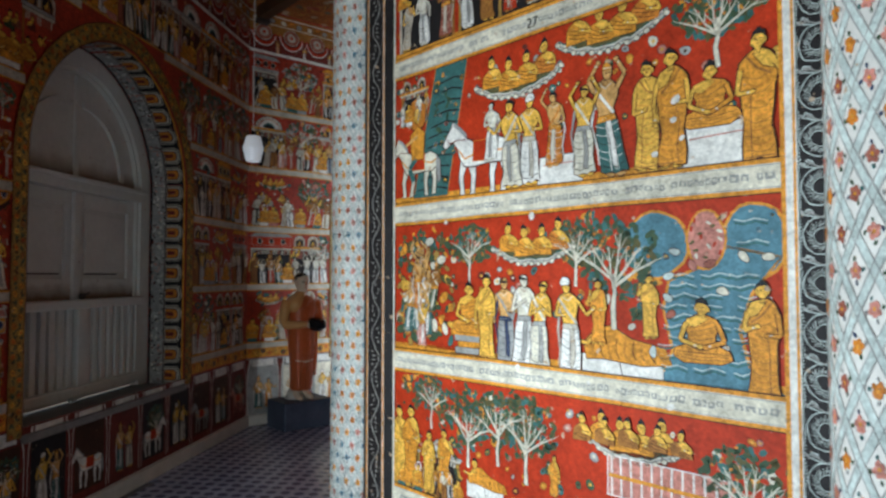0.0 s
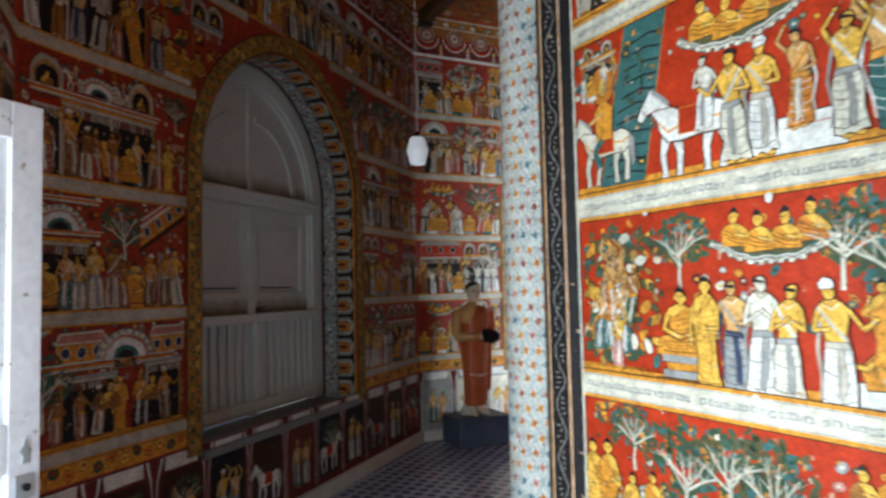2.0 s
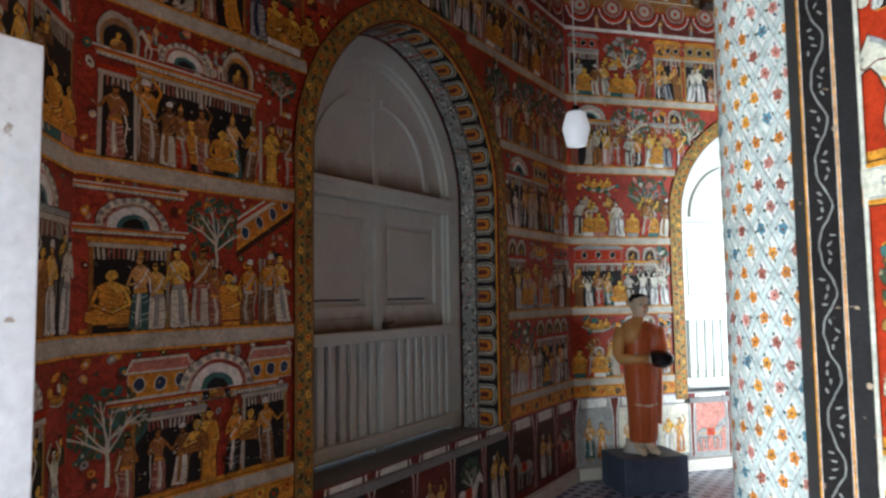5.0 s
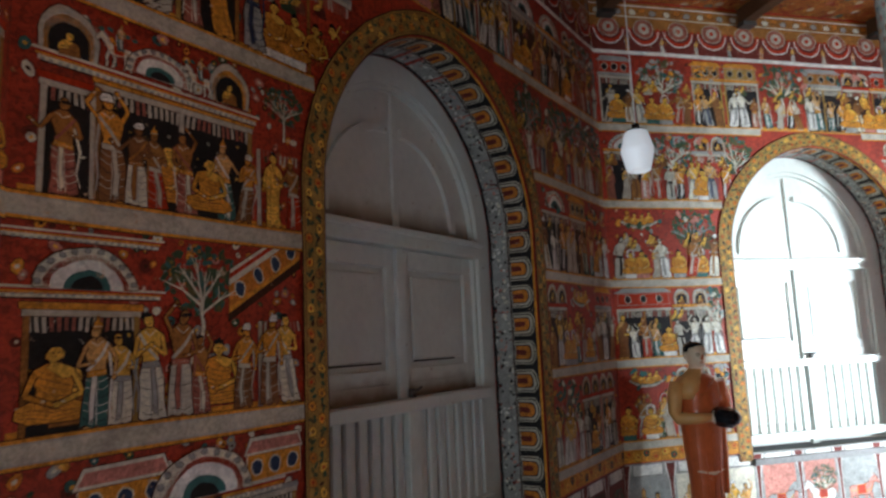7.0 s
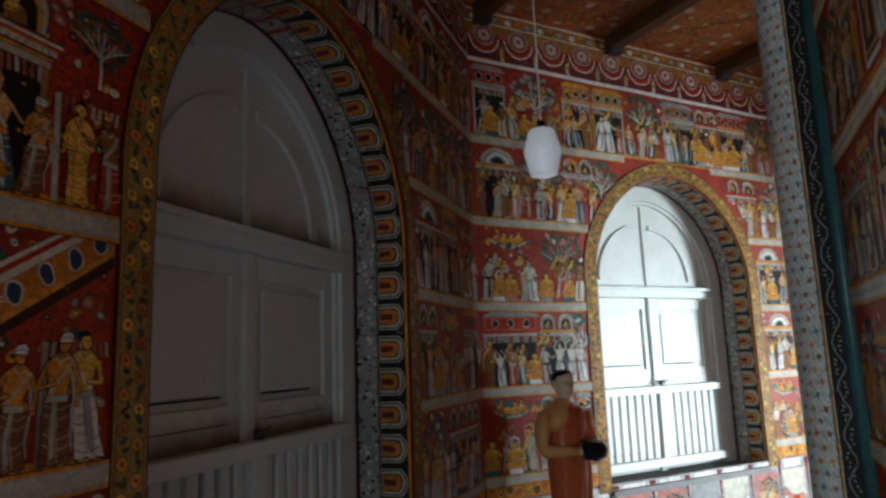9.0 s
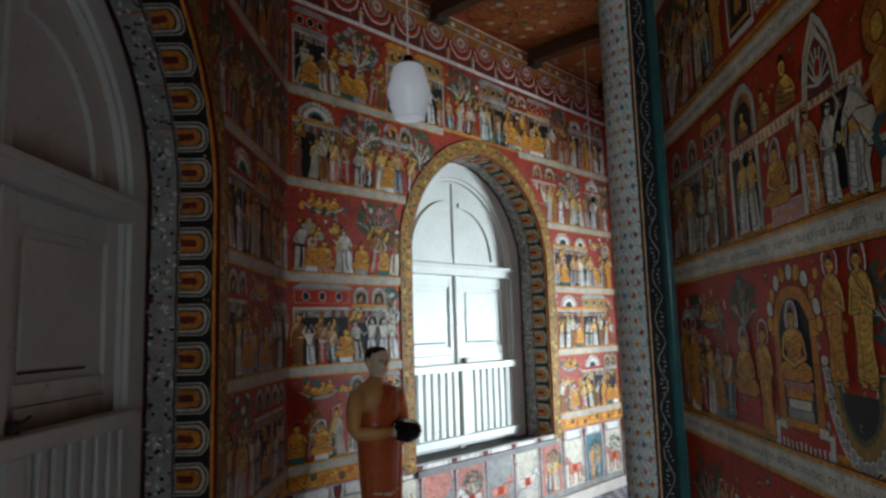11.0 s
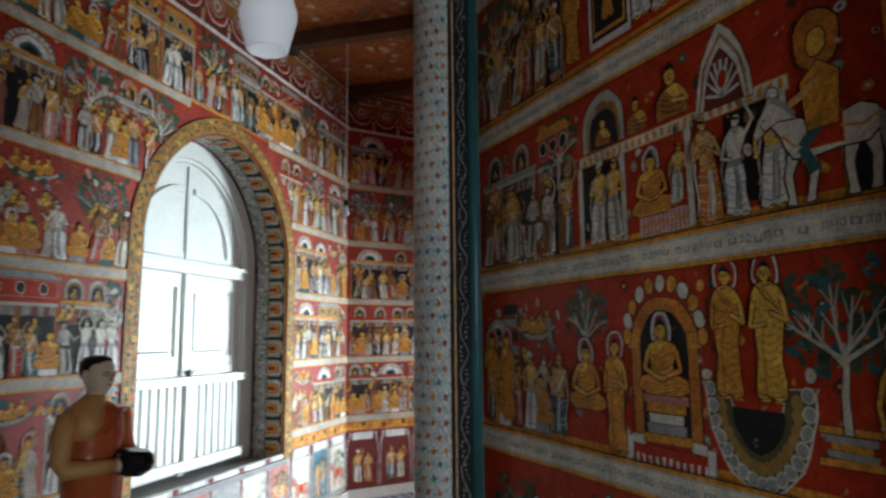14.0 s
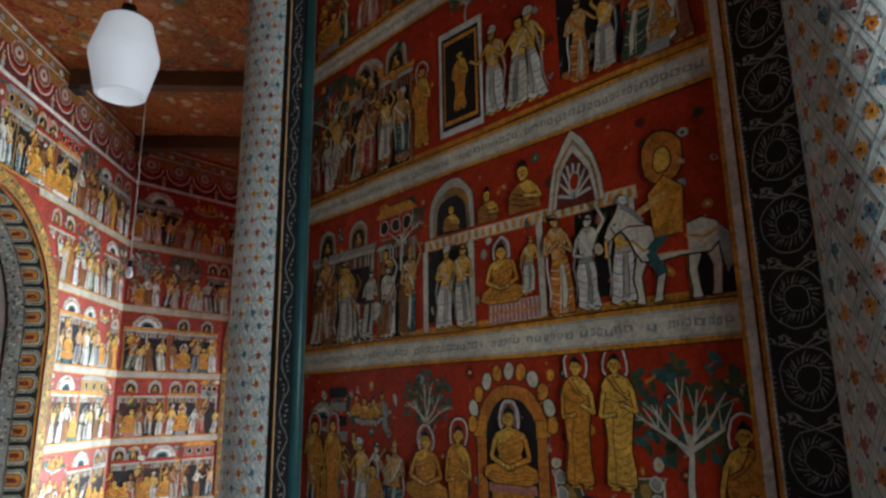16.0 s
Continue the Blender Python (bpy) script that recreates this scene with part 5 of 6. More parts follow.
WB = [("pav", 0.205, 1.40, 0.31, 0.28), ("pav", 0.87, 1.40, 0.30, 0.20), ("eave", 0.205, 1.73, 0.03, 0.40), ("eave", 0.20, 1.87, 0.03, 0.40), ("mound", 0.205, 1.755, 0.135), ("tree", 0.55, 1.60, 0.30), ("seat", 0.13, 1.43, 0.20), ("man", 0.23, 1.40, 0.28, 2), ("bust", 0.18, 1.42, 0.17), ("man", 0.30, 1.40, 0.25, 1),
      ("man", 0.39, 1.40, 0.31, 1), ("man", 0.48, 1.40, 0.32, 2), ("seat", 0.61, 1.43, 0.20), ("man", 0.55, 1.40, 0.24, 3), ("man", 0.70, 1.40, 0.27, 0), ("man", 0.81, 1.40, 0.30, 7), ("man", 0.90, 1.40, 0.31, 2), ("slant", 0.80, 1.70, 0.10, 0.30)]
WC = [("pav", 0.36, 0.84, 0.27, 0.28), ("pav", 0.80, 0.84, 0.30, 0.22), ("eave", 0.50, 1.135, 0.04, 0.7), ("attic", 0.32, 1.18, 0.13, 0.24), ("attic", 0.83, 1.18, 0.13, 0.22), ("mound", 0.56, 1.17, 0.17), ("bust", 0.47, 0.95, 0.14), ("bust", 0.72, 0.95, 0.14), ("tree", 0.13, 0.9, 0.33), ("arch", 0.56, 1.13, 0.17), ("man", 0.19, 0.84, 0.22, 1), ("man", 0.31, 0.84, 0.23, 2), ("man", 0.4, 0.84, 0.23, 0), ("monk", 0.52, 0.83, 0.28), ("man", 0.63, 0.83, 0.28, 1), ("man", 0.81, 0.83, 0.28, 2)]
paint_outer(wall_1, C01, C12, HOLE1, {(2, True): WA, (3, True): WB, (4, True): WC}, 11)
paint_outer(wall_2, C12, C23, HOLE2, {}, 12)
paint_outer(wall_3, C23, C34, HOLE3, {}, 13)
paint_outer(wall_door, C00, C01, (4.1 - HOLE0[0], *HOLE0[1:]), {}, 14, None, True)


# ---------------------------------------------------------------- windows
def prism(bm, pts, y0, y1):
    """A flat outline in (u, z) given thickness from y0 to y1."""
    a = [bm.verts.new((u, y0, z)) for u, z in pts]
    b = [bm.verts.new((u, y1, z)) for u, z in pts]
    n = len(pts)
    bm.faces.new(a)
    bm.faces.new(b[::-1])
    for i in range(n):
        bm.faces.new((a[i], b[i], b[(i + 1) % n], a[(i + 1) % n]))
    return bm


def ribbon(bm, inner, outer, y0, y1):
    for i in range(len(inner) - 1):
        prism(bm, [inner[i], outer[i], outer[i + 1], inner[i + 1]], y0, y1)
    bmesh.ops.remove_doubles(bm, verts=bm.verts, dist=1e-5)
    return bm


def window(name, p0, p1, hole, label, foot=white_wood):
    uc, hw, zb, zs = hole
    m = wall_pose(p0, p1)
    win = thing(name, m, label, "window", kind="structure")
    F0, F1 = 0.305, 0.40
    g = 0.004
    iw = hw - 0.135
    part("frame", ribbon(bmesh.new(), arch_profile(uc, iw + 0.002, zb + 0.02, zs), arch_profile(uc, hw - g, zb + 0.02, zs), F0, F1), white_wood, win)
    part("frame_bead", ribbon(bmesh.new(), arch_profile(uc, iw - 0.028, zb + 0.03, zs), arch_profile(uc, iw, zb + 0.03, zs), F0 + 0.02, F1), white_wood, win)
    bm = box(uc - hw - 0.01, uc + hw + 0.01, -0.03, F0 + 0.09, zb - 0.035, zb + 0.012, 0.006)
    part("sill", bm, stone_sill, win, "worn dark grey sill")
    part("transom", add_box(box(uc - iw, uc + iw, F0 - 0.02, F1, 2.06, 2.148, 0.008), uc - iw, uc + iw, F0 - 0.045, F0 - 0.02, 2.123, 2.153, 0.006), white_wood, win)
    # arched head: boards and mouldings
    head = [p for p in arch_profile(uc, iw - 0.03, zs - 0.03, zs)]
    part("tympanum", prism(bmesh.new(), head, 0.352, 0.385), foot, win, "arched white head boards with a stained foot")
    part("stained_board", box(uc - iw + 0.035, uc + iw - 0.035, 0.346, 0.352, 2.152, 2.225, 0.001), foot, win, "foot board of the arched head")
    bm = add_box(bmesh.new(), uc - 0.022, uc + 0.022, 0.335, 0.352, 2.15, zs + iw - 0.05, 0.003)
    part("centre_stile", bm, white_wood, win)
    for s in (-1, 1):
        pts_i, pts_o = [], []
        for i in range(15):
            a = math.pi / 2 * i / 14
            for r, lst in ((iw - 0.24, pts_i), (iw - 0.19, pts_o)):
                lst.append((uc + s * (0.06 + (r - 0.06) * math.cos(a)), zs + 0.02 + r * math.sin(a) * 0.92))
        part("arc_moulding", ribbon(bmesh.new(), pts_i, pts_o, 0.332, 0.352), white_wood, win)
    # leaves
    for s in (-1, 1):
        a, b = (uc - iw + 0.032, uc - 0.006) if s < 0 else (uc + 0.006, uc + iw - 0.032)
        leaf = part("shutter_leaf", box(a, b, 0.362, 0.39, zb + 0.03, 2.058), foot, win)
        st = 0.085
        for n2, x0, x1, z0, z1 in (("stile", a, a + st, zb + 0.03, 2.058), ("stile", b - st, b, zb + 0.03, 2.058), ("leaf_rail", a + st, b - st, 1.96, 2.058), ("leaf_rail", a + st, b - st, 1.39, 1.46), ("leaf_rail", a + st, b - st, zb + 0.03, zb + 0.15)):
            part(n2, box(x0, x1, 0.342, 0.362, z0, z1, 0.004), foot, leaf)
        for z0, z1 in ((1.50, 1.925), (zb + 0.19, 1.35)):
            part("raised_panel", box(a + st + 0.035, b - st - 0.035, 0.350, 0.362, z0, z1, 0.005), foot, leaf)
            # thin dark strip stands in for the shadow along the panel's lower edge
            part("panel_shadow_strip", box(a + st + 0.03, b - st - (0.05 if s < 0 else 0.12), 0.3485, 0.3515, z0 - 0.012, z0 - 0.004), joint_shadow, leaf, "dark strip painted as the shadow line under the panel")
        part("kick_board", box(a + st, b - st, 0.336, 0.343, 1.315, 1.388, 0.002), foot, leaf, "lower board of the leaf")
    part("centre_post", box(uc - 0.035, uc + 0.035, 0.318, 0.342, zb + 0.02, 2.06, 0.006), white_wood, win)
    latch = part("latch", box(uc + 0.02, uc + 0.05, 0.285, 0.316, 1.30, 1.36, 0.004), iron, win, "dark iron latch")
    bm = bmesh.new()
    bmesh.ops.create_cone(bm, cap_ends=True, segments=8, radius1=0.008, radius2=0.006, depth=0.13, matrix=pose(uc + 0.03, 0.272, 1.35, 0, 78, 12))
    part("latch_bar", bm, iron, latch)
    # balustrade
    part("top_rail", box(uc - iw, uc + iw, 0.255, 0.33, 1.255, 1.318, 0.008), white_wood, win)
    part("bottom_rail", box(uc - iw, uc + iw, 0.26, 0.33, zb + 0.065, zb + 0.135, 0.008), white_wood, win)
    part("rail_post", box(uc - 0.045, uc + 0.045, 0.263, 0.3175, zb + 0.135, 1.255, 0.006), white_wood, win)
    slat = None
    pitch = (iw - 0.05) / 8
    for s in (-1, 1):
        for k in range(8):
            c = uc + s * (0.05 + pitch * (k + 0.5))
            if slat is None:
                slat = part("slat", box(-0.028, 0.028, 0.288, 0.316, zb + 0.135, 1.255, 0.006), white_wood, win)
                slat.location.x = c
            else:
                o = new("slat", slat.data)
                o.parent, o.location.x = win, c
    return win


window("window_1", C01, C12, HOLE1, "arched window, white closed shutters behind a slatted rail", damp)
window("window_2", C12, C23, HOLE2, "brightly lit arched window with white shutters and slats")
window("window_3", C23, C34, HOLE3, "arched window with white shutters round the corner")

# ---------------------------------------------------------------- door leaf at the doorway
hinge = Vector((-1.96, 1.235))
free = Vector((-1.98, 1.775))
ld = (free - hinge).normalized()
LW = (free - hinge).length
door = thing("door_1", wall_pose(free, hinge), "weathered white panelled door leaf standing open", "door", kind="structure")
part("leaf", box(0, LW, 0, 0.03, 0.015, 2.03, 0.004), door_wood, door)
for nm, x0, x1, z0, z1 in (("stile", 0, 0.10, 0.015, 2.03), ("stile", LW - 0.10, LW, 0.015, 2.03), ("door_rail", 0.10, LW - 0.10, 1.92, 2.03), ("door_rail", 0.10, LW - 0.10, 0.98, 1.12), ("door_rail", 0.10, LW - 0.10, 0.015, 0.2)):
    part(nm, box(x0, x1, 0.03, 0.05, z0, z1, 0.005), door_wood, door)
    part(nm, box(x0, x1, -0.02, 0.0, z0, z1, 0.005), door_wood, door)


def shouldered(x0, x1, z0, z1, c):
    """A panel outline with shouldered, curved corners."""
    pts = []
    for cx, cz, s0, s1 in ((x0, z0, 1, 1), (x1, z0, -1, 1), (x1, z1, -1, -1), (x0, z1, 1, -1)):
        q = [(cx + s0 * c, cz), (cx + s0 * c, cz + s1 * c * 0.35), (cx + s0 * c * 0.75, cz + s1 * c * 0.62), (cx + s0 * c * 0.35, cz + s1 * c * 0.75), (cx, cz + s1 * c)]
        pts += q[::-1] if s0 * s1 > 0 else q
    return pts


for y0, y1 in ((0.03, 0.044), (-0.014, 0.0)):
    for z0, z1 in ((1.18, 1.86), (0.26, 0.92)):
        part("raised_panel", prism(bmesh.new(), shouldered(0.15, LW - 0.15, z0, z1, 0.09), y0, y1), door_wood, door)
post = part("door_frame", box(3.02, 3.066, 0.03, 0.36, 0, 2.3, 0.006), door_wood, wall_door, "weathered pale timber door jamb")
bm = add_box(bmesh.new(), 0.018, 0.078, 0.050, 0.054, 0.90, 0.97, 0.001)
lock = part("lock_plate", bm, brass, door, "worn grey-blue steel lock plate")
bm = bmesh.new()
bmesh.ops.create_cone(bm, cap_ends=True, segments=14, radius1=0.012, radius2=0.010, depth=0.012, matrix=pose(0.048, 0.056, 0.935, 90, 0, 0))
part("keyhole", bm, gloss_black, lock)
part("escutcheon", prism(bmesh.new(), [(0.035, 1.0), (0.06, 1.0), (0.055, 1.02), (0.066, 1.035), (0.055, 1.05), (0.0475, 1.075), (0.04, 1.05), (0.029, 1.035), (0.04, 1.02)], 0.050, 0.0535), brass, door)

# ---------------------------------------------------------------- inner shrine: cores, panels, columns
core = [COL["a"], COL["b"], COL["c"], COL["d"], *INNER_REST]
PA0, PA1 = Vector((0.446, 2.17)), Vector((-0.56, 2.96))
PB0, PB1 = Vector((-0.796, 3.173)), Vector((-0.800, 5.373))
dA, dB = (PA1 - PA0).normalized(), (PB1 - PB0).normalized()


def inner_wall(name, p, q, label, deep=0.30):
    L = (q - p).length
    w = part(name, box(0, L, -deep, 0, 0, CEILING), mural_red, None)
    w.matrix_world = wall_pose(p, q)
    return tagged(w, label, "wall", kind="structure")


panel_a = inner_wall("wall_inner_a", PA0 - dA * 0.50, PA0 + dA * 1.46, "painted shrine wall with monks and trees on red", 0.12)
panel_b = inner_wall("wall_inner_b", PB0 + dB * 0.20, PB0 + dB * 2.30, "painted shrine wall with robed figures on deep red", 0.12)
for nm, a, b in (("wall_inner_c", COL["c"], COL["d"]), ("wall_inner_d", COL["d"], INNER_REST[0]), ("wall_inner_e", INNER_REST[0], INNER_REST[1]), ("wall_inner_f", INNER_REST[1], INNER_REST[2]),
                 ("wall_inner_g", INNER_REST[2], INNER_REST[3]), ("wall_inner_h", INNER_REST[3], COL["a"])):
    inner_wall(nm, a, b, "red painted shrine wall")


def frame_strip(a, b, z0, z1, col, name, wall, label, scroll=True, seed=1, deep=0.05, ink="grey"):
    """A black border board beside a panel, with a white vine of circles."""
    L = (b - a).length
    d = (b - a).normalized()
    n = Vector((-d.y, d.x))
    bm = bmesh.new()
    pts = [a, b, b - n * deep, a - n * deep]
    lo, hi = [bm.verts.new((p.x, p.y, z0)) for p in pts], [bm.verts.new((p.x, p.y, z1)) for p in pts]
    for i in range(4):
        bm.faces.new((lo[i], lo[(i + 1) % 4], hi[(i + 1) % 4], hi[i]))
    bm.faces.new(hi), bm.faces.new(lo[::-1])
    ob = part(name, bm, paint(col), wall, label)
    ob.matrix_parent_inverse = wall.matrix_world.inverted()
    m = Mural(side_place(a, b))
    for s0, s1, c in ((0.0, 0.06, "ochre"), (0.94, 1.0, "ochre"), (0.06, 0.085, "white"), (0.915, 0.94, "white")):
        m.strip(s0 * L, s1 * L, z0, z1, c, 1)
    if scroll:
        rng, z, k = random.Random(seed), z0 + 0.06, 0
        while z < z1 - 0.1:
            c = L / 2
            R = min(L * 0.36, 0.062)
            if L < 0.12:
                s = 1 if k % 2 else -1
                m.stroke([(c + s * L * 0.22 * math.sin(t), z + 0.1 * t / 3.14) for t in [i * 0.393 for i in range(9)]], 0.004, "grey", 2)
                for q in range(4):
                    m.oval(c - s * L * 0.12 + rng.uniform(-0.1, 0.1) * L, z + 0.02 + 0.02 * q, 0.008, 0.003, "grey", 3, 0, 6, rng.uniform(0, 3))
                z, k = z + 0.1, k + 1
                continue
            for r, nn, wd in ((R, 20, 0.0028), (R * 0.45, 12, 0.0025)):
                ring = [(c + r * math.cos(6.2832 * i / nn), z + r * math.sin(6.2832 * i / nn)) for i in range(nn + 1)]
                m.stroke(ring, wd, ink, 2)
            for q in range(10):
                a = q * 0.6283
                m.stroke([(c + R * 0.5 * math.cos(a), z + R * 0.5 * math.sin(a)), (c + R * 0.9 * math.cos(a + 0.35), z + R * 0.9 * math.sin(a + 0.35))], 0.003, "grey", 3, 0.4)
            for s in (-1, 1):
                for q in range(3):
                    m.oval(c + s * L * (0.16 + 0.09 * q), z + R * (1.28 + 0.12 * (q % 2)), 0.008, 0.004, "grey", 3, 0, 7, s * 0.8)
                m.stroke([(c, z + R), (c + s * R * 0.5, z + R * 1.25), (c + s * R * 0.9, z + R * 1.15)], 0.0035, "grey", 3)
            for s in (-1, 1):
                for q in range(14):
                    zq = z + R * (-1.3 + 2.6 * q / 14)
                    m.stroke([(c + s * L * 0.43, zq), (c + s * L * 0.375, zq + 0.006)], 0.0028, ink, 3)
                m.stroke([(c + s * R * 0.2, z + R), (c + s * R * 0.9, z + R * 1.2), (c + s * R * 0.7, z + R * 1.5), (c + s * R * 0.4, z + R * 1.35)], 0.003, ink, 3)
            for q in range(24):
                a = q * 0.2618
                m.stroke([(c + R * 0.55 * math.cos(a), z + R * 0.55 * math.sin(a)), (c + R * 0.78 * math.cos(a + 0.2), z + R * 0.78 * math.sin(a + 0.2))], 0.0024, ink, 4, 0.5)
            z, k = z + R * 2.6, k + 1
    p = m.make(name + "_scroll", ob, "white painted vine scroll")
    p.matrix_parent_inverse = Matrix.Identity(4)
    return ob


frame_strip(Vector((-0.655, 2.985)), Vector((-0.722, 2.955)), 0, CEILING, "black", "border_board", panel_a, "black border board with white scrolls", True, 3, 0.10)
frame_strip(Vector((-0.600, 2.990)), Vector((-0.655, 2.985)), 0, CEILING, "black", "frame_post", panel_a, "black frame post", False)
frame_strip(PA0 - dA * 0.520 - Vector((0.012, 0.016)), PA0 - dA * 0.385 - Vector((0.006, 0.008)), 0, CEILING, "black", "border_board", panel_a, "black border board with white scrolls", True, 4, ink="paleteal")
frame_strip(Vector((-0.846, 3.318)), Vector((-0.800, 3.508)), 0, CEILING, "black", "border_board", panel_b, "black border board with white scrolls", True, 5, 0.04)
frame_strip(Vector((-0.838, 5.373)), Vector((-0.926, 5.365)), 0, CEILING, "black", "border_board", panel_b, "black border board with white scrolls", True, 6, 0.06)
# half-round teal moulding
bm = bmesh.new()
bmesh.ops.create_cone(bm, cap_ends=True, segments=16, radius1=0.03, radius2=0.03, depth=CEILING, matrix=pose(-0.820, 5.373, CEILING / 2))
o = part("teal_moulding", bm, teal_wood, panel_b, "glossy dark teal half-round moulding", True)
o.matrix_parent_inverse = panel_b.matrix_world.inverted()

A1 = [("rider", 1.17, 1.83, 0.44), ("horse", 0.79, 1.805, 0.32), ("man", 0.73, 1.93, 0.24, 4), ("man", 0.61, 1.81, 0.35, 2), ("man", 0.535, 1.815, 0.345, 1), ("man", 0.42, 1.87, 0.28, 0), ("block", 0.40, 1.80, 0.11, 0.18), ("man", 0.29, 1.82, 0.33, 2), ("man", 0.17, 1.81, 0.39, 3),
      ("monk", 0.05, 1.81, 0.365), ("monk", -0.03, 1.81, 0.38), ("tree", -0.18, 2.09, 0.30), ("block", -0.17, 1.80, 0.125, 0.21), ("seat", -0.155, 1.92, 0.20), ("monk", -0.30, 1.795, 0.385), ("cloud", 0.60, 2.16, 0.19), ("cloud", 0.19, 2.235, 0.19)]
A2 = [("tree", 0.85, 1.44, 0.25), ("plinth", 0.85, 1.14, 0.12), ("seat", 0.85, 1.25, 0.21), ("monk", 0.75, 1.15, 0.34), ("man", 0.655, 1.145, 0.34, 6), ("man", 0.58, 1.14, 0.36, 4), ("man", 0.49, 1.14, 0.33, 2),
      ("man", 0.36, 1.13, 0.345, 1), ("tree", 0.18, 1.30, 0.37), ("tree", 0.33, 1.44, 0.24), ("monk", 0.24, 1.25, 0.22), ("recline", 0.16, 1.18, 0.20), ("monk", 0.05, 1.28, 0.21), ("seat", -0.12, 1.22, 0.20), ("monk", -0.295, 1.14, 0.33), ("cloud", 0.53, 1.52, 0.17)]
A3 = [("monk", 1.29, 0.55, 0.36), ("monk", 1.21, 0.56, 0.36), ("tree", 1.08, 0.83, 0.22), ("monk", 1.09, 0.56, 0.27), ("monk", 1.0, 0.58, 0.27), ("tree", 0.86, 0.71, 0.30), ("tree", 0.56, 0.71, 0.32),
      ("recline", 0.77, 0.64, 0.13), ("monk", 0.43, 0.7, 0.15), ("bust", 0.31, 0.92, 0.1), ("bust", 0.22, 0.92, 0.1), ("bust", 0.13, 0.93, 0.1), ("bust", 0.03, 0.93, 0.09), ("bust", -0.05, 0.93, 0.09), ("bier", 0.0, 0.76, 0.13), ("tree", 0.7, 0.75, 0.28), ("tree", -0.25, 0.7, 0.3)]
B0 = [("man", 1.99, 2.55, 0.31, 1), ("man", 1.8, 2.55, 0.29, 0), ("man", 1.65, 2.55, 0.27, 2), ("man", 1.54, 2.54, 0.27, 3), ("monk", 1.43, 2.54, 0.32), ("frame", 1.23, 2.53, 0.40), ("man", 1.07, 2.54, 0.32, 1),
      ("man", 0.98, 2.53, 0.32, 2), ("man", 0.9, 2.53, 0.33, 1), ("man", 0.75, 2.53, 0.27, 0), ("man", 0.66, 2.53, 0.26, 2), ("arch", 1.75, 2.86, 0.16), ("tree", 1.2, 2.92, 0.2), ("man", 0.5, 2.53, 0.4, 1)]
B1 = [("horse", 1.77, 1.86, 0.22), ("man", 2.0, 1.87, 0.39, 0), ("man", 1.88, 1.87, 0.33, 2), ("tree", 1.55, 2.10, 0.27), ("man", 1.52, 1.87, 0.32, 3), ("man", 1.62, 1.87, 0.28, 4), ("man", 1.33, 1.87, 0.28, 1), ("man", 1.23, 1.87, 0.28, 2), ("seat", 1.07, 1.93, 0.19), ("man", 0.97, 1.94, 0.18, 2),
      ("man", 0.85, 1.86, 0.31, 0), ("man", 0.76, 1.87, 0.27, 4), ("man", 0.66, 1.87, 0.29, 1), ("arch", 1.29, 2.19, 0.19), ("bust", 1.12, 2.19, 0.12), ("bust", 0.97, 2.19, 0.17), ("gothic", 0.79, 2.17, 0.22), ("rider", 0.52, 1.87, 0.44), ("bier", 1.03, 1.87, 0.06)]
B2 = [("tower", 1.93, 1.23, 0.50), ("monk", 2.08, 1.22, 0.38), ("monk", 1.95, 1.25, 0.35), ("man", 1.78, 1.23, 0.30, 1), ("man", 1.69, 1.23, 0.29, 4), ("man", 1.59, 1.23, 0.29, 3), ("tree", 1.42, 1.48, 0.26), ("seat", 1.42, 1.34, 0.22), ("monk", 1.27, 1.22, 0.36), ("shrine", 1.06, 1.21, 0.55),
      ("seat", 1.06, 1.41, 0.22), ("monk", 0.82, 1.42, 0.34), ("monk", 0.70, 1.42, 0.34), ("naga", 0.75, 1.20, 0.25), ("tree", 0.52, 1.37, 0.37), ("plinth", 0.52, 1.30, 0.08), ("monk", 0.39, 1.25, 0.34)]
B3 = [("tree", 1.9, 0.66, 0.4), ("monk", 1.75, 0.62, 0.36), ("man", 1.6, 0.62, 0.36, 1), ("seat", 1.45, 0.70, 0.26), ("man", 1.3, 0.62, 0.36, 2), ("tree", 1.15, 0.66, 0.4), ("monk", 1.0, 0.62, 0.38), ("man", 0.88, 0.62, 0.36, 3), ("seat", 0.7, 0.68, 0.28), ("monk", 0.5, 0.62, 0.36)]


def paint_panel(wall, p0, p1, u0, u1, bands, lists, seed, halo, extra=None, chips=()):
    rng = random.Random(seed)
    at = side_place(p0, p1)
    for i, rows in enumerate(lists):
        m = Mural(at)
        m.lift = 0
        m.strip(u0, u1, bands[i + 1] + 0.05, bands[i] - 0.05, "red", 0, 0.6)
        if extra:
            extra(m, i)
        m.strip(u0, u1, bands[i + 1] + 0.045, bands[i + 1] + 0.075, "ochre", 1)
        sprinkle(m, u0 + 0.05, u1 - 0.05, bands[i + 1] + 0.12, bands[i] - 0.08, 130 if i == 3 else 80, rng)
        if rows:
            scene_list(m, rows, rng, halo)
        else:
            crowd(m, u0 + 0.03, u1 - 0.03, bands[i + 1] + 0.07, bands[i] - 0.06, rng, 0.8)
        m.make("mural_register", wall, "register of painted robed figures and trees on red")
    m = Mural(at)
    for z in bands:
        band(m, u0, u1, z, 0.036, True, rng)
    for a, b, c in ((u0, u0 + 0.022, "white"), (u0 + 0.022, u0 + 0.034, "ochre"), (u1 - 0.012, u1, "cream")):
        m.strip(a, b, 0.02, CEILING - 0.02, c, 60)
    for u, z, s in chips:
        m.oval(u, z, s, s * 0.8, "white", 62, 0, 7, u * 9)
    m.make("inscription_bands", wall, "cream bands with rows of grey unreadable script")


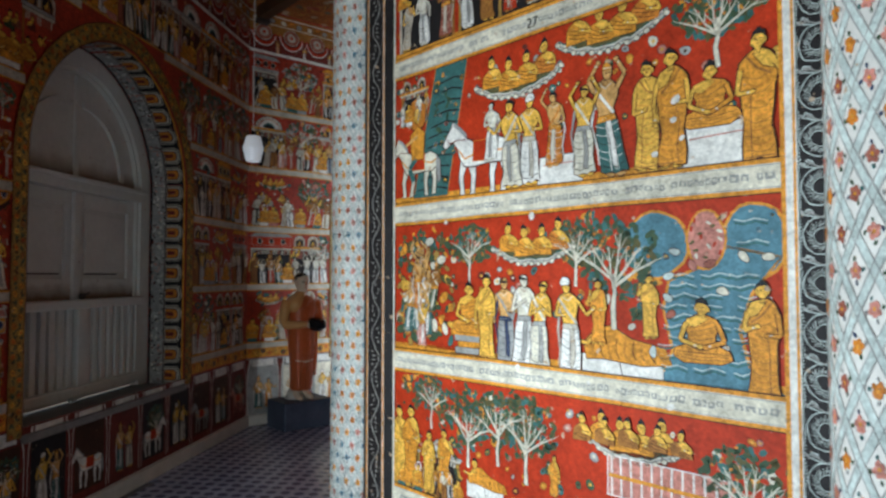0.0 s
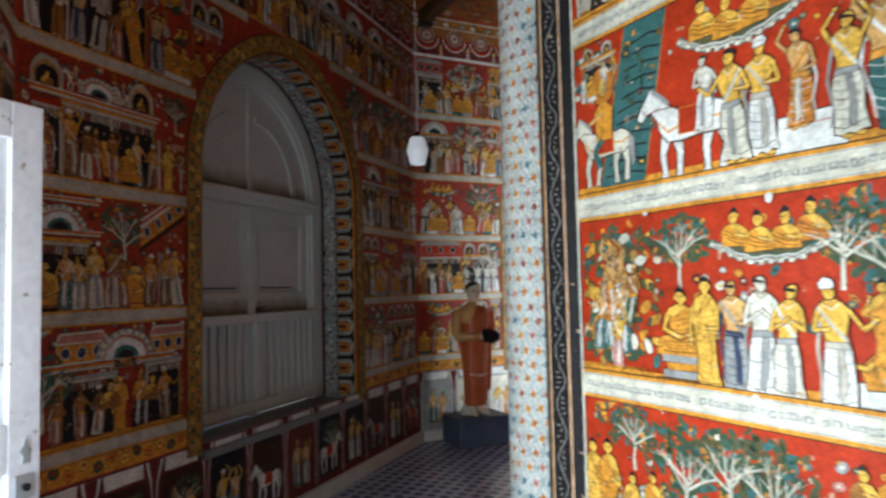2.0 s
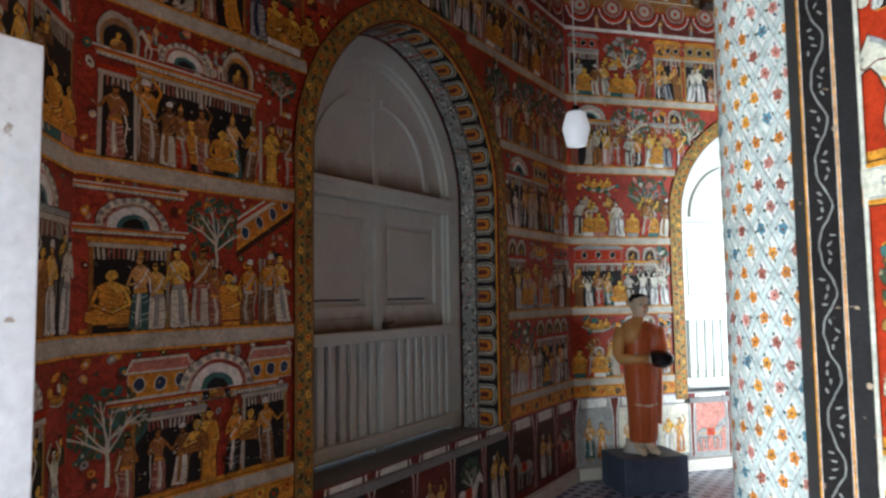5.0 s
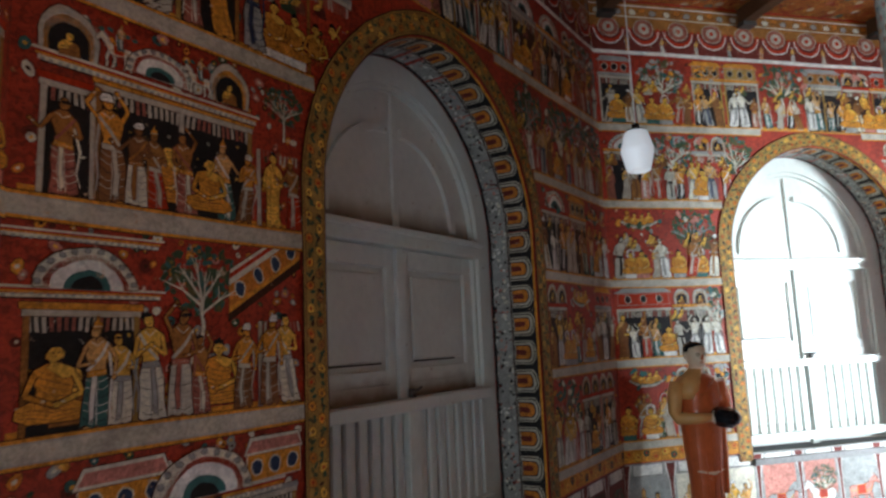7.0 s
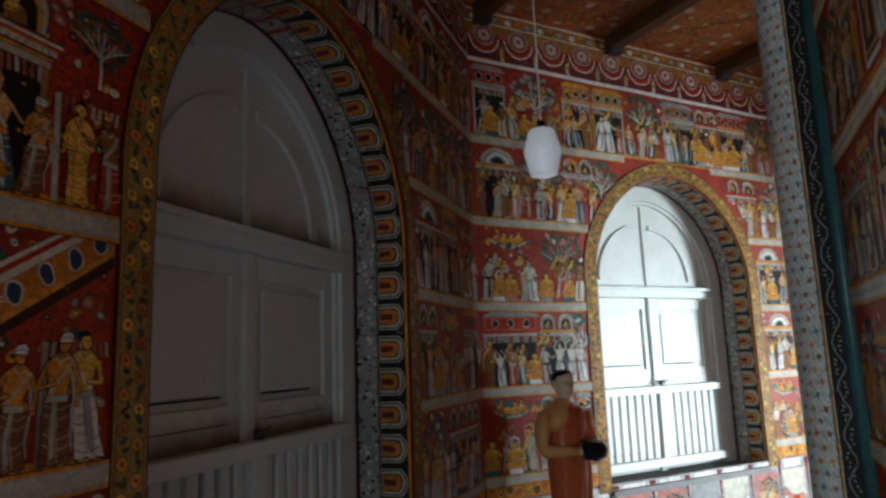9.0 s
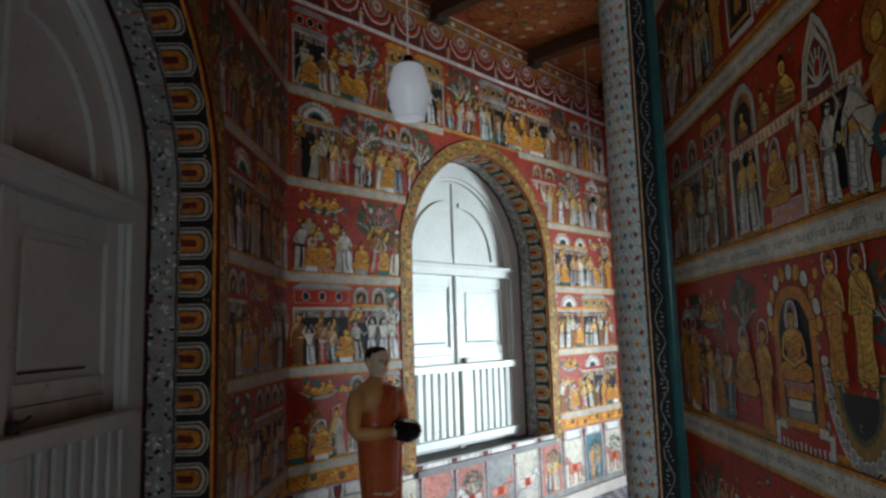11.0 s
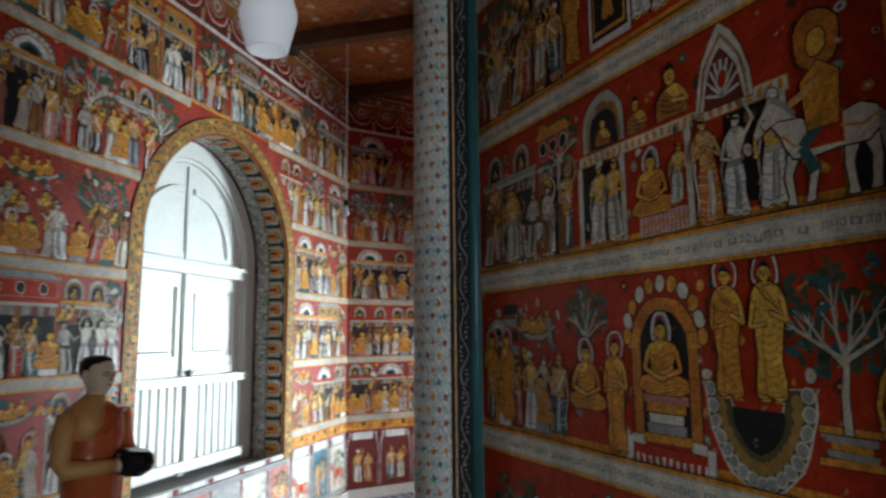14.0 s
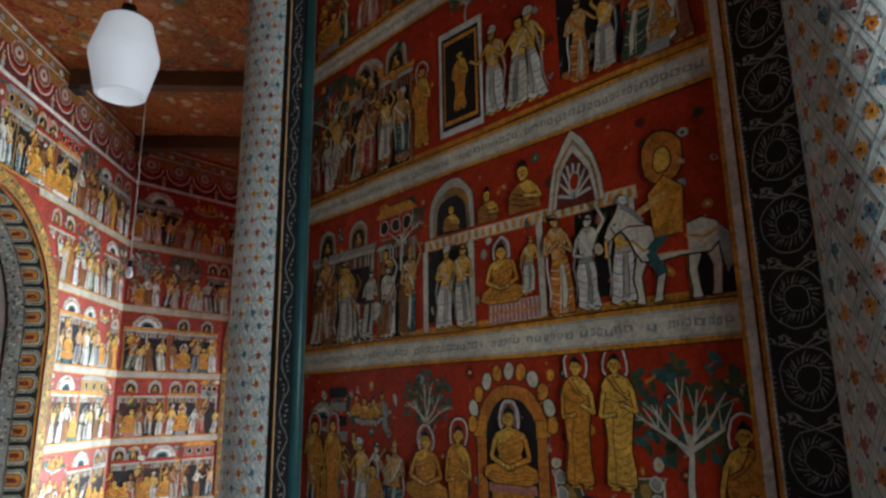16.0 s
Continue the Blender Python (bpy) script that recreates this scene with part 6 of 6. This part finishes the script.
def number_27():
    """The two readable figures on the upper band."""
    cu = bpy.data.curves.new("number", "FONT")
    cu.body, cu.size, cu.extrude = "27", 0.055, 0.0004
    cu.materials.append(paint("black"))
    ob = new("number", cu)
    d = -dA
    n = Vector((-dA.y, dA.x))
    p = PA0 + dA * 0.54 + n * 0.011
    ob.matrix_world = Matrix(((d.x, 0, n.x, p.x), (d.y, 0, n.y, p.y), (0, 1, 0, 2.40), (0, 0, 0, 1)))
    ob.parent = panel_a
    ob.matrix_parent_inverse = panel_a.matrix_world.inverted()


number_27()


def leafage(m, u, z, a, b, n, rng):
    """A loose drift of dark leaves and buds."""
    m.lift = 2
    for k in range(n):
        t, q = rng.uniform(0, 6.28), math.sqrt(rng.random())
        m.oval(u + a * q * math.cos(t), z + b * q * math.sin(t), rng.uniform(0.010, 0.022), rng.uniform(0.006, 0.012), rng.choice(("green", "green", "olive", "teal", "green", "ochre")), k % 4, 0, 7, rng.uniform(0, 3))
    m.lift = 0


def extra_a(m, i):
    rng = random.Random(40 + i)
    if i == 1:
        leafage(m, -0.22, 2.30, 0.16, 0.07, 70, rng)
        leafage(m, 1.02, 2.18, 0.05, 0.16, 20, rng)
    if i == 2:
        for u, z, a, b in ((1.12, 1.60, 0.20, 0.08), (0.85, 1.60, 0.13, 0.08), (0.30, 1.60, 0.13, 0.09), (0.08, 1.42, 0.07, 0.08)):
            leafage(m, u, z, a, b, 60, rng)
    if i == 3:
        for u, z, a, b in ((1.13, 0.98, 0.14, 0.08), (0.90, 0.90, 0.14, 0.14), (0.62, 0.92, 0.16, 0.13)):
            leafage(m, u, z, a, b, 60, rng)
    if i == 1:
        crowd(m, 1.10, 1.32, 2.15, 2.36, rng, 0.8)
    if i == 2:
        throng(m, 0.93, 1.32, 1.17, 1.66, rng)
    if i == 3:
        crowd(m, 0.90, 1.32, 0.55, 0.80, rng, 1.2)
        cloud(m, 0.13, 0.88, 0.16)
    if i == 1:
        m.poly([(1.20, 1.82), (0.98, 1.82), (0.86, 2.37), (1.05, 2.38)], "teal", 1, 0.004, "orange")
        for k in range(11):
            m.stroke([(1.17 - 0.014 * k, 1.85 + 0.045 * k), (1.07 - 0.013 * k, 1.862 + 0.045 * k), (0.985 - 0.010 * k, 1.85 + 0.045 * k)], 0.007, "black", 3)
    if i == 2:
        lobe = lambda cu, cz, a, b: [(cu + a * math.cos(t), cz + b * math.sin(t)) for t in [6.2832 * q / 22 for q in range(22)]]
        m.poly([(0.02, 1.145), (-0.36, 1.145), (-0.25, 1.22), (-0.225, 1.32), (-0.26, 1.43), (-0.34, 1.53), (-0.20, 1.56), (-0.12, 1.50), (-0.02, 1.46), (0.0, 1.38), (-0.03, 1.25)], "blue", 3, 0.008, "ochre")
        m.poly(lobe(0.03, 1.575, 0.105, 0.10), "blue", 1, 0.008, "ochre")
        m.poly(lobe(-0.275, 1.575, 0.085, 0.105), "blue", 2, 0.008, "ochre")
        m.poly(lobe(-0.135, 1.585, 0.055, 0.085), "pink", 6, 0.006, "ochre")
        m.lift = 7
        for q in range(16):
            m.oval(-0.135 + 0.045 * math.sin(q * 2.4), 1.53 + 0.008 * q, 0.010, 0.005, ("olive", "cream", "red")[q % 3], 1, 0, 6, q)
        rng = random.Random(5)
        for k in range(15):
            z = 1.19 + 0.031 * k
            for s in range(3):
                u = -0.26 + 0.11 * s + rng.uniform(-0.02, 0.02)
                if not (z > 1.47 and -0.25 < u < -0.03) and not (z > 1.40 and u < -0.30):
                    for q, c in ((0.0, "teal"), (0.009, "paleteal")):
                        m.stroke([(u - 0.045, z + q), (u - 0.01, z + q + 0.007), (u + 0.02, z + q - 0.002), (u + 0.045, z + q + 0.004)], 0.006 if q == 0 else 0.003, c, 3)
        for k in range(14):
            m.oval(rng.uniform(-0.32, 0.06), rng.uniform(1.2, 1.64), 0.018, 0.011, rng.choice(("pink", "white", "paleteal", "cream", "rose")), 4, 0.002, 9, rng.uniform(0, 3))
        m.lift = 0


def extra_b(m, i):
    rng = random.Random(60 + i)
    if i == 1:
        crowd(m, 1.48, 2.14, 2.51, 3.04, rng, 1.0)
        crowd(m, 0.40, 0.62, 2.52, 2.98, rng, 1.0)
    if i == 2:
        crowd(m, 1.47, 2.14, 1.87, 2.36, rng, 1.0)
    if i == 3:
        crowd(m, 1.56, 2.14, 1.23, 1.70, rng, 1.0)
    if i == 2:
        m.rect(0.60, 1.42, 2.145, 2.18, "cream", 1, 0.004, "ochre")
        for k in range(26):
            m.rect(0.61 + k * 0.031, 0.625 + k * 0.031, 2.15, 2.175, "ochre", 3)
        for u in (1.42, 1.20, 0.92, 0.62):
            m.rect(u - 0.012, u + 0.012, 1.87, 2.145, "cream", 1, 0.003)
        m.rect(1.21, 1.41, 1.9, 2.14, "black", 1)
        m.rect(0.64, 0.80, 1.9, 2.14, "black", 1)
        m.rect(0.36, 0.48, 1.87, 2.0, "black", 1, 0.006, "ochre")
    if i == 1:
        m.rect(0.60, 0.82, 2.56, 2.95, "black", 1)
        m.rect(1.5, 2.05, 2.56, 2.83, "darkred", 1, 0.004, "cream")


paint_panel(panel_a, PA0, PA1, -0.385, 1.335, [3.06, 2.42, 1.755, 1.105, 0.50, 0.02], [[], A1, A2, A3, []], 21, False, extra_a, [(0.52, 1.70, 0.016), (0.98, 1.70, 0.010), (0.59, 1.14, 0.013), (-0.02, 1.08, 0.014), (-0.05, 2.02, 0.016), (-0.04, 1.96, 0.012), (-0.07, 1.90, 0.010), (0.28, 1.12, 0.008), (1.1, 1.78, 0.009), (0.02, 1.86, 0.012)])
paint_panel(panel_b, PB0, PB1, 0.335, 2.18, [3.72, 3.10, 2.44, 1.81, 1.165, 0.56], [[], B0, B1, B2, B3], 22, True, extra_b)


def column(name, key, seed):
    """A round engaged column, its white ground painted with a diamond lattice of small flowers."""
    rng = random.Random(seed)
    c, r, n = COL[key], COL_R[key], 40
    V, F = [], []
    prof = [(r + 0.03, 0), (r + 0.03, 0.10), (r + 0.012, 0.14), (r, 0.18), (r * 0.985, 2.2), (r * 0.97, 4.0), (r + 0.02, 4.06), (r + 0.03, CEILING)]
    for rr, z in prof:
        V += [(c.x + rr * math.cos(6.2832 * i / n), c.y + rr * math.sin(6.2832 * i / n), z) for i in range(n)]
    for k in range(len(prof) - 1):
        F += [[k * n + i, k * n + (i + 1) % n, (k + 1) * n + (i + 1) % n, (k + 1) * n + i] for i in range(n)]
    ob = link(name, V, F, mat("column_limewash", (0.70, 0.68, 0.62), 0.5, 0.15, 7, 0.15, 0.25, (0.55, 0.46, 0.36)), smooth=True)
    tagged(ob, "round white column painted with a flowered lattice", "column", kind="structure")
    fine = 1.0 if key == "a" else 0.66
    cols, rows = round(r * 76 / fine), round(44 / fine)
    bloom = 0.8 if key == "a" else 0.96
    e1, e2 = fine * bloom * 0.165 / r, fine * bloom
    dz = 3.84 / rows

    def at(u, z, h):
        a = u
        rr = r * (1 - 0.015 * max(0, z - 0.2) / 2) + h
        return (c.x + rr * math.cos(a), c.y + rr * math.sin(a), z)
    m, w = Mural(at), 6.2832 / cols
    for j in range(rows):
        for i in range(cols):
            u, z = i * w + (w / 2 if j % 2 else 0), 0.18 + j * dz
            for s in (-1, 1):
                for t in range(2):
                    p, q = (u + s * w / 2 * t / 2, z + dz * t / 2), (u + s * w / 2 * (t + 1) / 2, z + dz * (t + 1) / 2)
                    for off, th, col in ((0, 0.030 if key == "a" else 0.013, "paleteal"), *(((0.011, 0.006, "grey"), (-0.011, 0.006, "grey")) if key == "a" else ((0.007, 0.0035, "grey"), (-0.007, 0.0035, "grey")))):
                        e = off / r
                        m.poly([(p[0] - th / 2 / r * 0.6 + e, p[1]), (p[0] + th / 2 / r * 0.6 + e, p[1]), (q[0] + th / 2 / r * 0.6 + e, q[1]), (q[0] - th / 2 / r * 0.6 + e, q[1])], col, 0 if off == 0 else 1)
            if j < rows - 1:
                zc = z + dz + rng.uniform(-0.004, 0.004)
                u += rng.uniform(-0.012, 0.012)
                turn, tint = rng.uniform(0, 1.5), rng.choice(("pink", "orange", "rose", "pink") if key == "a" else ("orange", "pink", "rose", "ochre", "blue", "orange"))
                for k in range(5):
                    a = k * 1.2566 + turn
                    m.oval(u + 0.070 * e1 * math.cos(a), zc + 0.016 * e2 * math.sin(a), 0.048 * e1, 0.011 * e2, tint, 3, 0, 7, 0)
                for k in range(4):
                    a = k * 1.5708 + turn * 0.3
                    m.oval(u + 0.150 * e1 * math.cos(a), zc + 0.034 * e2 * math.sin(a), 0.030 * e1 * rng.uniform(0.6, 1.2), 0.008 * e2, rng.choice(("green", "green", "navy", "grey", "teal")), 4, 0, 6)
                m.oval(u, zc, 0.03 * e1, 0.007 * e2, "ochre" if key == "a" else "darkred", 5, 0, 6)
    m.make("lattice_painting", ob, "pale teal lattice with pink flowers and dark leaves", to_local=False)
    return ob


column("column_1", "b", 1)
column("column_2", "c", 2)
column("column_3", "a", 3)

# ---------------------------------------------------------------- beams
dW2 = (C23 - C12).normalized()
inW2 = Vector((dW2.y, -dW2.x))


def beam(p, d, length, label="dark brown painted roof beam with a bolted end"):
    m = wall_pose(p, p + d)
    b = thing("ceiling_beam", m, label, "beam", "ceiling beams")
    part("timber", box(0, length, -0.055, 0.055, CEILING - 0.13, CEILING - 0.002, 0.008), beam_wood, b)
    part("end_bracket", box(0.003, 0.09, -0.065, 0.065, CEILING - 0.17, CEILING - 0.132, 0.006), iron, b, "dark bracket under the beam end")
    return b


for u in (0.12, 1.40, 2.72, 4.02):
    beam(C12 + dW2 * u, inW2, 2.05)
for u in (0.9, 2.2, 3.4):
    dW1 = (C12 - C01).normalized()
    beam(C01 + dW1 * u, Vector((dW1.y, -dW1.x)), 1.95)


# ---------------------------------------------------------------- lamps
def lathe(profile, n, bm=None, m=Matrix.Identity(4), index=0):
    bm = bm or bmesh.new()
    rings = []
    for r, z in profile:
        rings.append([bm.verts.new(m @ Vector((r * math.cos(6.28318 * i / n), r * math.sin(6.28318 * i / n), z))) for i in range(n)])
    for a, b in zip(rings, rings[1:]):
        for i in range(n):
            f = bm.faces.new((a[i], a[(i + 1) % n], b[(i + 1) % n], b[i]))
            f.material_index = index
    return bm


def pendant(x, y, z):
    t = thing("pendant_lamp", pose(x, y, z), "white milk-glass barrel pendant lamp on a thin cord", "lamp")
    k = 0.80
    prof = [(0.054, 0.0), (0.062, 0.003), (0.0865, 0.105), (0.0865, 0.122), (0.062, 0.212), (0.052, 0.220), (0.048, 0.214), (0.080, 0.12), (0.080, 0.105), (0.056, 0.008), (0.054, 0.0)]
    part("shade", lathe([(r * k, h * k) for r, h in prof], 64), milk_glass, t, "milk-white barrel glass shade")
    part("cap", lathe([(0.001, 0.212), (0.015, 0.210), (0.018, 0.19), (0.040, 0.180), (0.042, 0.173), (0.001, 0.171)], 20), gloss_black, t, "dark cap above the shade", True)
    part("cord", lathe([(0.0028, 0.208), (0.0028, CEILING - z)], 6), flex, t)
    part("ceiling_rose", lathe([(0.045, CEILING - z), (0.042, CEILING - z - 0.02), (0.004, CEILING - z - 0.03)], 16), gloss_black, t)
    return t


pendant(-1.905, 4.30, 2.262)


def bare_bulb(x, y, z):
    t = thing("bulb_pendant", pose(x, y, z), "clear small bulb hanging on a long thin flex", "lamp")
    part("bulb", lathe([(0.001, 0.0), (0.016, 0.006), (0.027, 0.03), (0.024, 0.052), (0.013, 0.075), (0.012, 0.085)], 16), clear_bulb, t, "", True)
    part("holder", lathe([(0.013, 0.083), (0.016, 0.085), (0.016, 0.125), (0.006, 0.14)], 14), gloss_black, t, "dark lamp holder", True)
    part("flex", lathe([(0.0042, 0.138), (0.0042, CEILING - z)], 6), flex, t)


bare_bulb(-0.68, 8.03, 2.58)

# ---------------------------------------------------------------- statue on its plinth
STAND = Vector((-2.35, 6.40))
toward = Vector((0.76, -0.65))
side = Vector((0.65, 0.76))
st_pose = Matrix(((side.x, -toward.x, 0, STAND.x), (side.y, -toward.y, 0, STAND.y), (0, 0, 1, 0), (0, 0, 0, 1)))
pl = thing("plinth", st_pose, "rough blue-grey block plinth under the statue", "plinth")
bm = box(-0.27, 0.27, -0.19, 0.19, 0, 0.265, 0.012)
part("block", bm, plinth_stone, pl)


def statue(m):
    """One plain mesh: a robed standing figure with a dark bowl."""
    bm = bmesh.new()

    def loft(rings, index, n=26):
        prev = None
        for cx, cy, z, a, b in rings:
            cur = [bm.verts.new((cx + a * math.cos(6.28318 * i / n), cy + b * math.sin(6.28318 * i / n), z)) for i in range(n)]
            if prev:
                for i in range(n):
                    f = bm.faces.new((prev[i], prev[(i + 1) % n], cur[(i + 1) % n], cur[i]))
                    f.material_index, f.smooth = index, True
            else:
                bm.faces.new(cur[::-1]).material_index = index
            prev = cur
        bm.faces.new(prev).material_index = index

    def limb(pts, radii, index, n=14):
        prev = None
        for k, p in enumerate(pts):
            d = (Vector(pts[min(k + 1, len(pts) - 1)]) - Vector(pts[max(k - 1, 0)])).normalized()
            x = d.orthogonal().normalized()
            y = d.cross(x)
            cur = [bm.verts.new(Vector(p) + (x * math.cos(6.28318 * i / n) + y * math.sin(6.28318 * i / n)) * radii[k]) for i in range(n)]
            if prev:
                q = min(range(n), key=lambda s: (cur[s].co - prev[0].co).length)
                cur = cur[q:] + cur[:q]
                for i in range(n):
                    f = bm.faces.new((prev[i], prev[(i + 1) % n], cur[(i + 1) % n], cur[i]))
                    f.material_index, f.smooth = index, True
            else:
                bm.faces.new(cur[::-1]).material_index = index
            prev = cur
        bm.faces.new(prev).material_index = index

    z = 0.265
    robe, skin, face, dark = 0, 1, 2, 3
    loft([(0.0, 0, z + 0.09, 0.105, 0.085), (0.0, 0, z + 0.12, 0.112, 0.09), (0, 0, z + 0.35, 0.118, 0.095), (0, 0, z + 0.55, 0.135, 0.11), (0, 0, z + 0.68, 0.142, 0.115), (0, 0, z + 0.70, 0.150, 0.122), (0, 0, z + 0.715, 0.150, 0.122),
          (0, 0, z + 0.73, 0.126, 0.106), (0, 0, z + 0.80, 0.128, 0.106), (0, -0.006, z + 0.87, 0.142, 0.118), (0, 0, z + 0.95, 0.148, 0.105), (0, 0.004, z + 0.995, 0.14, 0.085), (0, 0.005, z + 1.02, 0.075, 0.055), (0, 0.005, z + 1.03, 0.045, 0.045)], robe)
    # bare shoulder and neck
    loft([(-0.105, 0.0, z + 0.86, 0.050, 0.086), (-0.090, -0.004, z + 0.92, 0.074, 0.104), (-0.075, 0.0, z + 0.965, 0.086, 0.104), (-0.055, 0.004, z + 1.0, 0.080, 0.086), (-0.025, 0.005, z + 1.028, 0.060, 0.060), (0, 0.003, z + 1.06, 0.045, 0.047)], skin)
    loft([(0, 0.003, z + 1.01, 0.050, 0.050), (0, 0.0, z + 1.06, 0.043, 0.045), (0, -0.004, z + 1.085, 0.046, 0.052)], face)
    loft([(0, -0.012, z + 1.062, 0.022, 0.026), (0, -0.012, z + 1.075, 0.044, 0.050), (0, -0.010, z + 1.11, 0.060, 0.070), (0, -0.006, z + 1.155, 0.066, 0.078), (0, 0, z + 1.20, 0.065, 0.078), (0, 0.004, z + 1.225, 0.05, 0.064)], face)
    loft([(0, 0.020, z + 1.135, 0.058, 0.062), (0, 0.016, z + 1.17, 0.069, 0.074), (0, 0.010, z + 1.205, 0.070, 0.080), (0, 0.006, z + 1.228, 0.056, 0.068), (0, 0.006, z + 1.243, 0.026, 0.034)], dark)
    for s in (-1, 1):
        limb([(s * 0.014, -0.084, z + 1.158), (s * 0.028, -0.081, z + 1.163), (s * 0.043, -0.066, z + 1.156)], [0.0022, 0.0030, 0.0020], dark, 6)
        limb([(s * 0.016, -0.0825, z + 1.146), (s * 0.027, -0.080, z + 1.148), (s * 0.038, -0.071, z + 1.145)], [0.0015, 0.0036, 0.0015], dark, 6)
    limb([(-0.016, -0.077, z + 1.104), (0.0, -0.082, z + 1.102), (0.016, -0.077, z + 1.104)], [0.002, 0.0055, 0.002], robe, 6)
    bmesh.ops.create_cone(bm, cap_ends=True, segments=8, radius1=0.012, radius2=0.004, depth=0.035, matrix=pose(0, -0.084, z + 1.14, 28, 0, 0))
    for s in (-1, 1):
        limb([(s * 0.068, 0.005, z + 1.12), (s * 0.072, 0.006, z + 1.15), (s * 0.069, 0.006, z + 1.175)], [0.008, 0.014, 0.008], face, 8)
    # right arm bare, left arm in the robe, both towards the bowl
    limb([(-0.150, 0.0, z + 0.965), (-0.185, 0.0, z + 0.88), (-0.200, -0.01, z + 0.77), (-0.192, -0.035, z + 0.735), (-0.10, -0.115, z + 0.735), (-0.01, -0.150, z + 0.742)], [0.056, 0.050, 0.044, 0.044, 0.036, 0.028], skin)
    limb([(0.145, 0.0, z + 0.965), (0.170, -0.005, z + 0.88), (0.178, -0.02, z + 0.78), (0.165, -0.07, z + 0.745), (0.12, -0.13, z + 0.74)], [0.06, 0.056, 0.052, 0.05, 0.04], robe)
    for k in range(4):
        limb([(-0.005, -0.150, z + 0.725 + k * 0.017), (0.03, -0.205 + 0.004 * k, z + 0.715 + k * 0.02), (0.062, -0.222, z + 0.712 + k * 0.021)], [0.012, 0.011, 0.008], face, 8)
    limb([(-0.02, -0.145, z + 0.72), (0.0, -0.155, z + 0.74), (0.015, -0.165, z + 0.75)], [0.028, 0.036, 0.026], face, 12)
    # bowl
    lathe([(0.001, -0.063), (0.056, -0.057), (0.092, -0.023), (0.099, 0.011), (0.085, 0.045), (0.066, 0.060), (0.057, 0.057), (0.001, 0.050)], 24, bm, pose(0.075, -0.165, z + 0.735, 8, 6, 0), dark)
    # falling edge of the robe, sash knot, hem folds
    limb([(0.150, -0.02, z + 0.72), (0.148, -0.03, z + 0.5), (0.135, -0.03, z + 0.22)], [0.022, 0.02, 0.015], robe, 10)
    for k in range(7):
        a = -1.57 + (k - 3) * 0.42
        limb([(0.142 * math.cos(a), 0.113 * math.sin(a), z + 0.66), (0.120 * math.cos(a * 0.98), 0.097 * math.sin(a), z + 0.36), (0.113 * math.cos(a), 0.091 * math.sin(a), z + 0.12)], [0.004, 0.006, 0.005], robe, 6)
    limb([(-0.10, -0.062, z + 0.385), (0, -0.102, z + 0.37), (0.10, -0.062, z + 0.385)], [0.006, 0.012, 0.006], face, 8)
    limb([(-0.135, -0.02, z + 0.94), (-0.05, -0.108, z + 0.885), (0.06, -0.10, z + 0.99)], [0.010, 0.012, 0.010], robe, 8)
    # feet
    for s in (-1, 1):
        limb([(s * 0.05, 0.0, z + 0.12), (s * 0.05, -0.01, z + 0.045), (s * 0.055, -0.06, z + 0.028), (s * 0.06, -0.12, z + 0.018)], [0.04, 0.036, 0.032, 0.018], face, 12)
    loft([(0.0, 0.05, z + 0.0, 0.14, 0.10), (0.0, 0.06, z + 0.10, 0.10, 0.05)], 4, 18)
    me = bpy.data.meshes.new("statue")
    bm.to_mesh(me)
    bm.free()
    for q in (statue_robe, statue_skin, statue_face, gloss_black, plaster):
        me.materials.append(q)
    ob = new("statue", me)
    ob.matrix_world = m
    return tagged(ob, "painted russet-robed statue holding a black bowl on a plinth", "statue")


statue(st_pose @ Matrix.Rotation(radians(1), 4, "Z"))

# ---------------------------------------------------------------- floor tiles
tile = bmesh.new()
add_box(tile, -0.0985, 0.0985, -0.0985, 0.0985, -0.006, 0.0, 0.0)
tile_me = bpy.data.meshes.new("tile")
tile.to_mesh(tile_me)
tile.free()
tile_me.materials.append(tile_mat)


def in_outer(x, y, ring):
    c = False
    for i in range(len(ring)):
        a, b = ring[i], ring[i - 1]
        if (a.y > y) != (b.y > y) and x < (b.x - a.x) * (y - a.y) / (b.y - a.y) + a.x:
            c = not c
    return c


rest_v, rest_f, count = [], [], 0
core_ring = [Vector(c) for c in core]
for i in range(-16, 36):
    for j in range(-4, 50):
        x, y = i * 0.2, j * 0.2
        if not in_outer(x, y, OUTER) or in_outer(x, y, core_ring):
            continue
        if -2.9 < x < -0.9 and 2.9 < y < 8.4 and count < 300:
            o = new("tile", tile_me)
            o.location, o.parent = (x, y, 0.0), floor_ob
            count += 1
        else:
            k = len(rest_v)
            rest_v += [(x + a, y + b, 0.0) for a, b in ((-0.0985, -0.0985), (0.0985, -0.0985), (0.0985, 0.0985), (-0.0985, 0.0985))]
            rest_f.append([k, k + 1, k + 2, k + 3])
rest = link("floor_tiles", rest_v, rest_f, tile_mat, floor_ob)
tagged(rest, kind="stuff")
